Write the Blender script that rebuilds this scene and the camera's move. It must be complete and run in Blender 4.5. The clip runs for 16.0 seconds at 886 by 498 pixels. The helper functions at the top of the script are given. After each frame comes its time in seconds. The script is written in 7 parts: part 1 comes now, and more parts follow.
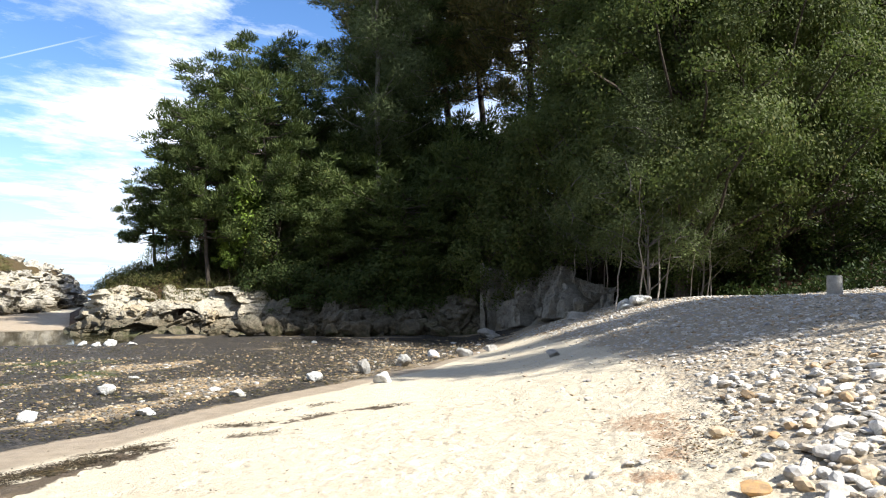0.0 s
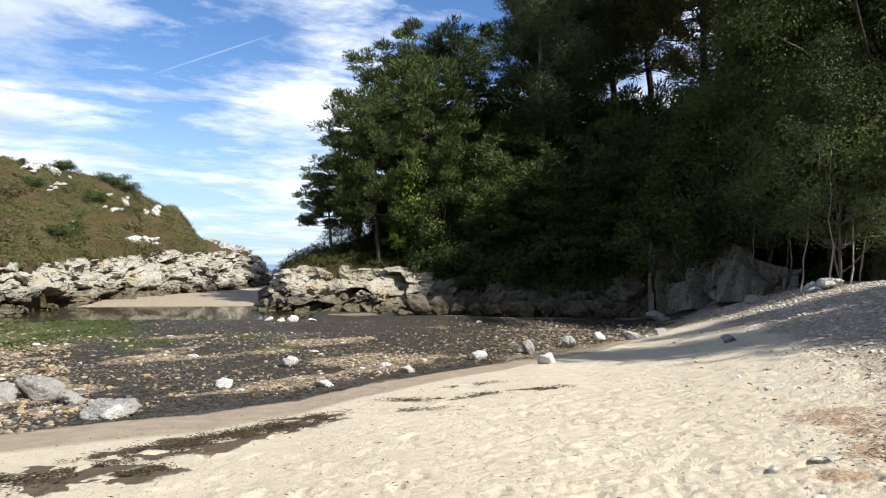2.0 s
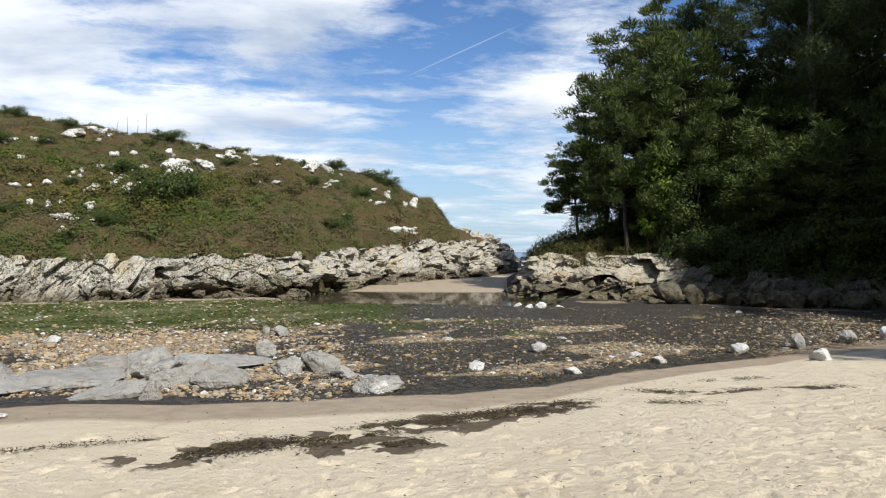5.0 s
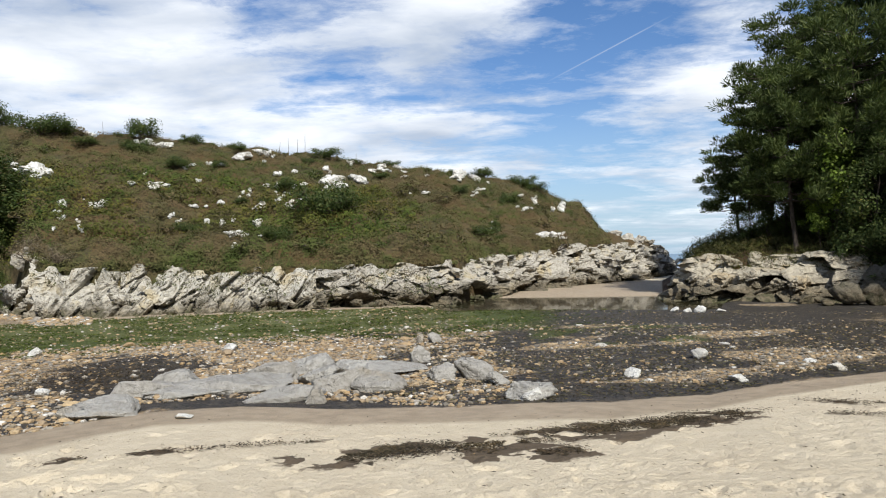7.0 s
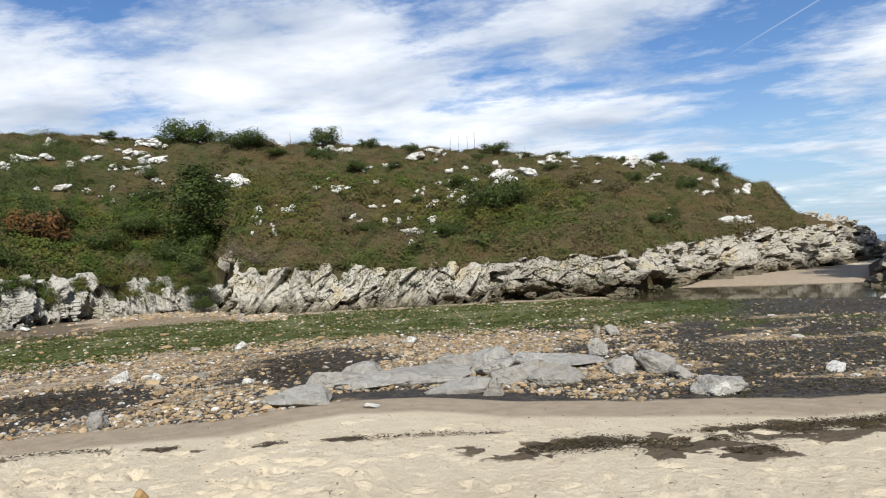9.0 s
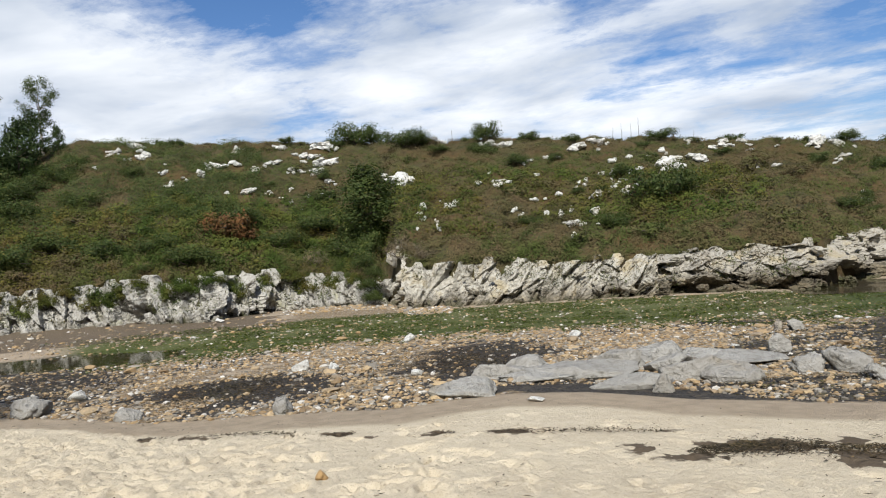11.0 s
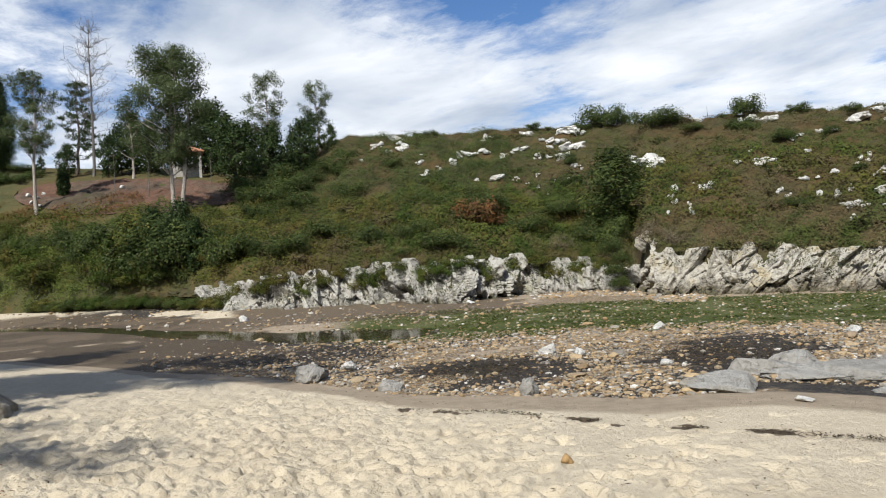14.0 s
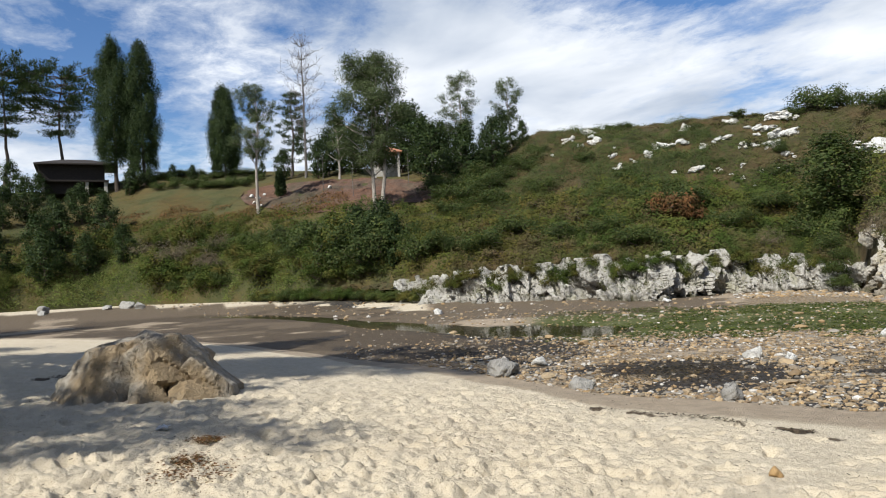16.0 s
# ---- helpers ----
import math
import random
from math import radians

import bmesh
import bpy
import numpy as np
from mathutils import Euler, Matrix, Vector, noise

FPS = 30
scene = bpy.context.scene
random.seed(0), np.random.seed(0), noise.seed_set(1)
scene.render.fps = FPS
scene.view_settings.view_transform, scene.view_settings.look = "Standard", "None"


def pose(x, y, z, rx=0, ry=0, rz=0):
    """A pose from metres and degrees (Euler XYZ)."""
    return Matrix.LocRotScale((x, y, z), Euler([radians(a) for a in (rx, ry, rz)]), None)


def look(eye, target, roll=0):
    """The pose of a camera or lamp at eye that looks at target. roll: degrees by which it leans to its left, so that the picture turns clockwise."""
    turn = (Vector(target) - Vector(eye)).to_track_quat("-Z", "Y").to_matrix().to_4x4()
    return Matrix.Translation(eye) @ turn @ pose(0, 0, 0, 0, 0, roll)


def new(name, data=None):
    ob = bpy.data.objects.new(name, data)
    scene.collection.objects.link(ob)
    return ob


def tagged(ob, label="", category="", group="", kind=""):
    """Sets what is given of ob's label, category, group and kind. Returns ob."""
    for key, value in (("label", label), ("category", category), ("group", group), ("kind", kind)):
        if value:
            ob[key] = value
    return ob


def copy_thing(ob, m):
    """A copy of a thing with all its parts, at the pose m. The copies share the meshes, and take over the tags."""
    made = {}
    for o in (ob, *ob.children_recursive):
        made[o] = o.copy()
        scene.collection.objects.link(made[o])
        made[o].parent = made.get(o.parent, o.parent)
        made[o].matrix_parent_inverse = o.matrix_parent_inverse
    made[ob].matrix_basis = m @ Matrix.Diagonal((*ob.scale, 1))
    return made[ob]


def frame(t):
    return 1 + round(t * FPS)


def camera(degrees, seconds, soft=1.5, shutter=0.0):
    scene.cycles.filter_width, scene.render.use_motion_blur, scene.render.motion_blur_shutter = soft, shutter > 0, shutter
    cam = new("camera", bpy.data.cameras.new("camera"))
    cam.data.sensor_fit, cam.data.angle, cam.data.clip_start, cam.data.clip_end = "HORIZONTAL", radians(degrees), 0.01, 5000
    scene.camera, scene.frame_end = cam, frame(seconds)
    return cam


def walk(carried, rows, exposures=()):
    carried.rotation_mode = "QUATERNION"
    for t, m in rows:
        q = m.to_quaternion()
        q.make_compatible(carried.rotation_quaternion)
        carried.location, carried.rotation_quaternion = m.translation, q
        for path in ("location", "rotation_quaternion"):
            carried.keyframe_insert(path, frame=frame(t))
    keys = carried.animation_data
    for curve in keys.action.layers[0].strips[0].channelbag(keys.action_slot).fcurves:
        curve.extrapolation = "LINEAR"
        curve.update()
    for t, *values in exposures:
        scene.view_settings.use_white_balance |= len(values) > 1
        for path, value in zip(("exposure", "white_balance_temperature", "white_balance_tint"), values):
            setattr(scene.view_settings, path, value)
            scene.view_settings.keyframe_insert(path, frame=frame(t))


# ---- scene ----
cam = camera(62.97, 16.0, soft=1.1, shutter=0.06)
EYE = 2.6
# seconds, yaw, pitch, roll in degrees; the camera turns where it stands
TURN = [
    (0.0, -0.00, 3.00, -0.50), (0.5, 3.53, 2.76, -0.79), (1.0, 7.13, 2.36, -0.88),
    (1.5, 10.15, 1.80, -0.62), (2.0, 12.91, 1.35, -0.70), (2.5, 15.81, 1.11, -0.55),
    (3.0, 19.29, 0.69, -0.43), (3.5, 22.48, 0.37, -0.39), (4.0, 25.94, 0.14, -0.53),
    (6.5, 40.96, 0.70, 0.88), (7.0, 44.01, 0.77, 1.36), (7.5, 47.13, 0.85, 2.21),
    (8.0, 50.68, 0.79, 3.03), (8.5, 54.03, 0.74, 3.20), (9.0, 57.62, 0.74, 3.20),
    (11.5, 73.74, 1.20, 4.20), (12.0, 77.20, 1.41, 4.19), (12.5, 80.50, 1.50, 3.87),
    (13.0, 83.75, 1.36, 3.84), (13.5, 86.53, 1.09, 3.78), (14.0, 89.79, 1.09, 3.54),
    (14.5, 92.97, 1.26, 3.31), (15.0, 96.61, 1.31, 3.27), (15.5, 100.02, 1.33, 3.33),
    (16.0, 104.84, 1.62, 3.11),
]
# seconds, stops: the lens closes down as the camera turns away from the wood
EXPO = [(0.0, 1.45), (0.5, 1.35), (1.0, 1.17), (1.5, 1.03), (2.0, 0.97), (3.0, 0.83), (4.0, 0.71), (7.0, 0.58), (9.0, 0.58), (12.5, 0.5), (16.0, 0.55)]
walk(cam, [(t, pose(0, 0, EYE, 90 + p, r, y)) for t, y, p, r in TURN], exposures=EXPO)

# ---------------------------------------------------------------- light
SUN_AZ, SUN_EL = -114.0, 44.0          # turn from +y to the left, height; degrees
sun_dir = Vector((-math.sin(radians(SUN_AZ)) * math.cos(radians(SUN_EL)), math.cos(radians(SUN_AZ)) * math.cos(radians(SUN_EL)), math.sin(radians(SUN_EL))))
sun = new("sun", bpy.data.lights.new("sun", "SUN"))
sun.data.energy, sun.data.angle, sun.data.color = 4.3, radians(0.55), (1.0, 0.98, 0.94)
sun.matrix_world = look(sun_dir * 200, (0, 0, 0))

world = bpy.data.worlds.new("sky")
scene.world = world
world.use_nodes = True
wt = world.node_tree


def link_or_set(nt, socket, value):
    if isinstance(value, bpy.types.NodeSocket):
        nt.links.new(value, socket)
    elif isinstance(value, tuple) and len(value) == 3 and socket.type == "RGBA":
        socket.default_value = (*value, 1.0)
    else:
        socket.default_value = value


def noise_tex(nt, vec, scale, detail=4.0, rough=0.55, distort=0.0):
    n = nt.nodes.new("ShaderNodeTexNoise")
    nt.links.new(vec, n.inputs["Vector"])
    n.inputs["Scale"].default_value, n.inputs["Detail"].default_value = scale, detail
    n.inputs["Roughness"].default_value, n.inputs["Distortion"].default_value = rough, distort
    return n.outputs[0]


def ramp(nt, fac, stops):
    n = nt.nodes.new("ShaderNodeValToRGB")
    nt.links.new(fac, n.inputs[0])
    e = n.color_ramp.elements
    while len(e) < len(stops):
        e.new(0.5)
    for i, (p, c) in enumerate(stops):
        e[i].position = p
        e[i].color = (c, c, c, 1) if not isinstance(c, tuple) else (*c, 1)
    return n.outputs[0]


def mixc(nt, fac, a, b, blend="MIX"):
    n = nt.nodes.new("ShaderNodeMix")
    n.data_type, n.blend_type = "RGBA", blend
    link_or_set(nt, n.inputs[0], fac), link_or_set(nt, n.inputs[6], a), link_or_set(nt, n.inputs[7], b)
    return n.outputs[2]


def mth(nt, op, a, b=0.0, c=0.0, clamp=False):
    n = nt.nodes.new("ShaderNodeMath")
    n.operation, n.use_clamp = op, clamp
    link_or_set(nt, n.inputs[0], a), link_or_set(nt, n.inputs[1], b), link_or_set(nt, n.inputs[2], c)
    return n.outputs[0]


def vmul(nt, vec, xyz, add=(0.0, 0.0, 0.0)):
    n = nt.nodes.new("ShaderNodeVectorMath")
    n.operation = "MULTIPLY_ADD"
    nt.links.new(vec, n.inputs[0])
    n.inputs[1].default_value, n.inputs[2].default_value = xyz, add
    return n.outputs[0]


# sky with high, drifting cloud sheets
tc = wt.nodes.new("ShaderNodeTexCoord")
sep = wt.nodes.new("ShaderNodeSeparateXYZ")
wt.links.new(tc.outputs["Generated"], sep.inputs[0])
up = mth(wt, "ADD", mth(wt, "MAXIMUM", sep.outputs[2], 0.0), 0.09)
comb = wt.nodes.new("ShaderNodeCombineXYZ")
wt.links.new(mth(wt, "DIVIDE", sep.outputs[0], up), comb.inputs[0])
wt.links.new(mth(wt, "DIVIDE", sep.outputs[1], up), comb.inputs[1])
rot = wt.nodes.new("ShaderNodeVectorRotate")
rot.rotation_type = "Z_AXIS"
wt.links.new(comb.outputs[0], rot.inputs[0])
rot.inputs["Angle"].default_value = radians(-38)
sheet = vmul(wt, rot.outputs[0], (0.78, 1.0, 1.0), (3.1, 1.7, 0.0))
big = noise_tex(wt, sheet, 1.15, 8.0, 0.6, 0.2)
fine = noise_tex(wt, sheet, 5.5, 8.0, 0.68, 0.3)
body = mth(wt, "ADD", mth(wt, "MULTIPLY", big, 0.70), mth(wt, "MULTIPLY", fine, 0.30))
# denser banks (+) and clear holes (-): turn, height, spread in degrees, weight
CLOUD_BANKS_A = [(9, 22, 11, -0.12), (31, 18, 8, -0.07), (33, 3, 9, -0.06), (91, 21, 9, -0.08), (81, 13, 9, 0.05), (74, 17, 8, 0.03), (134, 19, 14, -0.05), (118, 9, 9, 0.03), (62, 14, 18, 0.05), (98, 12, 14, 0.05), (96, 12, 9, 0.04), (134, 12, 7, 0.05), (92, 14, 12, 0.05), (108, 14, 10, 0.05), (33, 15, 10, -0.05), (36, 10, 9, -0.04), (124, 14, 10, -0.045), (104, 20, 9, 0.0), (127, 16, 10, -0.015), (113, 18, 8, -0.06), (46, 8, 10, 0.03), (54, 19, 9, -0.07), (82, 17, 8, -0.06)]
CLOUD_BANKS_B = [(26, 11, 8, 0.04), (57, 21, 7, -0.08)]
for b_az, b_el, b_w, b_k in CLOUD_BANKS_A + CLOUD_BANKS_B:
    dot = wt.nodes.new("ShaderNodeVectorMath")
    dot.operation = "DOT_PRODUCT"
    wt.links.new(tc.outputs["Generated"], dot.inputs[0])
    ca, ce = radians(b_az), radians(b_el)
    dot.inputs[1].default_value = (-math.sin(ca) * math.cos(ce), math.cos(ca) * math.cos(ce), math.sin(ce))
    near = wt.nodes.new("ShaderNodeMapRange")
    near.interpolation_type = "SMOOTHSTEP"
    wt.links.new(dot.outputs["Value"], near.inputs[0])
    near.inputs[1].default_value, near.inputs[2].default_value, near.inputs[3].default_value, near.inputs[4].default_value = math.cos(radians(b_w)), 1.0, 0.0, b_k
    body = mth(wt, "ADD", body, near.outputs[0])
cover = ramp(wt, body, [(0.40, 0.0), (0.467, 0.35), (0.53, 0.82), (0.60, 1.0)])
# a vapour trail: the plane it lies in, and its middle
def along(way):
    dot = wt.nodes.new("ShaderNodeVectorMath")
    dot.operation = "DOT_PRODUCT"
    wt.links.new(tc.outputs["Generated"], dot.inputs[0])
    dot.inputs[1].default_value = way
    return dot.outputs["Value"]


off_line = mth(wt, "ABSOLUTE", along((0.2191, 0.4152, -0.8829)))
trail = mth(wt, "MULTIPLY", ramp(wt, mth(wt, "MULTIPLY", off_line, 100.0), [(0.02, 0.32), (0.13, 0.0)]), ramp(wt, along((-0.4927, 0.8282, 0.2672)), [(0.9975, 0.0), (0.9992, 1.0)]))
cover = mth(wt, "MAXIMUM", cover, trail)
lowfade = ramp(wt, sep.outputs[2], [(0.0, 0.35), (0.05, 0.75), (0.12, 1.0), (0.42, 1.0), (0.7, 0.3)])
cover = mth(wt, "MULTIPLY", cover, lowfade)
sky = wt.nodes.new("ShaderNodeTexSky")
sky.sky_type, sky.sun_disc = "NISHITA", False
sky.sun_elevation, sky.sun_rotation = radians(SUN_EL), radians(-SUN_AZ)
sky.air_density, sky.dust_density, sky.ozone_density = 1.0, 0.25, 4.0
shade = ramp(wt, noise_tex(wt, sheet, 1.5, 5.0, 0.5, 0.3), [(0.34, (4.2, 4.85, 5.9)), (0.66, (8.6, 8.9, 9.3))])
bg = wt.nodes["Background"]
hue = wt.nodes.new("ShaderNodeHueSaturation")
hue.inputs["Saturation"].default_value, hue.inputs["Value"].default_value = 1.18, 0.95
wt.links.new(sky.outputs[0], hue.inputs["Color"])
haze = ramp(wt, sep.outputs[2], [(0.0, 0.9), (0.10, 0.45), (0.22, 0.0)])
clear = mixc(wt, haze, mixc(wt, 1.0, hue.outputs[0], (1.06, 0.95, 1.0), "MULTIPLY"), (3.1, 4.7, 6.2))
wt.links.new(mixc(wt, cover, clear, shade), bg.inputs["Color"])
bg.inputs["Strength"].default_value = 0.085

# ---------------------------------------------------------------- materials
def mk(name, rough=0.8):
    m = bpy.data.materials.new(name)
    m.use_nodes = True
    nt = m.node_tree
    b = nt.nodes["Principled BSDF"]
    b.inputs["Roughness"].default_value = rough
    b.inputs["Specular IOR Level"].default_value = 0.3
    return m, nt, b


def where(nt):
    return nt.nodes.new("ShaderNodeNewGeometry").outputs["Position"]


def local(nt):
    return nt.nodes.new("ShaderNodeTexCoord").outputs["Object"]


def island(nt):
    return nt.nodes.new("ShaderNodeNewGeometry").outputs["Random Per Island"]


def each(nt):
    return nt.nodes.new("ShaderNodeObjectInfo").outputs["Random"]


def relief(nt, b, height, strength, dist):
    n = nt.nodes.new("ShaderNodeBump")
    n.inputs["Strength"].default_value, n.inputs["Distance"].default_value = strength, dist
    nt.links.new(height, n.inputs["Height"])
    nt.links.new(n.outputs[0], b.inputs["Normal"])


def cells(nt, vec, scale, rnd=1.0):
    n = nt.nodes.new("ShaderNodeTexVoronoi")
    nt.links.new(vec, n.inputs["Vector"])
    n.inputs["Scale"].default_value, n.inputs["Randomness"].default_value = scale, rnd
    s = nt.nodes.new("ShaderNodeSeparateColor")
    nt.links.new(n.outputs["Color"], s.inputs[0])
    return n.outputs["Distance"], s.outputs[0]


def zones(nt, name):
    a = nt.nodes.new("ShaderNodeAttribute")
    a.attribute_name = name
    s = nt.nodes.new("ShaderNodeSeparateColor")
    nt.links.new(a.outputs["Color"], s.inputs[0])
    return s.outputs[0], s.outputs[1], s.outputs[2]


def edge(nt, zone, grain, k=0.5):
    """A zone with a frayed edge."""
    v = mth(nt, "ADD", zone, mth(nt, "MULTIPLY", mth(nt, "SUBTRACT", grain, 0.5), k))
    return ramp(nt, v, [(0.38, 0.0), (0.62, 1.0)])


STONE_TONES = [(0.0, (0.15, 0.10, 0.055)), (0.22, (0.38, 0.255, 0.12)), (0.4, (0.25, 0.195, 0.13)), (0.58, (0.45, 0.33, 0.18)), (0.72, (0.14, 0.125, 0.10)), (0.88, (0.31, 0.28, 0.23)), (0.97, (0.60, 0.57, 0.51))]


def ground_material():
    m, nt, b = mk("beach", 0.9)
    b.inputs["Specular IOR Level"].default_value = 0.12
    p = where(nt)
    dark, algae, gravel = zones(nt, "zone")
    wet, shingle, litter = zones(nt, "damp")
    n1, n2, n3, n4 = noise_tex(nt, p, 0.5, 6), noise_tex(nt, p, 3.0, 6, 0.65), noise_tex(nt, p, 16.0, 6, 0.65), noise_tex(nt, p, 70.0, 4, 0.6)
    sand = mixc(nt, ramp(nt, n2, [(0.3, 0.0), (0.7, 1.0)]), (0.485, 0.415, 0.300), (0.580, 0.505, 0.375))
    sand = mixc(nt, ramp(nt, n4, [(0.33, 0.75), (0.43, 0.0)]), sand, (0.24, 0.18, 0.12))
    sand = mixc(nt, mth(nt, "MULTIPLY", ramp(nt, n1, [(0.45, 0.0), (0.7, 0.5)]), ramp(nt, n3, [(0.4, 0.0), (0.6, 1.0)])), sand, (0.40, 0.32, 0.22))
    damp = mixc(nt, ramp(nt, n2, [(0.35, 0.0), (0.65, 1.0)]), (0.27, 0.215, 0.15), (0.36, 0.29, 0.205))
    c = mixc(nt, edge(nt, wet, n2, 0.35), sand, damp)
    d1, r1 = cells(nt, p, 11.0)
    d2, r2 = cells(nt, p, 5.0)
    peb = ramp(nt, r1, STONE_TONES)
    peb = mixc(nt, 0.25, peb, (0.34, 0.26, 0.16))
    peb = mixc(nt, ramp(nt, d1, [(0.35, 0.0), (0.6, 0.7)]), peb, (0.10, 0.075, 0.05))
    gm = mth(nt, "MULTIPLY", edge(nt, gravel, n2, 0.7), 0.92)
    c = mixc(nt, gm, c, peb)
    c = mixc(nt, mth(nt, "MULTIPLY", edge(nt, mth(nt, "MULTIPLY", litter, 0.6), n3, 1.2), 0.7), c, mixc(nt, n3, (0.20, 0.085, 0.035), (0.30, 0.17, 0.09)))
    sh = mixc(nt, ramp(nt, d1, [(0.3, 0.0), (0.6, 0.85)]), mixc(nt, 0.45, ramp(nt, r1, STONE_TONES), (0.46, 0.40, 0.31)), (0.30, 0.255, 0.19))
    c = mixc(nt, edge(nt, shingle, n2, 0.5), c, sh)
    weed = mixc(nt, ramp(nt, n3, [(0.38, 0.0), (0.62, 1.0)]), (0.013, 0.012, 0.012), (0.062, 0.055, 0.047))
    weed = mixc(nt, ramp(nt, n2, [(0.47, 0.0), (0.64, 0.55)]), weed, (0.095, 0.08, 0.058))
    dm = edge(nt, dark, n2, 0.8)
    c = mixc(nt, mth(nt, "MULTIPLY", dm, ramp(nt, d2, [(0.1, 0.75), (0.3, 1.0)])), c, weed)
    am = mth(nt, "MULTIPLY", edge(nt, algae, n2, 0.6), 0.9)
    c = mixc(nt, am, c, mixc(nt, ramp(nt, n3, [(0.35, 0.0), (0.65, 1.0)]), (0.03, 0.042, 0.009), (0.085, 0.105, 0.02)))
    drift, mudflat, _ = zones(nt, "weed")
    c = mixc(nt, mth(nt, "MULTIPLY", edge(nt, mudflat, n2, 0.8), 0.85), c, mixc(nt, ramp(nt, n3, [(0.35, 0.0), (0.65, 1.0)]), (0.055, 0.041, 0.027), (0.13, 0.098, 0.064)))
    c = mixc(nt, mth(nt, "MULTIPLY", edge(nt, drift, n3, 0.9), 0.92), c, mixc(nt, n3, (0.03, 0.022, 0.015), (0.10, 0.07, 0.045)))
    nt.links.new(c, b.inputs["Base Color"])
    soak = mth(nt, "MAXIMUM", mth(nt, "MULTIPLY", edge(nt, wet, n2, 0.35), 0.25), mth(nt, "MULTIPLY", dm, 0.3))
    nt.links.new(mth(nt, "SUBTRACT", 0.92, soak), b.inputs["Roughness"])
    h = mth(nt, "ADD", mth(nt, "ADD", mth(nt, "MULTIPLY", n3, 0.5), mth(nt, "MULTIPLY", n4, 0.12)), mth(nt, "MULTIPLY", mth(nt, "MULTIPLY", d1, -0.8), mth(nt, "MAXIMUM", gm, shingle)))
    relief(nt, b, h, 0.9, 0.09)
    return m


def rock_material(name, pale, mid, stain, tide=True, world_space=True, rand=0.25, tide_z=0.75, cracks=0.7, stained=0.52):
    """Weathered limestone; the tide has darkened its foot."""
    m, nt, b = mk(name, 0.85)
    p = where(nt) if world_space else local(nt)
    n1, n2, n3 = noise_tex(nt, p, 0.8, 6, 0.6), noise_tex(nt, p, 4.0, 8, 0.68, 0.4), noise_tex(nt, p, 22.0, 6, 0.65)
    c = mixc(nt, ramp(nt, n2, [(0.32, 0.0), (0.54, 1.0)]), mid, pale)
    c = mixc(nt, ramp(nt, n1, [(stained, 0.0), (stained + 0.14, 0.75)]), c, stain)
    crack = ramp(nt, noise_tex(nt, vmul(nt, p, (2.2, 2.2, 0.7)), 2.0, 8, 0.72, 1.2), [(0.33, 1.0), (0.39, 0.0)])
    c = mixc(nt, mth(nt, "MULTIPLY", crack, cracks), c, (0.07, 0.06, 0.05))
    c = mixc(nt, ramp(nt, n3, [(0.3, 0.4), (0.42, 0.0)]), c, (0.16, 0.145, 0.12))
    c = mixc(nt, mth(nt, "MULTIPLY", each(nt), rand), c, (0.16, 0.13, 0.09))
    if tide:
        z = nt.nodes.new("ShaderNodeSeparateXYZ")
        nt.links.new(where(nt), z.inputs[0])
        low = mth(nt, "ADD", z.outputs[2], mth(nt, "MULTIPLY", mth(nt, "SUBTRACT", n1, 0.5), 2.2))
        low = mth(nt, "ADD", low, mth(nt, "MULTIPLY", mth(nt, "SUBTRACT", n2, 0.5), 1.2))
        k = nt.nodes.new("ShaderNodeMapRange")
        nt.links.new(low, k.inputs[0])
        k.inputs[1].default_value, k.inputs[2].default_value, k.inputs[3].default_value, k.inputs[4].default_value = tide_z - 0.45, tide_z + 0.35, 0.88, 0.0
        c = mixc(nt, k.outputs[0], c, mixc(nt, ramp(nt, n2, [(0.4, 0.0), (0.6, 1.0)]), (0.055, 0.046, 0.026), (0.135, 0.105, 0.062)))
        k2 = nt.nodes.new("ShaderNodeMapRange")
        nt.links.new(low, k2.inputs[0])
        k2.inputs[1].default_value, k2.inputs[2].default_value, k2.inputs[3].default_value, k2.inputs[4].default_value = -0.35, 0.25, 0.8, 0.0
        c = mixc(nt, k2.outputs[0], c, (0.055, 0.06, 0.018))
    nt.links.new(c, b.inputs["Base Color"])
    relief(nt, b, mth(nt, "ADD", mth(nt, "ADD", n2, mth(nt, "MULTIPLY", n3, 0.4)), mth(nt, "MULTIPLY", crack, -0.6)), 1.0, 0.16)
    return m


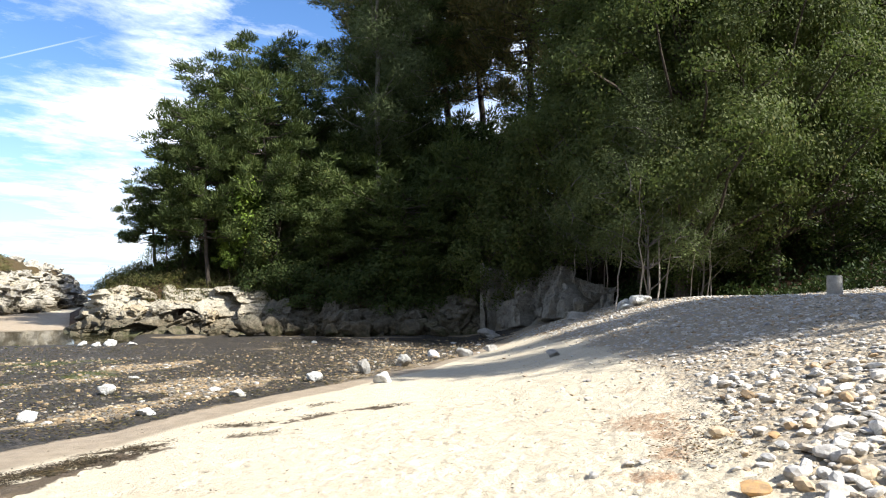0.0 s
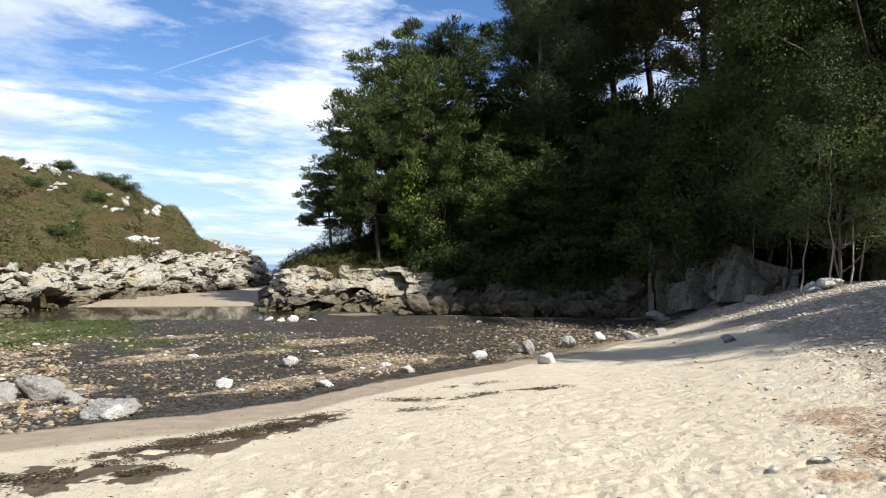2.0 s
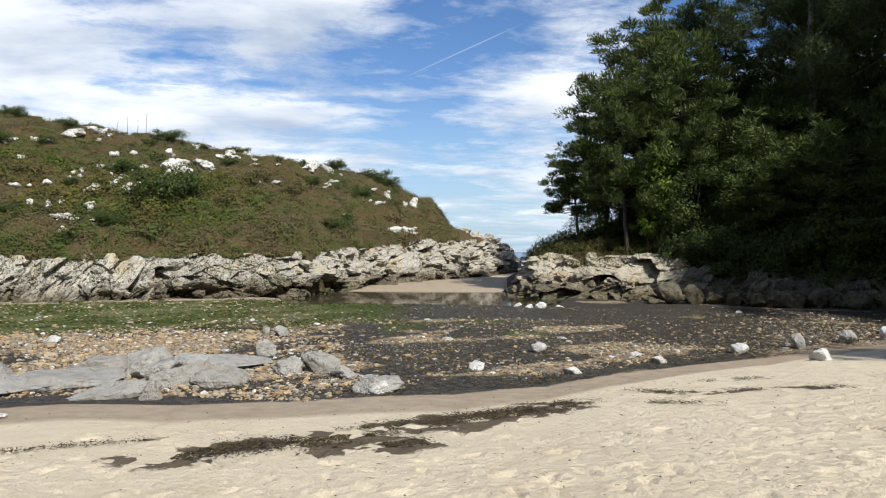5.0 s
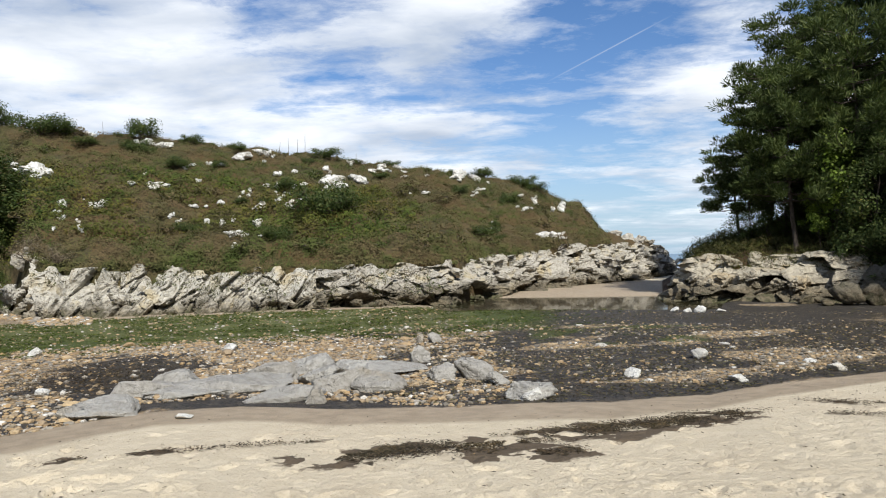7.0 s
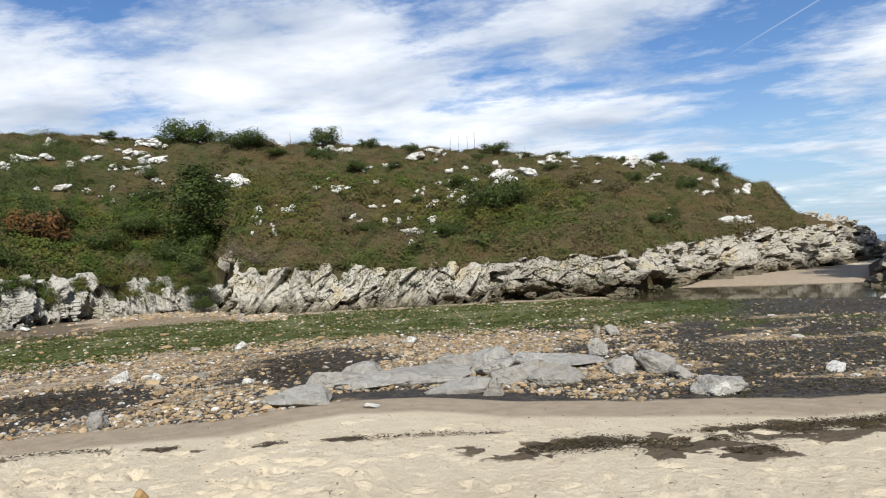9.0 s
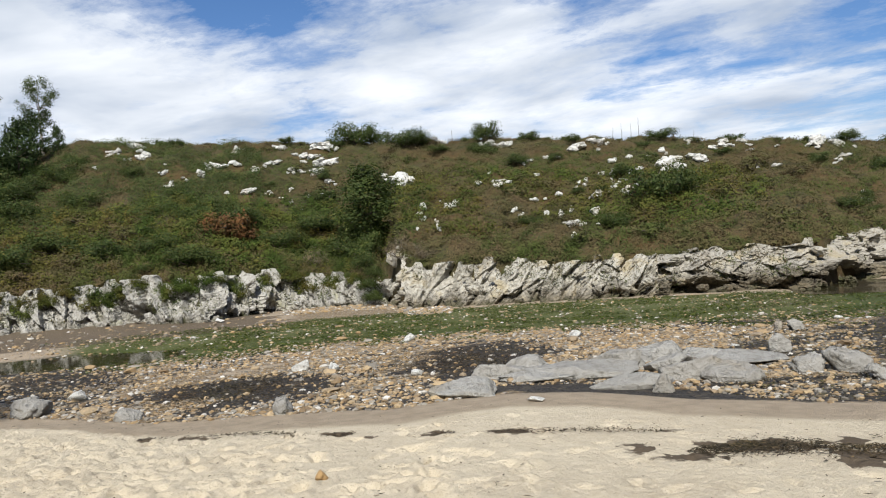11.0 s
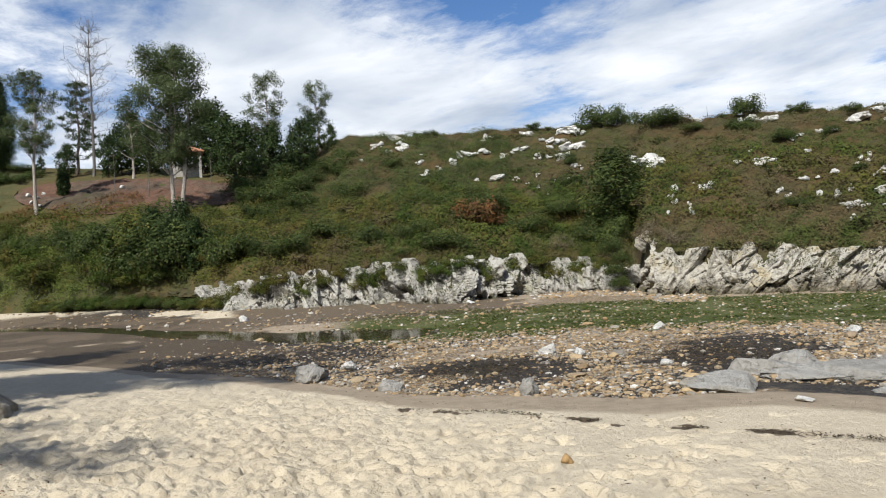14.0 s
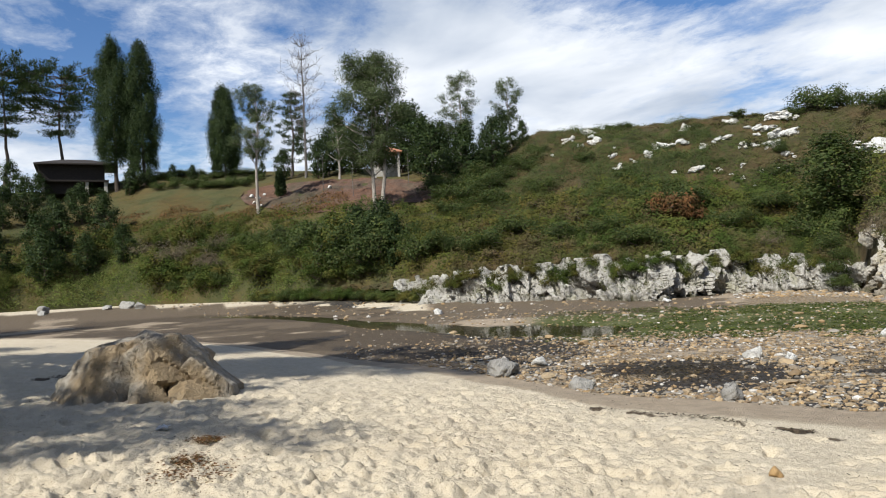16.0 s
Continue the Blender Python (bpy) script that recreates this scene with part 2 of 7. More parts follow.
def leaf_material(name, tones, through_=0.25, patch=0.0, patch_tone=(0.2, 0.1, 0.04), gloss=0.6, dim=0.4, tuft=None):
    m, nt, b = mk(name, gloss)
    p = where(nt)
    c = ramp(nt, island(nt), tones)
    c = mixc(nt, ramp(nt, noise_tex(nt, p, 0.45, 4), [(0.38, 0.0), (0.66, dim)]), c, (0.022, 0.032, 0.012))
    c = mixc(nt, ramp(nt, noise_tex(nt, p, 1.1, 3), [(0.5, 0.0), (0.68, 0.5)]), c, mixc(nt, 1.0, c, (1.7, 1.6, 1.1), "MULTIPLY"))
    if patch:
        c = mixc(nt, mth(nt, "MULTIPLY", ramp(nt, noise_tex(nt, p, 0.23, 5), [(0.5, 0.0), (0.62, 1.0)]), patch), c, patch_tone)
    if tuft:
        _d, r = cells(nt, vmul(nt, p, (1.0, 1.0, 0.6)), tuft)
        c = mixc(nt, ramp(nt, r, [(0.0, 0.6), (0.22, 0.5), (0.32, 0.0)]), c, (0.09, 0.068, 0.042))
        c = mixc(nt, ramp(nt, r, [(0.58, 0.0), (0.66, 0.6), (1.0, 0.8)]), c, (0.04, 0.062, 0.013))
    nt.links.new(c, b.inputs["Base Color"])
    b.inputs["Specular IOR Level"].default_value = 0.12
    t = nt.nodes.new("ShaderNodeBsdfTranslucent")
    nt.links.new(mixc(nt, 0.5, c, (0.11, 0.17, 0.03)), t.inputs[0])
    mx = nt.nodes.new("ShaderNodeMixShader")
    mx.inputs[0].default_value = through_
    nt.links.new(b.outputs[0], mx.inputs[1]), nt.links.new(t.outputs[0], mx.inputs[2])
    nt.links.new(mx.outputs[0], nt.nodes["Material Output"].inputs[0])
    return m


def scrub_material(name, tones, dry, fresh, size=1.1, through_=0.1, drift=0.5):
    """Low bushes: each cushion has its own tone, whole stretches run dry or fresh."""
    m, nt, b = mk(name, 0.85)
    p = where(nt)
    wob = nt.nodes.new("ShaderNodeVectorMath")
    wob.operation = "ADD"
    n0 = nt.nodes.new("ShaderNodeTexNoise")
    nt.links.new(p, n0.inputs["Vector"])
    n0.inputs["Scale"].default_value, n0.inputs["Detail"].default_value = 1.3, 3.0
    nt.links.new(p, wob.inputs[0]), nt.links.new(vmul(nt, n0.outputs["Color"], (1.1, 1.1, 1.1)), wob.inputs[1])
    _d, r = cells(nt, vmul(nt, wob.outputs[0], (1.0, 1.0, 1.3)), size)
    c = ramp(nt, r, tones)
    big = noise_tex(nt, p, 0.085, 5, 0.6, 0.3)
    mid = noise_tex(nt, p, 0.6, 5, 0.62)
    c = mixc(nt, ramp(nt, mid, [(0.50, 0.0), (0.64, 0.75)]), c, dry)
    c = mixc(nt, ramp(nt, mid, [(0.36, 0.7), (0.48, 0.0)]), c, fresh)
    c = mixc(nt, ramp(nt, big, [(0.48, 0.0), (0.62, drift)]), c, dry)
    c = mixc(nt, ramp(nt, big, [(0.36, drift), (0.48, 0.0)]), c, fresh)
    c = mixc(nt, 1.0, c, ramp(nt, island(nt), [(0.0, 0.78), (0.5, 1.0), (1.0, 1.25)]), "MULTIPLY")
    nt.links.new(c, b.inputs["Base Color"])
    b.inputs["Specular IOR Level"].default_value = 0.1
    t = nt.nodes.new("ShaderNodeBsdfTranslucent")
    nt.links.new(c, t.inputs[0])
    mx = nt.nodes.new("ShaderNodeMixShader")
    mx.inputs[0].default_value = through_
    nt.links.new(b.outputs[0], mx.inputs[1]), nt.links.new(t.outputs[0], mx.inputs[2])
    nt.links.new(mx.outputs[0], nt.nodes["Material Output"].inputs[0])
    return m


def plain_material(name, a, c2, scale=6.0, rough=0.85, stretch=(1.0, 1.0, 1.0), bump=0.4, dist=0.02):
    m, nt, b = mk(name, rough)
    p = vmul(nt, local(nt), stretch)
    n, n2 = noise_tex(nt, p, scale, 6, 0.6), noise_tex(nt, p, scale * 7, 4, 0.6)
    c = mixc(nt, ramp(nt, n, [(0.35, 0.0), (0.65, 1.0)]), a, c2)
    c = mixc(nt, ramp(nt, n2, [(0.3, 0.4), (0.5, 0.0)]), c, tuple(v * 0.45 for v in a))
    nt.links.new(c, b.inputs["Base Color"])
    relief(nt, b, mth(nt, "ADD", n, mth(nt, "MULTIPLY", n2, 0.4)), bump, dist)
    return m


def soil_material(name, tones, scale=1.2):
    m, nt, b = mk(name, 0.95)
    p = where(nt)
    n, n2 = noise_tex(nt, p, scale, 8, 0.7), noise_tex(nt, p, scale * 9, 5, 0.65)
    c = ramp(nt, n, tones)
    big = noise_tex(nt, p, scale * 0.12, 5, 0.6)
    c = mixc(nt, ramp(nt, big, [(0.42, 0.0), (0.58, 0.7)]), c, mixc(nt, 1.0, c, (1.25, 0.85, 0.65), "MULTIPLY"))
    c = mixc(nt, ramp(nt, big, [(0.35, 0.7), (0.48, 0.0)]), c, mixc(nt, 1.0, c, (0.5, 0.62, 0.4), "MULTIPLY"))
    c = mixc(nt, ramp(nt, n2, [(0.35, 0.6), (0.55, 0.0)]), c, (0.02, 0.02, 0.012))
    nt.links.new(c, b.inputs["Base Color"])
    relief(nt, b, n2, 0.8, 0.1)
    return m


def pebble_material(name, tones, by_object=False):
    m, nt, b = mk(name, 0.8)
    c = ramp(nt, each(nt) if by_object else island(nt), tones)
    p = where(nt)
    n = noise_tex(nt, p, 18.0, 6, 0.65)
    c = mixc(nt, ramp(nt, n, [(0.35, 0.5), (0.6, 0.0)]), c, (0.13, 0.11, 0.085))
    nt.links.new(c, b.inputs["Base Color"])
    relief(nt, b, n, 0.4, 0.02)
    return m


def water_material():
    m, nt, b = mk("still_water", 0.12)
    p = where(nt)
    n = noise_tex(nt, p, 1.2, 3, 0.5)
    nt.links.new(mixc(nt, noise_tex(nt, p, 0.12, 3), (0.035, 0.032, 0.018), (0.055, 0.05, 0.025)), b.inputs["Base Color"])
    b.inputs["IOR"].default_value = 1.33
    b.inputs["Specular IOR Level"].default_value = 0.5
    b.inputs["Roughness"].default_value = 0.05
    b.inputs["Alpha"].default_value = 0.75
    relief(nt, b, n, 0.08, 0.015)
    return m


def sea_material():
    m, nt, b = mk("open_sea", 0.25)
    p = where(nt)
    n = noise_tex(nt, vmul(nt, p, (0.02, 0.05, 1.0)), 1.0, 5, 0.6)
    nt.links.new(mixc(nt, n, (0.03, 0.09, 0.15), (0.06, 0.14, 0.21)), b.inputs["Base Color"])
    relief(nt, b, noise_tex(nt, p, 0.4, 4), 0.5, 0.4)
    return m


M_GROUND = ground_material()
M_CLIFF = rock_material("pale_limestone", (0.50, 0.47, 0.395), (0.31, 0.285, 0.23), (0.46, 0.38, 0.225), tide_z=0.6, cracks=0.55)
M_SEACLIFF = rock_material("tidal_limestone", (0.44, 0.41, 0.345), (0.25, 0.225, 0.18), (0.43, 0.355, 0.21), tide_z=1.05, cracks=0.55)
M_LEDGE = rock_material("warm_limestone", (0.50, 0.45, 0.345), (0.36, 0.32, 0.25), (0.42, 0.32, 0.18), tide_z=1.05)
M_OUTCROP = rock_material("white_limestone", (0.72, 0.71, 0.66), (0.46, 0.44, 0.40), (0.50, 0.45, 0.36), tide=False, rand=0.12)
M_GREYROCK = rock_material("grey_rock", (0.42, 0.405, 0.365), (0.28, 0.265, 0.23), (0.34, 0.29, 0.205), tide=False, cracks=0.15, stained=0.58)
M_BOULDER = rock_material("boulder_rock", (0.40, 0.36, 0.29), (0.20, 0.178, 0.14), (0.34, 0.235, 0.115), tide=False, rand=0.1, cracks=0.85, stained=0.46)
# rock below the wood: tree shade is put into these low tones
M_SHADYROCK = rock_material("shade_toned_rock", (0.15, 0.135, 0.105), (0.075, 0.07, 0.05), (0.085, 0.085, 0.04), tide_z=0.9)
M_BANKROCK = rock_material("white_grey_limestone", (0.49, 0.47, 0.415), (0.265, 0.25, 0.21), (0.30, 0.29, 0.17), tide_z=0.2, cracks=0.6, stained=0.55)
M_FLUTED = rock_material("fluted_rock", (0.30, 0.28, 0.235), (0.16, 0.148, 0.12), (0.22, 0.18, 0.115), tide=False)
M_BUSH = leaf_material("bush_leaf", [(0.0, (0.03, 0.048, 0.013)), (0.5, (0.054, 0.078, 0.022)), (0.9, (0.085, 0.104, 0.032)), (1.0, (0.12, 0.11, 0.03))], 0.25, dim=0.45)
M_DARKSTONE = pebble_material("tidal_stone", [(0.0, (0.10, 0.075, 0.045)), (0.3, (0.31, 0.215, 0.11)), (0.5, (0.42, 0.32, 0.19)), (0.62, (0.13, 0.115, 0.09)), (0.9, (0.11, 0.10, 0.085)), (0.96, (0.40, 0.37, 0.31))])
M_FLATSTONE = pebble_material("river_stone", STONE_TONES)
M_SHINGLE = pebble_material("shingle_stone", [(0.0, (0.33, 0.22, 0.12)), (0.15, (0.50, 0.41, 0.29)), (0.45, (0.48, 0.45, 0.40)), (0.75, (0.63, 0.59, 0.52)), (0.93, (0.36, 0.34, 0.32))])
M_SHINGLE_ONE = pebble_material("shingle_piece", [(0.0, (0.40, 0.24, 0.10)), (0.15, (0.50, 0.40, 0.27)), (0.4, (0.46, 0.43, 0.38)), (0.7, (0.66, 0.62, 0.55)), (0.95, (0.40, 0.38, 0.35))], True)
M_WATER, M_SEA = water_material(), sea_material()
M_HEATH_SOIL = soil_material("heath_soil", [(0.3, (0.04, 0.045, 0.014)), (0.5, (0.075, 0.058, 0.026)), (0.7, (0.055, 0.062, 0.018))])
M_WOOD_SOIL = soil_material("leaf_litter", [(0.3, (0.03, 0.022, 0.014)), (0.6, (0.07, 0.045, 0.025)), (0.8, (0.05, 0.045, 0.02))])
M_MEADOW = soil_material("meadow", [(0.3, (0.09, 0.078, 0.03)), (0.55, (0.07, 0.072, 0.024)), (0.75, (0.13, 0.10, 0.048))])
M_BARE = soil_material("bare_earth", [(0.3, (0.075, 0.05, 0.037)), (0.55, (0.115, 0.078, 0.056)), (0.75, (0.17, 0.125, 0.09))])
M_HEATH = scrub_material("heath_leaf", [(0.0, (0.032, 0.044, 0.012)), (0.3, (0.062, 0.078, 0.022)), (0.6, (0.088, 0.084, 0.03)), (0.8, (0.110, 0.084, 0.042)), (1.0, (0.05, 0.075, 0.016))], (0.118, 0.082, 0.045), (0.056, 0.078, 0.018), 1.1)
M_BRAMBLE = scrub_material("bramble_leaf", [(0.0, (0.022, 0.036, 0.009)), (0.3, (0.050, 0.074, 0.015)), (0.6, (0.082, 0.108, 0.022)), (0.85, (0.105, 0.106, 0.026)), (1.0, (0.034, 0.054, 0.013))], (0.125, 0.094, 0.026), (0.042, 0.070, 0.014), 0.8, 0.25, 0.35)
M_RUST = leaf_material("rusty_fern", [(0.0, (0.10, 0.045, 0.02)), (0.6, (0.15, 0.07, 0.03)), (1.0, (0.09, 0.07, 0.025))], 0.12, 0.0, gloss=0.8)
M_PINE = leaf_material("pine_needles", [(0.0, (0.030, 0.046, 0.013)), (0.5, (0.060, 0.083, 0.024)), (1.0, (0.108, 0.130, 0.043))], 0.15, dim=0.4)
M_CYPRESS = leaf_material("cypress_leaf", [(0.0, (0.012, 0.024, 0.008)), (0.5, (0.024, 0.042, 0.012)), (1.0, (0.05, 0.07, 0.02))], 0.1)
M_EUCA = leaf_material("eucalyptus_leaf", [(0.0, (0.040, 0.055, 0.022)), (0.5, (0.068, 0.088, 0.036)), (1.0, (0.110, 0.130, 0.062))], 0.22, dim=0.3)
M_BROAD = leaf_material("broad_leaf", [(0.0, (0.075, 0.098, 0.030)), (0.5, (0.105, 0.128, 0.040)), (0.9, (0.135, 0.150, 0.050)), (1.0, (0.17, 0.15, 0.048))], 0.38, dim=0.5)
M_DRYPINE = leaf_material("dry_pine_needles", [(0.0, (0.06, 0.065, 0.024)), (0.5, (0.115, 0.108, 0.042)), (1.0, (0.19, 0.145, 0.062))], 0.25, dim=0.2)
M_WILLOW = leaf_material("willow_leaf", [(0.0, (0.07, 0.09, 0.038)), (0.5, (0.12, 0.145, 0.062)), (1.0, (0.175, 0.2, 0.09))], 0.4, dim=0.15)
M_BRIGHT = leaf_material("bright_leaf", [(0.0, (0.10, 0.16, 0.024)), (0.5, (0.145, 0.21, 0.034)), (1.0, (0.2, 0.265, 0.055))], 0.4, dim=0.2)
M_GRASS = leaf_material("grass_blade", [(0.0, (0.055, 0.065, 0.018)), (0.5, (0.085, 0.082, 0.026)), (1.0, (0.14, 0.11, 0.048))], 0.2, gloss=0.7)
M_FRESHGRASS = leaf_material("fresh_grass", [(0.0, (0.07, 0.10, 0.022)), (0.5, (0.115, 0.15, 0.032)), (1.0, (0.18, 0.19, 0.06))], 0.3, gloss=0.7, dim=0.2)
M_DRYTWIG = leaf_material("dry_twig", [(0.0, (0.09, 0.07, 0.045)), (1.0, (0.20, 0.16, 0.11))], 0.05, gloss=0.8)
M_WEED = leaf_material("dry_seaweed", [(0.0, (0.025, 0.018, 0.012)), (0.7, (0.06, 0.042, 0.026)), (1.0, (0.13, 0.09, 0.055))], 0.0, gloss=0.75)
M_OLIVEWEED = leaf_material("olive_weed", [(0.0, (0.05, 0.042, 0.015)), (0.6, (0.10, 0.085, 0.03)), (1.0, (0.17, 0.145, 0.06))], 0.05, gloss=0.7)
M_ALGAE = leaf_material("green_algae", [(0.0, (0.028, 0.042, 0.008)), (0.6, (0.055, 0.075, 0.012)), (1.0, (0.10, 0.108, 0.024))], 0.1, gloss=0.9)
M_BARK = plain_material("bark", (0.045, 0.034, 0.026), (0.10, 0.08, 0.062), 4.0, 0.95, (3.0, 3.0, 0.7), 0.8, 0.05)
M_PALEBARK = plain_material("pale_bark", (0.20, 0.17, 0.135), (0.38, 0.34, 0.29), 3.0, 0.85, (3.0, 3.0, 0.6), 0.4, 0.03)
M_CONCRETE = plain_material("concrete", (0.27, 0.26, 0.24), (0.36, 0.35, 0.32), 5.0, 0.9)
M_DARKWOOD = plain_material("dark_wood", (0.016, 0.013, 0.011), (0.03, 0.024, 0.02), 3.0, 0.85, (1, 1, 4))
# dark roof tiles, dimmed further in colour for the shade of the pines
M_SLATE = plain_material("shade_dimmed_tiles", (0.028, 0.023, 0.02), (0.048, 0.04, 0.035), 5.0, 0.8)
M_TERRACOTTA = plain_material("terracotta", (0.30, 0.13, 0.07), (0.42, 0.21, 0.12), 5.0, 0.85)
M_STONE = plain_material("dressed_stone", (0.30, 0.28, 0.24), (0.42, 0.40, 0.35), 4.0, 0.9)
M_FOAM = plain_material("surf", (0.75, 0.77, 0.78), (0.85, 0.86, 0.86), 0.3, 0.6)
M_PAPER = plain_material("white_paper", (0.68, 0.68, 0.67), (0.8, 0.8, 0.79), 3.0, 0.7)
M_GREYBARK = plain_material("grey_bark", (0.09, 0.08, 0.07), (0.17, 0.155, 0.14), 3.0, 0.9, (3.0, 3.0, 0.6), 0.4, 0.03)
M_OCHRE = plain_material("ochre_stone", (0.30, 0.18, 0.075), (0.40, 0.27, 0.125), 9.0, 0.85)

# ---------------------------------------------------------------- shapes
PERM = np.random.RandomState(3).permutation(256)
VAL = np.random.RandomState(4).rand(256)


def vnoise(x, y, z=0.0):
    x, y, z = np.broadcast_arrays(np.asarray(x, float), np.asarray(y, float), np.asarray(z, float))
    xi, yi, zi = np.floor(x).astype(int), np.floor(y).astype(int), np.floor(z).astype(int)
    u, v, w = x - xi, y - yi, z - zi
    u, v, w = u * u * (3 - 2 * u), v * v * (3 - 2 * v), w * w * (3 - 2 * w)

    def g(i, j, k):
        return VAL[PERM[(PERM[(PERM[(xi + i) & 255] + yi + j) & 255] + zi + k) & 255]]
    a = (g(0, 0, 0) * (1 - u) + g(1, 0, 0) * u) * (1 - v) + (g(0, 1, 0) * (1 - u) + g(1, 1, 0) * u) * v
    c = (g(0, 0, 1) * (1 - u) + g(1, 0, 1) * u) * (1 - v) + (g(0, 1, 1) * (1 - u) + g(1, 1, 1) * u) * v
    return a * (1 - w) + c * w


def fbm(x, y, z=0.0, octaves=4, gain=0.5):
    s, amp, tot = 0.0, 1.0, 0.0
    for o in range(octaves):
        k = 2.03 ** o
        s = s + amp * vnoise(np.asarray(x) * k + 17.3 * o, np.asarray(y) * k + 5.1 * o, np.asarray(z) * k + 3.7 * o)
        tot += amp
        amp *= gain
    return s / tot


def sm(a, b, x):
    t = np.clip((np.asarray(x, float) - a) / (b - a), 0, 1)
    return t * t * (3 - 2 * t)


def np_mesh(name, verts, faces, material, smooth=True):
    """A mesh from an (n, 3) array and an (m, 3) or (m, 4) array."""
    me = bpy.data.meshes.new(name)
    verts, faces = np.asarray(verts, np.float32), np.asarray(faces, np.int32)
    k = faces.shape[1]
    me.vertices.add(len(verts))
    me.vertices.foreach_set("co", verts.ravel())
    me.loops.add(faces.size)
    me.loops.foreach_set("vertex_index", faces.ravel())
    me.polygons.add(len(faces))
    me.polygons.foreach_set("loop_start", np.arange(0, faces.size, k, dtype=np.int32))
    me.polygons.foreach_set("use_smooth", np.full(len(faces), smooth))
    me.update(calc_edges=True)
    me.materials.append(material)
    return me


def grid_faces(rows, cols):
    i = (np.arange(rows - 1)[:, None] * cols + np.arange(cols - 1)[None, :]).ravel()
    return np.stack([i, i + 1, i + cols + 1, i + cols], 1)


def np_part(name, verts, faces, material, parent=None, label="", smooth=True):
    ob = new(name, np_mesh(name, verts, faces, material, smooth))
    if parent is not None:
        ob.parent = parent
    if label:
        ob["label"] = label
    return ob


def join(chunks):
    """Several (verts, faces) as one."""
    vs, fs, n = [], [], 0
    for v, f in chunks:
        vs.append(v), fs.append(f + n)
        n += len(v)
    return np.concatenate(vs), np.concatenate(fs)


def tube(path, radii, sides=7):
    path, radii = np.asarray(path, float), np.asarray(radii, float)
    d = np.gradient(path, axis=0)
    d /= np.linalg.norm(d, axis=1)[:, None] + 1e-9
    ref = np.where(np.abs(d[:, 2:3]) > 0.9, np.array([[1.0, 0, 0]]), np.array([[0, 0, 1.0]]))
    a = np.cross(d, ref)
    a /= np.linalg.norm(a, axis=1)[:, None]
    b = np.cross(d, a)
    th = np.arange(sides) / sides * 2 * np.pi
    v = path[:, None] + radii[:, None, None] * (np.cos(th)[None, :, None] * a[:, None] + np.sin(th)[None, :, None] * b[:, None])
    k = len(path)
    i = np.arange(k - 1)[:, None] * sides + np.arange(sides)[None, :]
    j = np.arange(k - 1)[:, None] * sides + (np.arange(sides)[None, :] + 1) % sides
    return v.reshape(-1, 3), np.stack([i, j, j + sides, i + sides], -1).reshape(-1, 4)


def leaves(c, size, rs, aspect=0.42, rise=0.0, droop=0.0, face=None, loose=0.42):
    """A pointed blade at each place of c; face: which way its flat side looks, more or less."""
    n = len(c)
    a = rs.normal(size=(n, 3))
    if face is not None:
        nn = face + rs.normal(size=(n, 3)) * loose
        nn /= np.linalg.norm(nn, axis=1)[:, None] + 1e-9
        a = a - nn * np.sum(a * nn, axis=1)[:, None]
    a[:, 2] = a[:, 2] * (1 - 0.4 * droop) + (rise - droop) * np.linalg.norm(a, axis=1)
    a /= np.linalg.norm(a, axis=1)[:, None] + 1e-9
    b = np.cross(a, nn if face is not None else rs.normal(size=(n, 3)))
    b /= np.linalg.norm(b, axis=1)[:, None] + 1e-9
    s = (np.asarray(size) * (0.6 + 0.8 * rs.rand(n)))[:, None]
    v = np.stack([c - a * s * 0.5, c + b * s * aspect * 0.5, c + a * s * 0.5, c - b * s * aspect * 0.5], 1)
    return v.reshape(-1, 3), np.arange(4 * n).reshape(-1, 4)


def ball(n, rs, power=0.45):
    d = rs.normal(size=(n, 3))
    d /= np.linalg.norm(d, axis=1)[:, None]
    return d * (rs.rand(n) ** power)[:, None]


ICO = {}
for level in (1, 2, 3, 4, 5, 6):
    bm = bmesh.new()
    bmesh.ops.create_icosphere(bm, subdivisions=level, radius=1.0)
    bm.verts.ensure_lookup_table()
    ICO[level] = (np.array([v.co[:] for v in bm.verts]), np.array([[v.index for v in f.verts] for f in bm.faces]))
    bm.free()


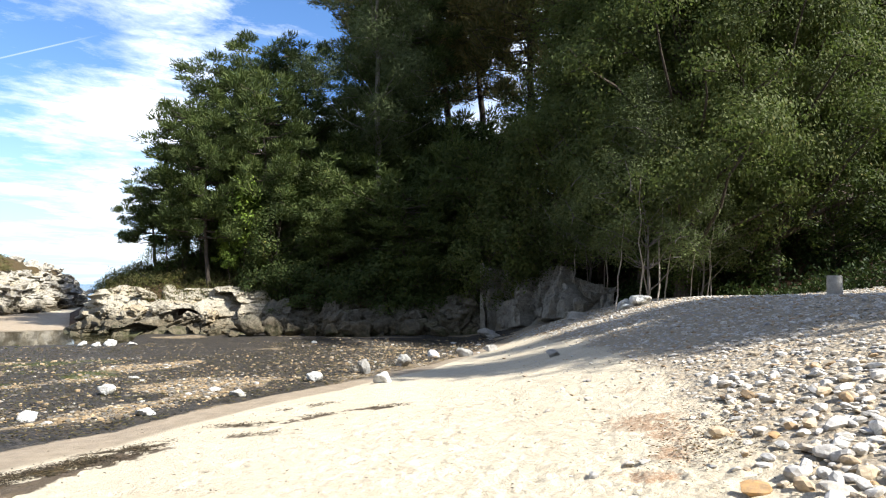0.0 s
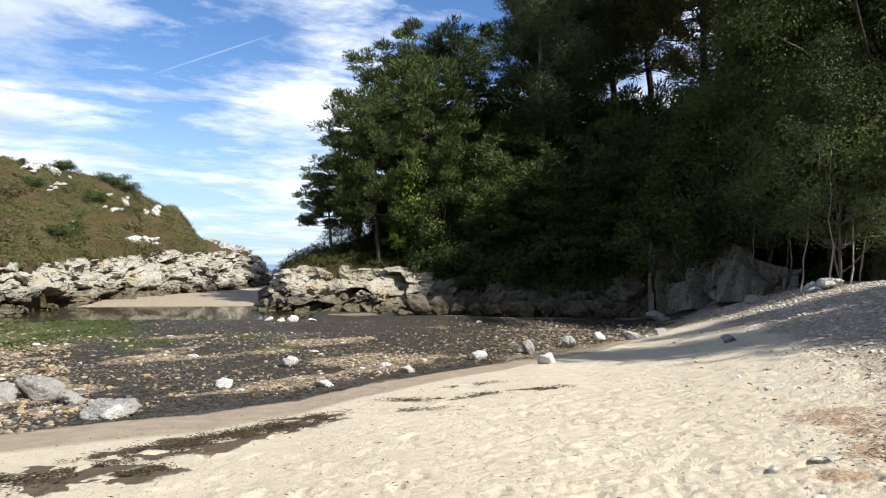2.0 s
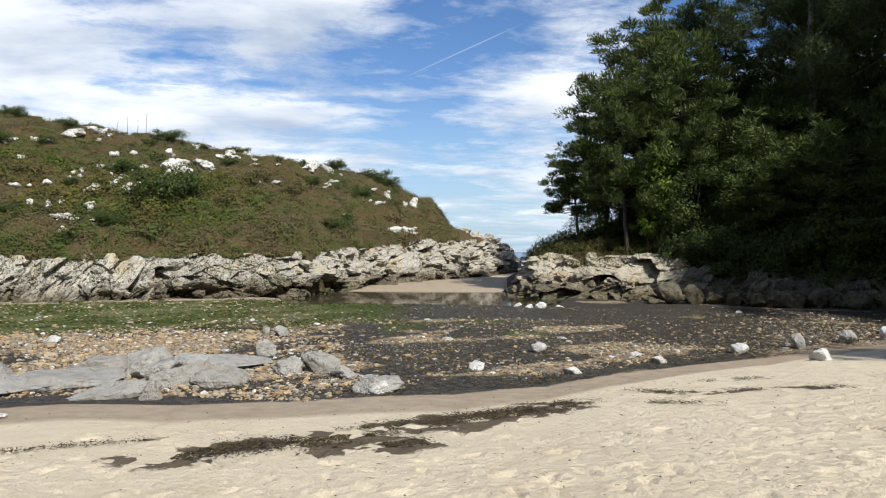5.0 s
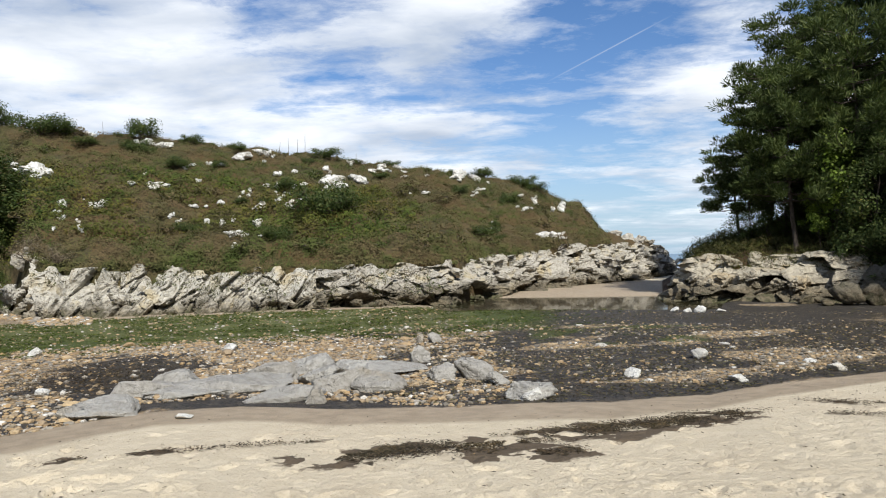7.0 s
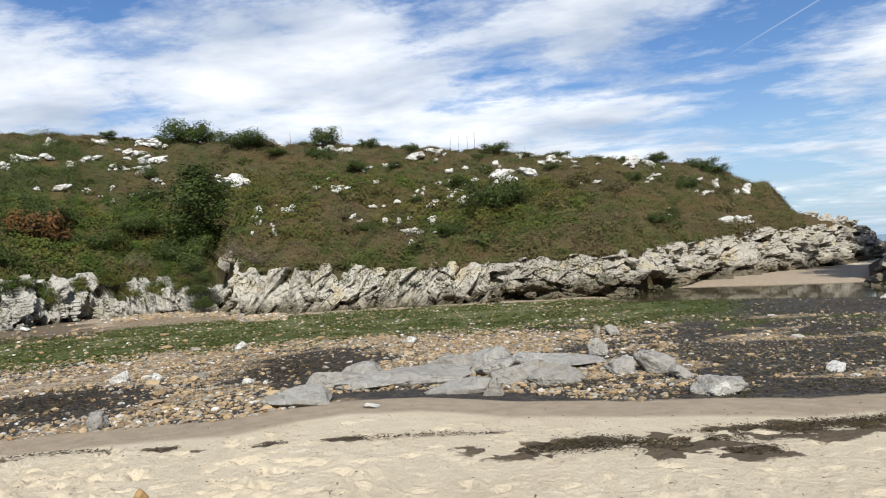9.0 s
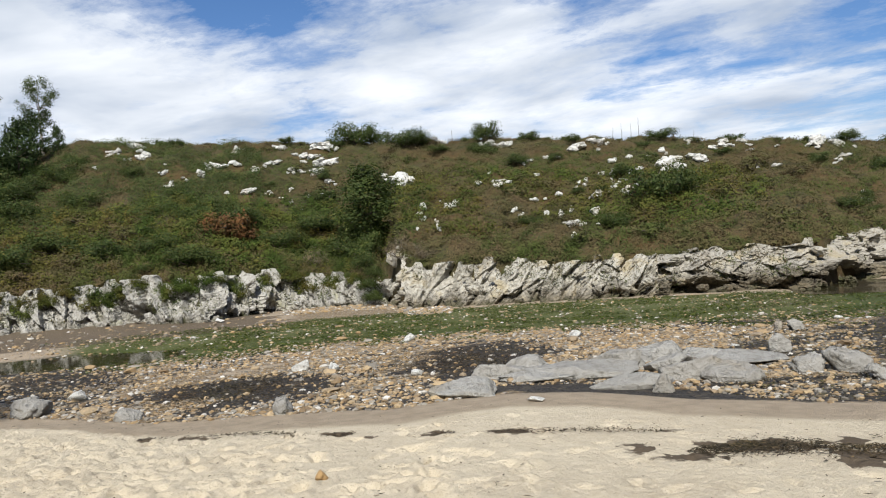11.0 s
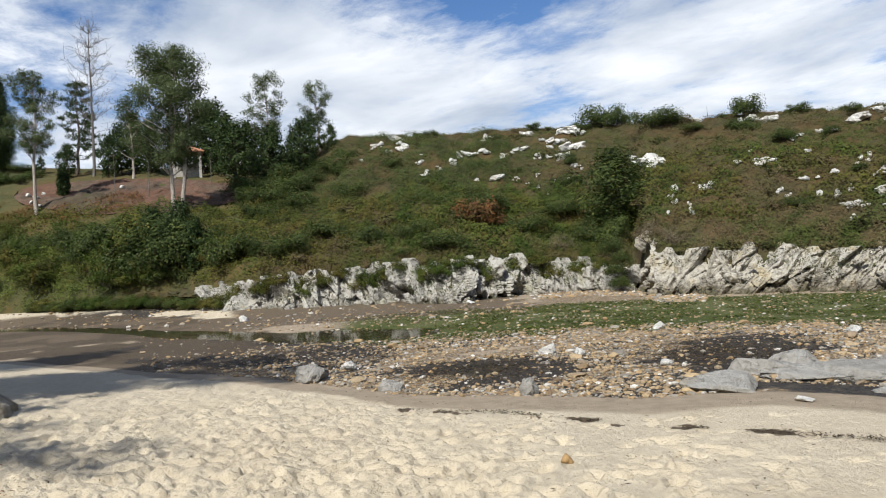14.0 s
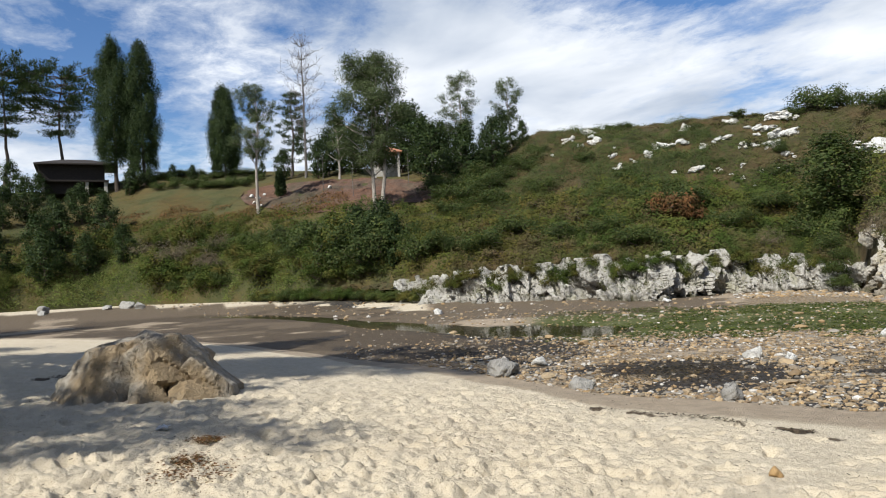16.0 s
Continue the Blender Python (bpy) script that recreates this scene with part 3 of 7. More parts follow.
def stone(seed, level=3, planes=9, rough=0.12, bite=0.45, scale=1.0):
    """A broken stone, about 1 in radius: a ball cut by flat planes, then weathered."""
    rs = np.random.RandomState(seed)
    v, f = ICO[level]
    n = rs.normal(size=(planes, 3))
    n /= np.linalg.norm(n, axis=1)[:, None]
    d = bite + (1 - bite) * rs.rand(planes)
    dots = v @ n.T
    r = np.min(np.where(dots > 0.05, d[None, :] / np.maximum(dots, 0.05), 1.15), axis=1)
    r = np.minimum(r, 1.1)
    o = rs.rand(3) * 40
    r = r * (1 + rough * 2 * (fbm(*(v * 1.7 * scale + o).T, octaves=4, gain=0.6) - 0.5))
    if level >= 3:
        # steps along the joints of the rock
        q = (v * r[:, None]) @ np.linalg.qr(rs.normal(size=(3, 3)))[0]
        q = q * np.array([1.6, 2.3, 3.4]) * scale + 0.35 * (fbm(*(v * 3.0 + o).T, octaves=2) - 0.5)[:, None]
        cell = np.floor(q).astype(int) + 40
        r = r * (1 + rough * 1.5 * (VAL[PERM[(PERM[(PERM[cell[:, 0] & 255] + cell[:, 1]) & 255] + cell[:, 2]) & 255]] - 0.5))
    if level >= 4:
        crease = np.abs(fbm(*(v * 2.6 * scale + o + 9).T, octaves=3) - 0.5) * 2
        r = r - rough * 0.9 * np.clip(0.16 - crease, 0, 1) / 0.16 * 0.5
    return v * r[:, None], f


STONES = {}


def stone_mesh(name, seed, level, material, planes=14, rough=0.12, smooth=True):
    key = (seed, level, material.name)
    if key not in STONES:
        v, f = stone(seed, level, planes, rough)
        STONES[key] = np_mesh(name, v, f, material, smooth)
    return STONES[key]


def polar(az, r):
    a = np.radians(az)
    return -np.sin(a) * r, np.cos(a) * r


# ---------------------------------------------------------------- lie of the land
# turn from +y to the left in degrees, then metres from the middle of the beach
EDGE_AZ = [-180, -60, -31, -20, -10, -5, 1, 8, 16, 24, 31, 43, 53, 60, 66, 75, 90, 94, 102, 112, 118, 129, 136, 150, 180]
EDGE_R = [70, 70, 60, 55, 42, 32, 24, 19.5, 16.5, 14, 13, 12.6, 12.7, 13.5, 13.7, 13, 14, 14.6, 17.5, 22, 27, 40, 49, 62, 70]


def edge_r(az):
    return np.interp(az, EDGE_AZ, EDGE_R)


def land(x, y):
    """Height of the beach and the tidal flat."""
    x, y = np.asarray(x, float), np.asarray(y, float)
    az, r = np.degrees(np.arctan2(-x, y)), np.hypot(x, y)
    e = edge_r(az) + 1.6 * (fbm(x * 0.35, y * 0.35, 2.0) - 0.5) * sm(0, 12, r)
    z = 0.92 * (1 - np.clip(r / e, 0, 1) ** 1.15)
    z = z + 1.85 * sm(0.5, 11, x) + 0.6 * sm(12.5, 20, x)
    z = z + 0.9 * sm(10, 30, -y) * sm(-30, 5, x)
    flat = sm(-0.5, 1.0, r - e) * (1 - sm(0.5, 6, x))
    z = z + flat * (0.10 * (fbm(x * 0.22, y * 0.22, 7.0) - 0.5) - 0.02)
    lag = sm(22, 25, az) * (1 - sm(42, 46, az)) * sm(35, 39, r) * (1 - sm(45, 50, r))
    z = z - 0.35 * lag
    bar = sm(22, 25, az) * (1 - sm(39, 43, az)) * sm(46, 58, r)
    z = z + 0.24 * bar * (1 - sm(95, 140, r))
    stream = sm(86, 96, az) * (1 - sm(124, 132, az)) * np.exp(-((r - np.interp(az, [84, 94, 102, 110.7, 118, 126], [30, 29, 30.5, 38, 52, 66])) / 2.6) ** 2)
    z = z - 0.22 * stream
    pool = sm(36, 42, az) * (1 - sm(90, 100, az)) * np.exp(-((r - 33.5) / 4.0) ** 2)
    z = z + 0.03 * pool
    far = sm(88, 95, az) * (1 - sm(150, 160, az)) * sm(-2, 9, r - np.interp(az, [88, 104, 113, 122, 136, 160], [46, 46, 52, 62, 75, 75]))
    z = z + 0.5 * far
    z = z - 2.5 * sm(120, 200, r) * sm(-10, 20, az) * (1 - sm(30, 40, az))
    return z


BASE_AZ = [18, 22, 24, 26, 29, 32.5, 36, 39, 41.6, 43, 52, 60, 68, 72.8, 73.5, 74.3, 75.0, 76.5, 80, 84, 89, 95, 104, 108, 113, 122, 130, 140, 160, 180]
BASE_R = [150, 120, 100, 84, 68, 60, 54, 49.5, 45, 41, 40, 40, 41, 42.3, 43.0, 46.0, 48.8, 50, 51, 50, 46, 48, 49, 53, 60, 74, 88, 92, 80, 70]
TOP_AZ = [18, 24, 25.6, 27, 28.3, 30.4, 34, 36.6, 39, 43, 52, 60, 65.8, 69, 71.5, 72.7, 73.4, 74.0, 74.6, 75.2, 84, 93, 104, 113, 118, 122, 130, 180]
TOP_Z = [0.4, 0.6, 1.2, 2.6, 3.5, 3.6, 3.5, 3.0, 2.7, 2.35, 2.2, 2.1, 2.4, 2.45, 2.4, 2.5, 3.2, 3.6, 2.4, 1.7, 2.6, 2.7, 2.2, 1.6, 1.0, 0.8, 0.8, 1.2]
RIDGE_AZ = [18, 24, 26, 29, 30.4, 31.6, 32.3, 33.2, 34.6, 36.3, 39.2, 42, 45.4, 49.3, 53.7, 57.3, 63.5, 69.6, 78.6, 85, 88.7, 96.5, 100, 104, 118, 126, 133, 140, 160, 180]
RIDGE_R = [165, 140, 128, 116, 110, 108, 105, 102, 98, 94, 89, 86, 83, 80, 79, 78, 80, 81, 85, 87, 88, 92, 98, 104, 118, 128, 135, 135, 120, 110]
RIDGE_EL = [-1.2, -1.0, -0.8, 0.0, 0.5, 1.7, 2.6, 3.9, 4.2, 5.3, 6.0, 6.5, 6.95, 7.4, 8.15, 8.55, 9.1, 9.45, 9.75, 9.95, 10.05, 10.15, 9.4, 8.3, 8.2, 8.1, 6.9, 6.5, 6.5, 7.0]


def domes(x, y, sp):
    """Rounded cushions about sp apart, 0 to 1 high."""
    gx, gy = np.floor(x / sp).astype(int), np.floor(y / sp).astype(int)
    top = np.zeros(np.shape(x))
    for i in (-1, 0, 1):
        for j in (-1, 0, 1):
            h = PERM[(PERM[(gx + i) & 255] + gy + j) & 255]
            d = np.hypot(x - (gx + i + VAL[h]) * sp, y - (gy + j + VAL[(h + 77) & 255]) * sp) / sp
            top = np.maximum(top, np.sqrt(np.clip(1 - (d / 0.8) ** 2, 0, 1)) * (0.35 + 0.65 * VAL[(h + 31) & 255]))
    return top


def hill(az, s):
    """Place on the heathy hillside: s = 0 at the top of its cliff, 1 on the ridge."""
    az, s = np.broadcast_arrays(np.asarray(az, float), np.asarray(s, float))
    rb = np.interp(az, BASE_AZ, BASE_R) + 2.85
    rr = np.interp(az, RIDGE_AZ, RIDGE_R)
    zc = np.interp(az, TOP_AZ, TOP_Z)
    zr = EYE + rr * np.tan(np.radians(np.interp(az, RIDGE_AZ, RIDGE_EL)))
    p = 0.92 - 0.27 * sm(100, 112, az)
    r = rb + (rr - rb) * s
    q = np.clip(s, 0, 1)
    z = zc + (zr - zc) * (q ** p) - np.clip(s - 1, 0, 9) * (rr - rb) * 0.25 - np.clip(-s - 0.008, 0, 1) * 300
    x, y = polar(az, r)
    gully = np.exp(-((az - 74.8) / 0.7) ** 2) * (1 - sm(0.0, 0.32, s))
    z = z - 3.0 * gully * sm(-0.02, 0.05, s) * (1 - 0.5 * s)
    lump = (fbm(x * 0.30, y * 0.30, z * 0.3, 4) - 0.5) * 1.2 * sm(0, 0.1, s) * (1 - 0.75 * sm(0.8, 1.0, s)) + (fbm(x * 0.95, y * 0.95, 6.0, 3) - 0.5) * 1.0 * sm(0, 0.05, s) * (1 - 0.4 * sm(0.9, 1.0, s))
    soft = sm(0, 0.03, s) * (1 - 0.35 * sm(0.9, 1.0, s)) * (1 - 0.9 * sm(103, 107, az) * sm(0.22, 0.32, s))
    lump = lump + soft * (0.85 * domes(x, y, 2.3) + 0.35 * domes(x + 31.0, y + 7.0, 0.95) - 0.5)
    return x, y, z + lump


def hill_at(az, el):
    """Where a ray at that turn and height meets the hillside."""
    s = np.linspace(0, 1, 600)
    x, y, z = hill(az, s)
    e = np.degrees(np.arctan2(z - EYE, np.hypot(x, y)))
    i = int(np.argmax(e >= el)) if (e >= el).any() else len(s) - 1
    return Vector((x[i], y[i], z[i])), math.hypot(x[i], y[i])


HEAD_AZ = [-180, -150, -120, -90, -60, -45, -31, -22, -16, -10, -4, 0, 8, 16, 25, 27]
HEAD_R = [30, 26, 23, 24, 26, 29, 33, 33, 35, 37, 40, 40, 39, 41, 42, 44]


def head_r(az):
    return np.interp(az, HEAD_AZ, HEAD_R)


def head(az, s):
    """Wooded headland and the slope behind the beach; s metres in from its foot."""
    az, s = np.broadcast_arrays(np.asarray(az, float), np.asarray(s, float))
    rb = head_r(az)
    x, y = polar(az, rb + s)
    fx, fy = polar(az, rb)
    rocky = sm(-13, -8, az)
    z = land(fx, fy) - 0.15 + rocky * 2.3 * sm(0.2, 3.0, s) + (1 - rocky) * 1.2 * sm(0, 8, s) + 0.24 * np.clip(s - 2, 0, 45)
    z = np.where(az > 20, (-1.0) + (z + 1.0) * (0.35 + 0.65 * sm(27.2, 24.0, az)), z)
    z = np.minimum(z, EYE + (rb + s) * np.tan(np.radians(np.interp(az, [8, 14, 19, 22, 24.5, 27], [20, 8, 2.2, 0.9, -0.1, -2.2]))))
    return x, y, z + (fbm(x * 0.4, y * 0.4, 3.3) - 0.5) * 0.9 * sm(1, 5, s)


def head_at(az, r):
    x, y, z = head(np.array([az]), np.array([r - float(head_r(az))]))
    return Vector((x[0], y[0], z[0]))


def land_at(az, r):
    x, y = polar(az, r)
    return Vector((float(x), float(y), float(land(x, y))))


# ---------------------------------------------------------------- the ground
# drift lines of dry seaweed
WRACK = [((-6.6, 5.0), (-6.4, 5.7), (-5.8, 6.6), (-5.6, 7.5), (-5.3, 8.9), (-4.8, 9.8), (-4.3, 10.9)), ((-5.6, 6.2), (-5.0, 6.5), (-4.8, 7.1)), ((-10.4, 1.9), (-9.6, 2.9), (-8.5, 4.0), (-7.7, 5.5)),
         ((-4.0, 12.5), (-2.8, 12.3), (-2.0, 13.0), (-0.7, 13.6)), ((-3.1, 13.9), (-2.2, 14.8)), ((-5.0, 8.2), (-4.7, 9.2), (-4.4, 10.6)), ((-12.2, -0.9), (-11.5, 0.9), (-9.8, 2.2)), ((-3.2, 11.2), (-2.2, 11.1)), ((-15.6, -13.6), (-14.6, -12.6), (-13.6, -12.6)), ((-14.0, -10.6), (-13.0, -10.4))]
# patches of black weed among the stones: x, y, size
DARK_PATCHES = [(-17.2, 1.1, 1.3), (-16.7, 6.4, 1.3), (-17.6, 0.6, 1.2), (-17.7, 6.4, 1.4), (-19.4, 7.6, 1.5), (-22.8, -3.9, 1.6)]
WRACK_K = [1.6, 1.4, 0.6, 0.52, 0.5, 1.5, 0.55, 0.45, 1.1, 0.9]
WRACK_W = [0.42, 0.28, 0.16, 0.26, 0.24, 0.30, 0.14, 0.22, 0.45, 0.3]


def build_ground():
    az = np.concatenate([np.arange(-180, -36, 2.0), np.arange(-36, 140, 0.25), np.arange(140, 180.1, 2.0)])
    r = np.concatenate([[0.0, 0.3, 0.8, 1.4, 2.0, 2.6], np.geomspace(3.0, 15, 330), np.geomspace(15.12, 24, 80), np.geomspace(24.3, 60, 110), np.geomspace(62, 4800, 40)])
    A, R = np.meshgrid(az, r)
    x, y = polar(A, R)
    z = land(x, y)
    e = edge_r(A)
    dry = (1 - sm(-2.6, -0.6, R - e)) * (1 - sm(20, 30, R))
    # trodden sand: soft hollows, deeper where many feet went
    tread = 0.30 + 1.15 * sm(76, 100, A) + 0.35 * sm(-25, 5, -A)
    pits = fbm(x * 2.6, y * 2.6, 1.0, 3)
    z += dry * tread * (0.05 * (pits - 0.5) + 0.05 * (fbm(x * 7.5, y * 7.5, 4.0, 2) - 0.5) + 0.06 * (fbm(x * 17, y * 17, 6.0, 2) - 0.5)) * sm(2, 4, R)
    # small kicked-up pits
    for sp, rad, dep in ((0.26, 0.075, 0.040), (0.15, 0.045, 0.020)):
        best, hgt = np.full(x.shape, 9.0), np.zeros(x.shape)
        gx, gy = np.floor(x / sp).astype(int), np.floor(y / sp).astype(int)
        for i in (-1, 0, 1):
            for j in (-1, 0, 1):
                h = PERM[(PERM[(gx + i) & 255] + gy + j) & 255]
                px, py = (gx + i + VAL[h]) * sp, (gy + j + VAL[(h + 77) & 255]) * sp
                d = np.hypot(x - px, (y - py) * 1.0)
                up = d < best
                best = np.where(up, d, best)
                hgt = np.where(up, VAL[(h + 31) & 255], hgt)
        z -= dry * tread * dep * sm(0.35, 1.0, hgt) * np.exp(-(best / rad) ** 2) * sm(2, 4, R) * (1 - sm(14, 17, R))
    rs = np.random.RandomState(12)
    for i in range(1150):
        a0, r0 = rs.uniform(62, 137) if i % 3 else rs.uniform(-28, 62), 4.2 + 9.5 * rs.rand() ** 1.4
        if r0 > edge_r(a0) - 2.5:
            continue
        px, py = polar(a0, r0)
        th, ln = rs.uniform(0, 3.14), rs.uniform(0.10, 0.16)
        m = (np.abs(A - a0) < 9) & (np.abs(R - r0) < 0.6)
        dx, dy = x[m] - px, y[m] - py
        u, v = dx * math.cos(th) + dy * math.sin(th), -dx * math.sin(th) + dy * math.cos(th)
        q = (u / ln) ** 2 + (v / (ln * 0.5)) ** 2
        z[m] += (0.35 + 0.65 * rs.rand()) * (1.0 if a0 > 70 else 0.4) * (-0.12 * np.exp(-q) + 0.035 * np.exp(-((np.sqrt(q) - 1.7) / 0.5) ** 2))
    me = np_mesh("ground", np.stack([x, y, z], -1).reshape(-1, 3), grid_faces(len(r), len(az))[:, ::-1], M_GROUND)
    # zones of the surface, by plan
    swirl = fbm(A * 0.16 * np.maximum(R, 8) / 18, R * 0.55, 5.0, 4)
    streak = fbm(A * 0.10 * np.maximum(R, 8) / 18, np.log(np.maximum(R, 0.5)) * 9.0, 9.0, 4)
    out = sm(-0.3, 0.7, R - e)
    inside = out * (1 - sm(3.5, 7.0, x)) * (1 - sm(134, 144, A)) * (1 - sm(44, 50, R) * (1 - sm(104, 110, A)))
    black = np.clip(sm(0.43 - 0.02 * (1 - sm(38, 46, A)), 0.53, streak) * (1 - sm(27, 31, R)) * sm(4, 12, A), 0, 1)
    black = black * (1 - 0.7 * sm(44, 60, A) * (1 - sm(0.46, 0.56, swirl)))
    black = np.maximum(black, sm(0, 22, A + 16 * (swirl - 0.5)) * (1 - sm(38, 46, A)) * sm(26, 29, R + 5 * (swirl - 0.5)) * (1 - sm(36, 39, R)))
    black = np.maximum(black, sm(-0.3, 0.2, R - e) * (1 - sm(1.2, 2.4, R - e)) * sm(10, 22, A) * (1 - sm(62, 70, A)))
    black = np.maximum(black, sm(91, 96, A + 10 * (swirl - 0.5)) * (1 - sm(112, 120, A)) * sm(0.8, 2.5, R - e + 3 * (swirl - 0.5)) * (1 - sm(31, 35, R)) * 0.9)
    black = np.maximum(black, (0.3 + 0.6 * sm(0.42, 0.56, fbm(A * 0.2, np.log(np.maximum(R, 0.5)) * 14.0, 3.0, 4))) * sm(-6, 0, A + 8 * (swirl - 0.5)) * (1 - sm(22, 28, A)) * sm(25, 29, R + 6 * (swirl - 0.5)))
    black = np.maximum(black, 0.85 * sm(0.36, 0.5, fbm(A * 0.25, np.log(np.maximum(R, 0.5)) * 16.0, 21.0, 4)) * sm(-12, -6, A) * (1 - sm(8, 16, A)) * sm(0.8, 2.5, R - e))
    for bx, by, bw in DARK_PATCHES:
        black = np.maximum(black, 0.85 * sm(0.2, 0.9, np.exp(-((x - bx) / (1.6 * bw)) ** 2 - ((y - by) / (1.6 * bw)) ** 2) + 1.6 * (swirl - 0.5) + 0.8 * (fbm(x * 1.3, y * 1.3, 3.0, 4) - 0.5)))
    mud = fbm(A * 0.30, np.log(np.maximum(R, 0.5)) * 16.0, 13.0, 4)
    black = np.maximum(black, 0.85 * sm(0.36, 0.52, mud) * sm(104, 112, A) * sm(27, 33, R) * (1 - sm(55, 70, R)))
    algae = sm(29, 43, A) * (1 - sm(92, 104, A)) * sm(24.5, 27.5, R + 3 * (swirl - 0.5)) * (1 - sm(38.0, 41.0, R))
    algae = np.maximum(algae, 0.6 * sm(20, 26, A) * (1 - sm(36, 40, A)) * sm(20, 22, R) * (1 - sm(27, 30, R)) * sm(0.4, 0.55, swirl))
    gravel = np.clip(sm(0.28 - 0.16 * sm(45, 60, A), 0.42 - 0.14 * sm(45, 60, A), swirl) * (1 - sm(28, 32, R)) * (1 - sm(104, 112, A)), 0, 1)
    gravel = np.maximum(gravel, (1 - sm(36, 46, A)) * sm(-8, 0, A) * (1 - sm(38, 42, R)))
    gravel = np.maximum(gravel, 0.9 * sm(69, 73, A) * (1 - sm(80, 85, A)) * sm(38, 41, R))
    wet = np.maximum(sm(-2.9, -0.7, R - e), 0.0) * (1 - sm(3.0, 8.0, x)) * (1 - 0.9 * sm(60, 70, R) * (1 - sm(46, 52, A)))
    dry_strip = sm(104, 108, A) * sm(-6.0, -4.2, R - np.interp(A, BASE_AZ, BASE_R) + 3 * (swirl - 0.5))
    wet = wet * (1 - 0.85 * dry_strip)
    line = np.interp(y, [-10, 0, 5, 10, 22, 32], [3.4, 2.2, 1.9, 3.0, 3.6, 3.0])
    shingle = sm(-0.3, 1.6, x - line + 1.6 * (fbm(x * 0.8, y * 0.8, 3.0) - 0.5)) * sm(-14, -4, y)
    litter = np.exp(-((x - line + 0.3) / 0.8) ** 2) * sm(4.0, 6.0, y) * (1 - sm(11, 14, y)) * sm(0.4, 0.6, fbm(x * 1.2, y * 1.2, 8.0))
    weed = np.zeros_like(z)
    for k, line_ in enumerate(WRACK):
        q = np.array(line_, float)
        d = np.full_like(z, 9.0)
        for a, c in zip(q[:-1], q[1:]):
            u = np.clip(((x - a[0]) * (c - a)[0] + (y - a[1]) * (c - a)[1]) / np.sum((c - a) ** 2), 0, 1)
            d = np.minimum(d, np.hypot(x - a[0] - u * (c - a)[0], y - a[1] - u * (c - a)[1]))
        patchy = fbm(x * 2.6, y * 2.6, 4.0 + k, 4)
        d = np.abs(d + 0.55 * (fbm(x * 1.7, y * 1.7, 9.0 + k, 3) - 0.5))
        weed = np.maximum(weed, np.exp(-(d / (1.15 * WRACK_W[k])) ** 2) * sm(0.46, 0.55, patchy) * WRACK_K[k] * 1.3)
    weed = np.clip(weed, 0, 1)
    tidal_mud = sm(98, 108, A + 10 * (swirl - 0.5)) * (1 - sm(136, 142, A)) * wet * (0.4 + 0.6 * sm(0.36, 0.5, mud))
    tidal_mud = np.maximum(tidal_mud, 0.95 * sm(81, 86, A + 6 * (swirl - 0.5)) * (1 - sm(120, 130, A)) * sm(35, 38, R) * (1 - dry_strip))
    one = np.ones_like(z)
    for nm, ch in (("zone", (black * inside, algae * inside, gravel * inside)), ("damp", (wet, shingle, litter)), ("weed", (weed, tidal_mud * out, weed))):
        at = me.color_attributes.new(nm, "FLOAT_COLOR", "POINT")
        at.data.foreach_set("color", np.stack([*ch, one], -1).astype(np.float32).ravel())
    tagged(new("ground", me), "pale trodden sand running down to a weedy stony tidal flat", "beach", kind="structure")
    return None


build_ground()


def sheet_of(name, az, r, z, material, label, category):
    A, R = np.meshgrid(az, r)
    x, y = polar(A, R)
    return tagged(np_part(name, np.stack([x, y, np.full_like(x, z)], -1).reshape(-1, 3), grid_faces(len(r), len(az))[:, ::-1], material), label, category, kind="structure")


sheet_of("water", np.arange(0, 150, 2.0), [22, 30, 40, 50, 62, 80, 110], -0.10, M_WATER, "shallow still tidal water over brown weed", "water")
sheet_of("sea", np.arange(-40, 120, 4.0), [125, 200, 500, 1500, 4900], -0.35, M_SEA, "open blue sea at the mouth of the cove", "sea")
sheet_of("surf", np.arange(20, 32, 0.5), [129, 133, 138, 146], -0.18, M_FOAM, "thin white line of breaking surf", "surf")


def loft(name, az, s, fn, material, label, category):
    A, S = np.meshgrid(az, s)
    x, y, z = fn(A, S)
    return tagged(np_part(name, np.stack([x, y, z], -1).reshape(-1, 3), grid_faces(len(s), len(az))[:, ::-1], material), label, category, kind="structure")


loft("hillside", np.arange(27.5, 104.01, 0.3), np.concatenate([[-0.03, -0.012], np.linspace(0, 1.0, 130), [1.05, 1.3, 2.0]]), hill, M_HEATH_SOIL, "heath-covered hill with brown and green low scrub", "hill")
loft("meadow", np.arange(104, 180.01, 0.7), np.concatenate([[-0.03, -0.012], np.linspace(0, 1.0, 110), [1.05, 1.3, 2.0]]), hill, M_MEADOW, "dry grassy slope above a hedge bank", "hill")
loft("headland", np.arange(-180, 27.21, 0.8), np.concatenate([np.linspace(-0.6, 6, 16), np.linspace(7, 45, 20), [70, 110]]), head, M_WOOD_SOIL, "dark wooded headland floor with leaf litter", "hill")

# ---------------------------------------------------------------- cliffs
LEDGES = {}


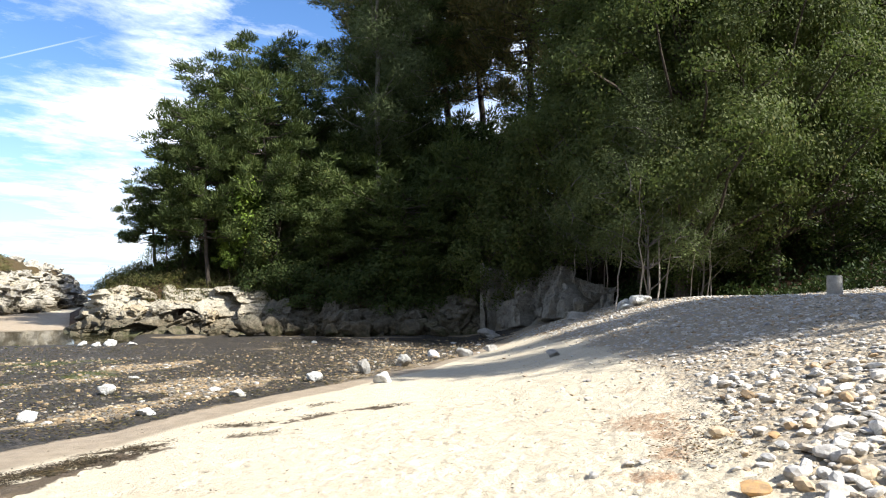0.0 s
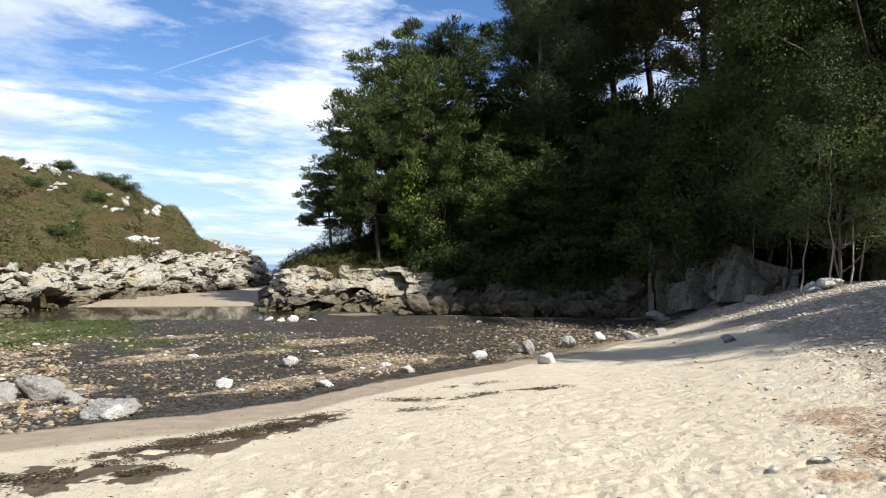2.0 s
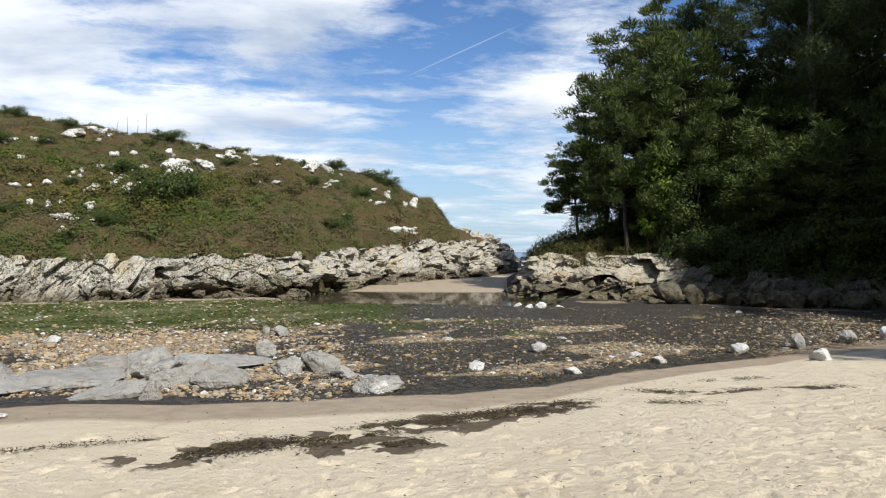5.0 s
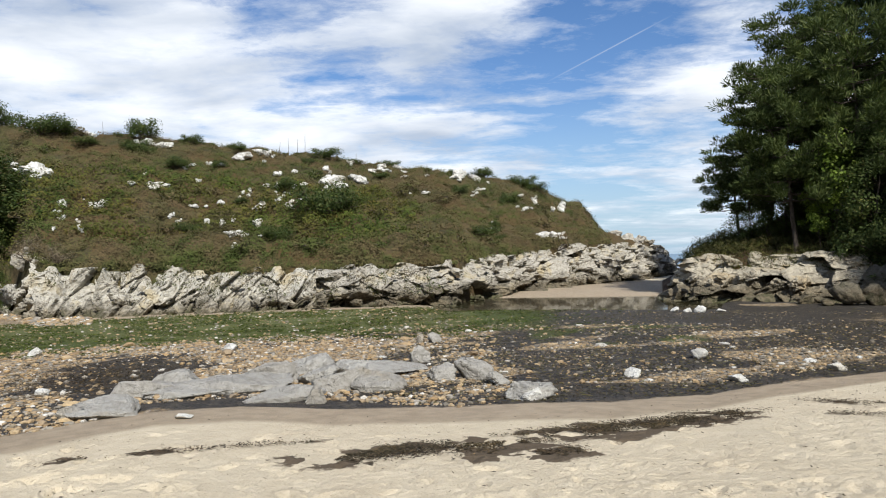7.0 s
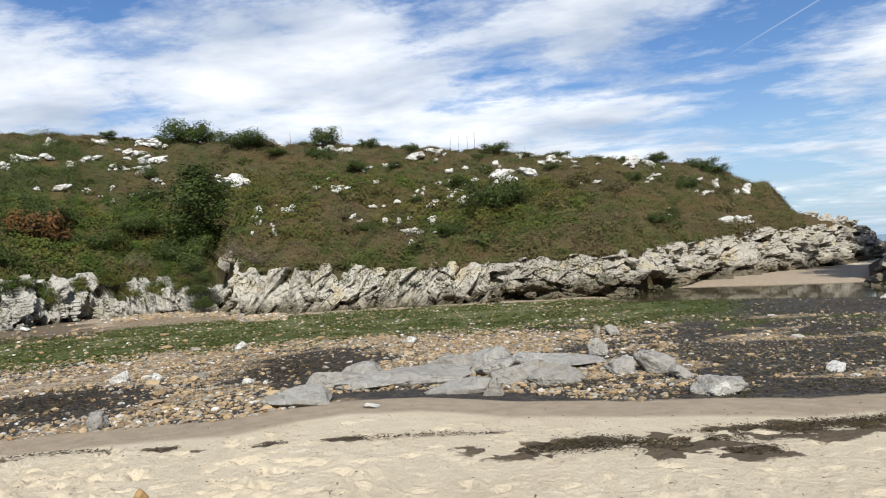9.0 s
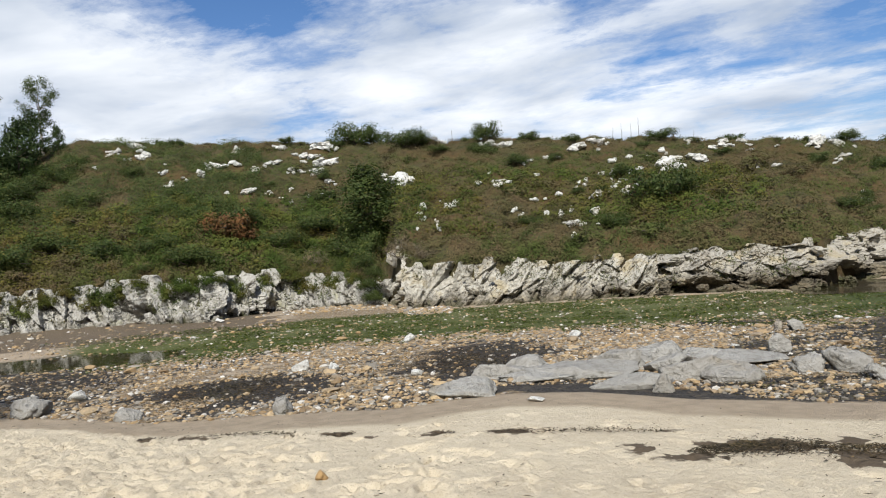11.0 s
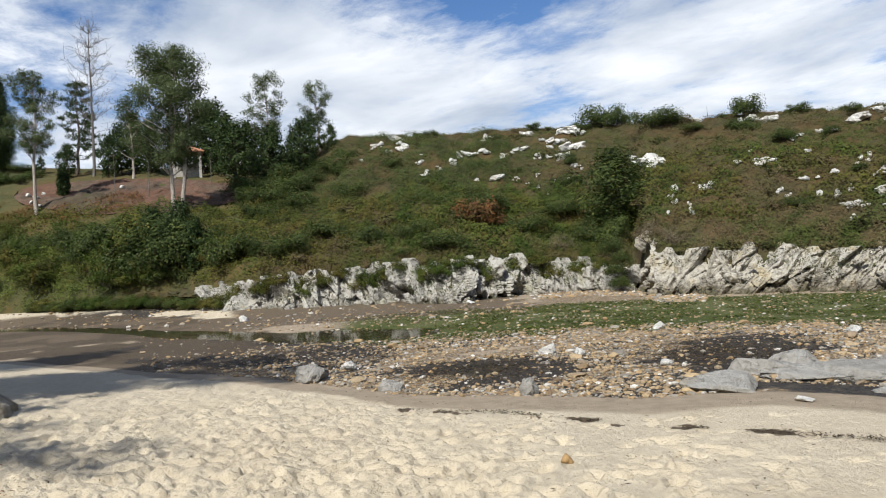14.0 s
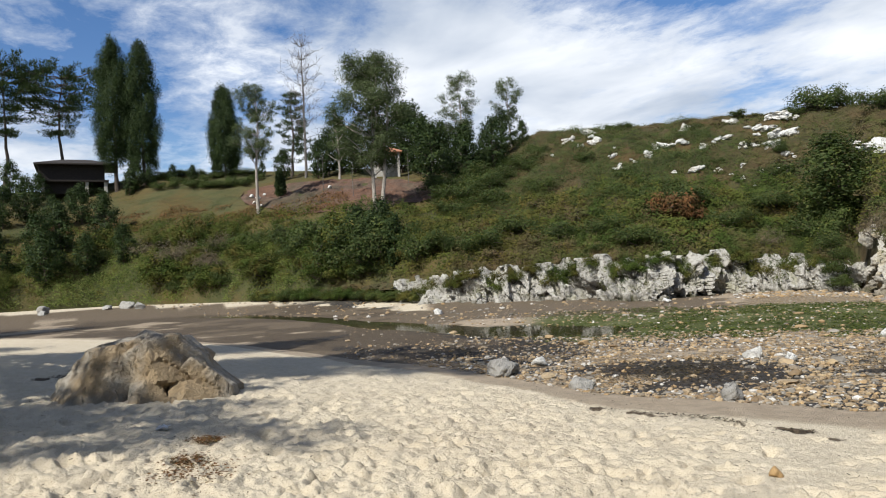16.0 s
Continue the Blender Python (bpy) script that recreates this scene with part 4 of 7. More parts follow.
def cliff(name, az, base_r, base_z, top_z, depth, material, label, seed, rows=56, cell=(0.62, 0.95), shear=0.6, amp=0.75, caves=(), crest_k=0.6, gap_k=1.0):
    """A jointed rock face along the curve r(az): tilted facets with cracks between them."""
    rs = np.random.RandomState(int(seed * 10))
    root = tagged(new(name), label, "cliff")
    rb1 = base_r(az)
    bx, by = polar(az, rb1)
    arc = np.concatenate([[0], np.cumsum(np.hypot(np.diff(bx), np.diff(by)))])
    u = np.linspace(0, 1, rows)
    A, U = np.meshgrid(az, u)
    S = np.broadcast_to(arc, A.shape)
    col = rs.rand(int(arc[-1] / 0.55) + 3)
    ci = S / 0.55 + 0.6 * fbm(S * 0.9, U * 2, seed, 2)
    c0 = np.floor(ci).astype(int) % len(col)
    c1 = (c0 + 1) % len(col)
    w = sm(0.25, 0.75, ci - np.floor(ci))
    crest = (col[c0] * (1 - w) + col[c1] * w - 0.45) * crest_k
    hz = top_z(A) - base_z(A)
    zz = hz * U + crest * np.clip(hz / 2.2, 0, 1.4) * U ** 2
    # facets, large and small
    d = np.zeros(A.shape)
    for lev, (ca, cb, am, gap) in enumerate(((cell[0], cell[1], amp, 0.36), (cell[0] * 0.42, cell[1] * 0.42, amp * 0.3, 0.13), (cell[0] * 0.2, cell[1] * 0.2, amp * 0.11, 0.05))):
        area = max(arc[-1] * float(np.mean(hz)), 1)
        n = int(area / (ca * cb * 0.75))
        si, zi = rs.uniform(-0.5, arc[-1] + 0.5, n), rs.uniform(-0.3, float(np.max(hz)) + 0.6, n)
        off, ts, tz = rs.uniform(-0.5, 0.5, n), rs.normal(size=n) * 0.45, rs.normal(size=n) * 0.35
        ws = S + 0.24 * (fbm(S * 1.1, zz * 1.1, seed, 3) - 0.5) + shear * zz
        wz = zz + 0.22 * (fbm(S * 1.1 + 40, zz * 1.1, seed, 3) - 0.5)
        si = np.sort(si + shear * zi)
        near = np.zeros(A.size, int)
        d1, d2 = np.full(A.size, 9.0), np.full(A.size, 9.0)
        fs, fz = ws.ravel(), wz.ravel()
        by_s = np.argsort(fs)
        lo, hi = np.searchsorted(fs[by_s], si - 2.2 * ca), np.searchsorted(fs[by_s], si + 2.2 * ca)
        for k in range(n):
            m = by_s[lo[k]:hi[k]]
            e = np.sqrt(((fs[m] - si[k]) / ca) ** 2 + ((fz[m] - zi[k]) / cb) ** 2)
            closer = e < d1[m]
            d2[m] = np.where(closer, d1[m], np.minimum(d2[m], e))
            near[m] = np.where(closer, k, near[m])
            d1[m] = np.where(closer, e, d1[m])
        facet = off[near] * am + (ts[near] * (fs - si[near]) + tz[near] * (fz - zi[near])) * (1 - 0.36 * lev)
        facet = np.clip(facet, -0.9, 0.9)
        crack = np.clip(0.065 - (d2 - d1), 0, 1) / 0.065
        d = d + (facet - gap_k * gap * crack ** 1.5).reshape(A.shape)
    x, y = polar(A, base_r(A) + depth * U ** 1.25)
    z = base_z(A) + zz
    d = d + 0.5 * (fbm(x * 0.5 + seed, y * 0.5, z * 0.5, 2) - 0.5) + 0.13 * (fbm(x * 2.4, y * 2.4, z * 2.4, 4, 0.6) - 0.5)
    for c_az, c_w, c_u, c_h, c_d in caves:
        d = d - c_d * np.exp(-(np.abs(A - c_az) / c_w) ** 3) * np.exp(-(np.abs(U - c_u) / c_h) ** 3)
    d = d * sm(0, 0.06, U) + 0.0
    tx, ty = np.gradient(bx), np.gradient(by)
    k = np.ones(9) / 9
    tx, ty = np.convolve(np.pad(tx, 4, mode="edge"), k, "valid"), np.convolve(np.pad(ty, 4, mode="edge"), k, "valid")
    ln = np.hypot(tx, ty) + 1e-9
    nx, ny = ty / ln, -tx / ln
    out = np.sign(nx * bx + ny * by)
    nx, ny = nx * out, ny * out
    face = np.stack([x - nx * d, y - ny * d, z], -1)
    tuft = (U > 0.35) & (fbm(x * 0.9, y * 0.9, z * 0.9 + seed, 3) + 0.22 * U > 0.66) & (U < 0.99)
    LEDGES[name] = face[tuft]
    np_part("rock_face", face.reshape(-1, 3), grid_faces(rows, len(az))[:, ::-1], material, root, smooth=False)
    return root


def far_base(az):
    return np.interp(az, BASE_AZ, BASE_R)


def far_top(az):
    return np.interp(az, TOP_AZ, TOP_Z)


def far_foot(az):
    return -0.6 + 0 * az


sea_cliff = cliff("sea_cliff", np.arange(26.0, 54.6, 0.06), far_base, far_foot, far_top, 2.6, M_SEACLIFF, "pale ledged limestone cliff undercut at its dark tide-stained foot", 2.0, cell=(1.5, 0.62), shear=0.15, amp=0.6, crest_k=0.32, gap_k=0.7, caves=[(41.2, 1.3, 0.28, 0.15, 1.5), (51.3, 2.2, 0.26, 0.13, 1.5), (46.5, 1.2, 0.24, 0.12, 1.0), (38.0, 1.0, 0.2, 0.12, 0.8)])
far_cliff = cliff("slab_cliff", np.arange(54.0, 73.15, 0.075), far_base, far_foot, far_top, 2.5, M_CLIFF, "leaning grey and cream limestone slabs under the heath", 3.0, cell=(0.75, 1.7), shear=0.75, amp=0.8, crest_k=0.4, caves=[(57.0, 0.9, 0.24, 0.12, 0.8)])
bank_cliff = cliff("bank_cliff", np.arange(76.2, 108.7, 0.075), far_base, far_foot, far_top, 2.0, M_BANKROCK, "grey-white fluted limestone rocks under the scrub bank", 5.0, cell=(0.6, 1.5), shear=-0.3, amp=1.0, crest_k=0.55, caves=[(93.5, 1.2, 0.3, 0.2, 1.3), (84.0, 0.9, 0.25, 0.2, 0.9)])
earth_bank = cliff("earth_bank", np.arange(108.5, 120, 0.1), far_base, far_foot, far_top, 1.6, M_HEATH_SOIL, "dark earth bank under overhanging brambles", 6.0, cell=(0.8, 0.8), shear=0.0, amp=0.4, crest_k=0.3)
ledge = cliff("rock_ledge", np.arange(13.5, 27.6, 0.07), lambda a: head_r(a) - 0.6, lambda a: 0 * a - 0.35, lambda a: 2.45 * sm(27.8, 24.5, a) + 0 * a, 3.4, M_LEDGE, "sunlit cream limestone ledge below pine trees", 8.0, cell=(1.7, 0.6), shear=0.1, amp=0.26, crest_k=0.2, gap_k=0.5)
shade_cliff = cliff("shaded_cliff", np.arange(-3.0, 13.6, 0.1), lambda a: head_r(a) - 0.4, lambda a: 0.0 * a - 0.2 + 1.2 * sm(-2, -10, a), lambda a: 1.6 + 1.7 * sm(2, -6, a), 2.4, M_SHADYROCK, "furrowed rock wall coloured dark for tree shade", 11.0, cell=(0.6, 1.3), shear=0.1)
fluted_cliff = cliff("fluted_cliff", np.arange(-13.5, -2.9, 0.08), lambda a: head_r(a) - 0.5, lambda a: 0.0 * a - 0.2 + 1.2 * sm(-2, -10, a), lambda a: 3.4 - 0.8 * sm(-9, -13, a), 2.0, M_FLUTED, "grey fluted rock wall under leafy trees", 12.0, cell=(0.7, 2.2), shear=0.12, crest_k=0.8)


def blocks(root, count, az0, az1, base_r, foot, top, depth, material, seed, size=(0.35, 1.0), tall=1.3, tilt=24, up=(0.0, 1.0)):
    """Loose-looking blocks that make up the face."""
    rs = np.random.RandomState(seed)
    for i in range(count):
        a = az0 + (az1 - az0) * (i + rs.rand()) / count
        u = up[0] + (up[1] - up[0]) * rs.rand()
        s = size[0] + (size[1] - size[0]) * rs.rand() ** 1.8
        f0, t0 = float(foot(np.array(a))), float(top(np.array(a)))
        r = float(base_r(np.array(a))) + depth * u ** 1.3 + rs.uniform(-0.3, 0.2) + 0.3 * s
        x, y = polar(a, r)
        z = f0 + (t0 - f0) * u + rs.uniform(-0.1, 0.1)
        ob = new("rock", stone_mesh("rock", 100 + i % 18, 4 if s > 0.5 else 3, material, 10, 0.26, False))
        ob.parent = root
        ob.matrix_basis = pose(x, y, z, rs.uniform(-tilt, tilt), rs.uniform(-tilt, tilt), a + rs.uniform(-40, 40)) @ Matrix.Diagonal((s * rs.uniform(0.7, 1.2), s * rs.uniform(0.6, 1.0), s * rs.uniform(0.6, 1.0) * tall, 1))


blocks(sea_cliff, 30, 27.6, 31.5, lambda a: far_base(a) + 2, lambda a: 0 * a + 1.6, lambda a: 0 * a + 4.3, 18.0, M_SEACLIFF, 28, (0.6, 1.9), 0.7, 20, (0.0, 1.0))
blocks(sea_cliff, 60, 27.6, 54, far_base, far_foot, far_top, 2.3, M_SEACLIFF, 21, (0.2, 0.75), 0.6, 16, (0.1, 0.9))
blocks(far_cliff, 34, 54, 74, far_base, far_foot, far_top, 2.3, M_CLIFF, 25, (0.18, 0.6), 0.9, 25, (0.1, 0.9))
blocks(far_cliff, 22, 72.9, 74.5, far_base, far_foot, far_top, 3.2, M_CLIFF, 29, (0.25, 0.7), 1.0, 30, (0.0, 1.0))
blocks(bank_cliff, 20, 74.7, 76.6, far_base, far_foot, far_top, 3.0, M_BANKROCK, 27, (0.3, 0.75), 1.2, 28, (0.0, 0.8))
blocks(bank_cliff, 55, 76.3, 109.3, far_base, far_foot, far_top, 2.0, M_BANKROCK, 22, (0.2, 0.6), 1.2, 28, (0.0, 1.0))
blocks(ledge, 16, 14, 26.6, lambda a: head_r(a) - 0.6, lambda a: 0 * a - 0.2, lambda a: 2.4 * sm(28.2, 25.0, a), 3.0, M_LEDGE, 23, (0.25, 0.8), 0.7, 14, (0.0, 0.9))
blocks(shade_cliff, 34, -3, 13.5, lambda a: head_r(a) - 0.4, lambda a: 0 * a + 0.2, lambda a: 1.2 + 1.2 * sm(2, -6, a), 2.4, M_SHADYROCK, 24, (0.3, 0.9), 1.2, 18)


# ---------------------------------------------------------------- rocks on the flat and the hill
def rock_at(x, y, w, h, seed, material, label, group, level=3, turn=0.0, deep=0.8, sink=0.25, z=None, rough=0.12, tilt=0.0):
    z = float(land(x, y)) if z is None else z
    ob = new("rock", stone_mesh("rock", seed, level, material, 9, rough))
    ob.matrix_basis = pose(x, y, z + h * (0.5 - sink), tilt, 0, turn) @ Matrix.Diagonal((w * 0.55, w * 0.55 * deep, h * 0.62, 1))
    return tagged(ob, label, "rock", group)


# x, y, width, height, depth for its width
SLABS = [(-14.5, 6.42, 1.24, 0.36, 0.9), (-14.77, 7.17, 1.03, 0.34, 0.9), (-13.13, 4.99, 1.32, 0.3, 0.8), (-14.07, 8.17, 2.67, 0.3, 0.7), (-13.93, 7.14, 1.83, 0.2, 0.6), (-14.07, 9.84, 1.21, 0.52, 1.0), (-12.95, 9.52, 1.0, 0.42, 1.0), (-11.9, 9.26, 1.18, 0.42, 1.0), (-12.74, 11.19, 1.72, 0.24, 0.9), (-11.39, 9.79, 1.06, 0.28, 0.9), (-11.86, 7.88, 1.34, 0.22, 0.7), (-11.06, 8.01, 0.41, 0.3, 0.8), (-13.99, 11.28, 1.69, 0.26, 0.9), (-14.11, 9.04, 1.44, 0.34, 0.9)]
for i, (x, y, w, h, d) in enumerate(SLABS):
    rock_at(x, y, w * 1.0, h * 1.4, 200 + i, M_GREYROCK, "smooth grey bedrock hump on dark tidal mud", "grey bedrock humps", 5, math.degrees(math.atan2(y, x)) - 90 + 9 * (i % 3), d, 0.36, rough=0.055)
STONES_A = [(-10.6, 11.8, 0.80, 0.55), (-11.1, 11.3, 0.66, 0.36), (-11.6, 12.1, 0.35, 0.24), (-8.3, 10.9, 1.0, 0.30), (-9.7, 11.6, 0.52, 0.28), (-13.5, 13.0, 0.54, 0.42),
            (-16.2, 16.3, 0.52, 0.36), (-2.4, 22.1, 0.45, 0.48), (-1.3, 24.1, 0.6, 0.4), (0.8, 27.0, 0.56, 0.4),
            (1.8, 28.0, 0.54, 0.3), (3.0, 19.6, 0.5, 0.2), (6.0, 32.5, 1.0, 0.36), (2.3, 36.0, 1.2, 0.5), (-17.3, -3.3, 0.9, 0.4), (-13.8, 1.5, 0.48, 0.36), (-15.3, -1.2, 0.5, 0.26)]
for i, (x, y, w, h) in enumerate(STONES_A):
    rock_at(x, y, w, h, 220 + i % 9, M_GREYROCK, "grey weathered rock on the stony tidal flat", "grey rocks on the flat", 4, 37 * i, 0.8, 0.2)
WHITES = [(-1.48, 18.55, 0.5, 0.32), (-11.5, 12.0, 0.34, 0.24), (-8.1, 10.7, 0.42, 0.30), (-20.0, 11.3, 0.42, 0.22), (-11.2, 5.5, 0.26, 0.12), (-7.9, 17.2, 0.45, 0.26), (-7.9, 14.0, 0.5, 0.2), (-5.9, 14.6, 0.4, 0.16),
          (-15.1, 30.5, 0.45, 0.26), (-14.6, 30.7, 0.4, 0.22), (-14.1, 30.9, 0.5, 0.3), (-13.3, 31.2, 0.4, 0.22), (-3.5, 20.0, 0.5, 0.28), (-0.3, 27.8, 0.55, 0.3), (-4.8, 17.2, 0.4, 0.18),
          (-18.8, -2.5, 0.48, 0.28), (-19.4, 2.7, 0.42, 0.36), (-18.6, 3.4, 0.36, 0.24), (-44.0, 1.7, 0.5, 0.35), (-16.2, 4.9, 0.3, 0.16), (-23.7, 7.0, 0.38, 0.32), (-41.1, -11.3, 0.7, 0.36)]
for i, (x, y, w, h) in enumerate(WHITES):
    rock_at(x, y, w, h, 240 + i % 7, M_OUTCROP, "pale white stone lying on the dark flat", "white stones on the flat", 3, 51 * i, 0.85, 0.2)
rock_at(-16.6, 16.0, 0.27, 0.42, 260, M_BOULDER, "upright tan stone on green weed", "", 3)

# the big boulder on the shaded sand
boulder = tagged(new("boulder"), "big cracked brown and grey boulder on the sand", "boulder")


def hewn(planes, level=6, seed=0, rough=0.05, box=2.2):
    """A block between given planes (nx, ny, nz, distance), weathered and split along its joints."""
    v, f = ICO[level]
    pl = np.array(planes, float)
    n = pl[:, :3] / np.linalg.norm(pl[:, :3], axis=1)[:, None]
    dots = v @ n.T
    r = np.min(np.where(dots > 0.03, pl[None, :, 3] / np.maximum(dots, 0.03), box), axis=1)
    w = v * r[:, None]
    o = np.array([seed * 3.1, 7.0, 2.0])
    k = 1 + rough * 2 * (fbm(*(w * 1.6 + o).T, octaves=6, gain=0.62) - 0.5)
    q = w @ np.array([[0.8, 0.1, 0.59], [-0.2, 0.97, 0.1], [-0.57, -0.2, 0.8]]) * np.array([1.7, 2.0, 4.2]) + 0.25 * (fbm(*(w * 2.0 + o).T, octaves=3) - 0.5)[:, None]
    c = np.floor(q + o).astype(int) + 60
    k += 0.085 * (VAL[PERM[(PERM[(PERM[c[:, 0] & 255] + c[:, 1]) & 255] + c[:, 2]) & 255]] - 0.5)
    cr = np.abs(fbm(*(w * np.array([1.1, 1.1, 0.6]) + o + 5).T, octaves=3) - 0.5)
    k -= 0.05 * np.clip(0.02 - cr, 0, 1) / 0.02
    k += 0.06 * (fbm(*(w * 6.0 + o).T, octaves=5, gain=0.7) - 0.5)
    return w * k[:, None], f


# x runs along the width that faces the sea, y away from the camera, z up
MAIN_BLOCKS = [
    (-0.85, 0.1, 0.35, [(-0.80, -0.3, 0.52, 0.78), (-0.2, -0.05, 0.97, 0.86), (-0.35, -0.85, 0.42, 0.74), (0.25, -0.9, 0.35, 0.70), (0.8, -0.2, 0.57, 0.95), (0, 1, 0.3, 0.8), (0, 0, -1, 0.7)]),
    (0.0, -0.05, 0.55, [(-0.55, -0.1, 0.83, 0.80), (0.18, 0.05, 0.98, 0.82), (0.66, -0.1, 0.74, 0.90), (0.93, -0.25, 0.25, 1.05), (-0.5, -0.86, 0.1, 0.72), (0.30, -0.90, 0.30, 0.68), (0.12, -0.72, -0.68, 0.66), (0, 1, 0.2, 0.8), (0, 0, -1, 0.8)]),
    (0.98, -0.12, 0.22, [(0.66, -0.12, 0.74, 0.36), (-0.76, 0.1, -0.62, 0.10), (0.1, -1, 0.12, 0.66), (0, 1, 0, 0.7), (0, 0, -1, 0.5), (-0.66, 0, 0.75, 0.72), (0.95, -0.3, -0.05, 0.66)]),
]
SIDE_BLOCKS = [
    (-1.55, -0.25, 0.0, [(-0.62, -0.25, 0.75, 0.34), (-0.2, -0.8, 0.55, 0.42), (0.1, -0.35, 1, 0.48), (1, 0, 0, 0.7), (-1, 0, 0.1, 0.75), (0, 1, 0.2, 0.7), (0, 0, -1, 0.4)]),
    (-0.30, -0.74, 0.14, [(0.45, -0.75, 0.5, 0.26), (-0.5, -0.6, 0.6, 0.30), (0.9, -0.1, 0.45, 0.34), (-1, 0, 0.1, 0.34), (0, 1, 0.2, 0.4), (0, 0, -1, 0.3), (-0.2, 0, 1, 0.34)]),
    (0.58, -0.66, 0.12, [(0.3, -0.75, 0.6, 0.26), (-0.45, -0.6, 0.66, 0.30), (1, 0.2, 0.3, 0.56), (-1, 0.2, 0.1, 0.4), (0, 1, 0.2, 0.4), (0, 0, -1, 0.3), (0, 0, 1, 0.26)]),
]
SMALL_BLOCKS = [
    (0.18, -1.0, -0.06, [(0.3, -0.7, 0.6, 0.14), (-0.6, -0.5, 0.5, 0.16), (1, 0, 0.3, 0.18), (-1, 0, 0.2, 0.18), (0, 1, 0.2, 0.3), (0, 0, -1, 0.3), (0, 0, 1, 0.16)]),
    (1.35, -0.55, -0.05, [(0.4, -0.8, 0.4, 0.2), (-0.7, -0.3, 0.3, 0.3), (0.9, -0.2, 0.4, 0.22), (0, 0.3, 1, 0.22), (0, 1, 0.2, 0.4), (0, -0.3, -1, 0.3)]),
]
for k, (dx, dy, dz, planes) in enumerate(MAIN_BLOCKS + SIDE_BLOCKS + SMALL_BLOCKS):
    ob = np_part("block", *hewn(planes, 5 if k < 4 else 4, k, 0.085 if k < 4 else 0.16), M_BOULDER, boulder, smooth=False)
    ob.location = (dx, dy, dz)
boulder.matrix_basis = Matrix.Translation((-11.28, -8.34, float(land(-11.28, -8.34)))) @ pose(0, 0, 0, 0, 0, 127) @ Matrix.Diagonal((0.80, 0.9, 0.80, 1))

rock_at(-7.56, 1.2, 0.15, 0.10, 263, M_OCHRE, "small ochre stone lying on the sand", "", 3)
for i, (x, y, w, h) in enumerate([(-57.8, -55.4, 1.1, 0.8), (-56.6, -54.4, 0.9, 0.5), (-61.0, -48.5, 1.3, 0.9), (-60.2, -46.6, 1.0, 0.7), (-60.0, -50.0, 0.8, 0.5)]):
    rock_at(x, y, w, h, 265 + i, M_GREYROCK, "pale rock among grass on the far bank", "pale rocks on the far bank", 4, 40 * i, 0.8, 0.2)

# boulders at the foot of the wood, their colour lowered for tree shade
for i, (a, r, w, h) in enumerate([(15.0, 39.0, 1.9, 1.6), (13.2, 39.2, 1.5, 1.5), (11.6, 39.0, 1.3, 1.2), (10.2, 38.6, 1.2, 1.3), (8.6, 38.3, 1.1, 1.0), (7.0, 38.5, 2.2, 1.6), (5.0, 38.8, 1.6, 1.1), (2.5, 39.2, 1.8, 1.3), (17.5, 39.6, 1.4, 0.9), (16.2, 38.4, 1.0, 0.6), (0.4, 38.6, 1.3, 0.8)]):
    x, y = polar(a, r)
    rock_at(float(x), float(y), w * 0.75, h * 0.62, 270 + i % 6, M_SHADYROCK, "mossy brown boulder toned darker for the wood's shade", "boulders below the wood", 4, 33 * i, 0.8, 0.15, z=0.0)
for i, (a, r, w, h) in enumerate([(-14.9, 31.3, 0.9, 0.55), (-13.9, 31.5, 0.6, 0.5), (-15.6, 31.2, 0.55, 0.4), (-14.3, 31.0, 0.5, 0.3)]):
    p = land_at(a, r)
    rock_at(p.x, p.y, w, h, 280 + i, M_OUTCROP, "white rock at the foot of thin grey stems", "white rocks under the willow", 4, 60 * i, 0.8, 0.15)

# white outcrops on the heath: turn, height, width in degrees, how tall for its width
OUT_A = [(73.7, 6.6, 2.46, 0.51), (71.8, 3.8, 0.63, 1.86), (72.3, 2.4, 0.36, 1.5), (70.8, 3.2, 0.36, 1.25), (70.6, 2.4, 0.63, 1.14), (69.4, 4.2, 0.99, 0.55), (70.2, 4.6, 0.36, 0.75), (66.3, 8.9, 1.34, 0.33), (64.8, 8.7, 1.25, 0.29), (63.6, 7.1, 0.54, 0.67), (63.2, 7.3, 0.81, 0.25), (61.7, 7.4, 0.54, 0.5), (60.9, 7.4, 0.49, 0.64), (62.5, 6.1, 0.58, 0.62), (65.5, 5.7, 1.52, 0.29), (66.2, 6.6, 0.36, 1.0), (67.2, 5.8, 0.99, 0.25), (61.0, 4.5, 0.63, 1.21), (62.9, 4.1, 0.63, 0.57), (62.1, 4.2, 0.36, 0.62), (64.6, 3.5, 0.58, 0.69), (64.1, 3.1, 0.58, 0.69), (62.1, 3.1, 0.63, 0.57), (60.9, 3.1, 0.63, 1.29)]
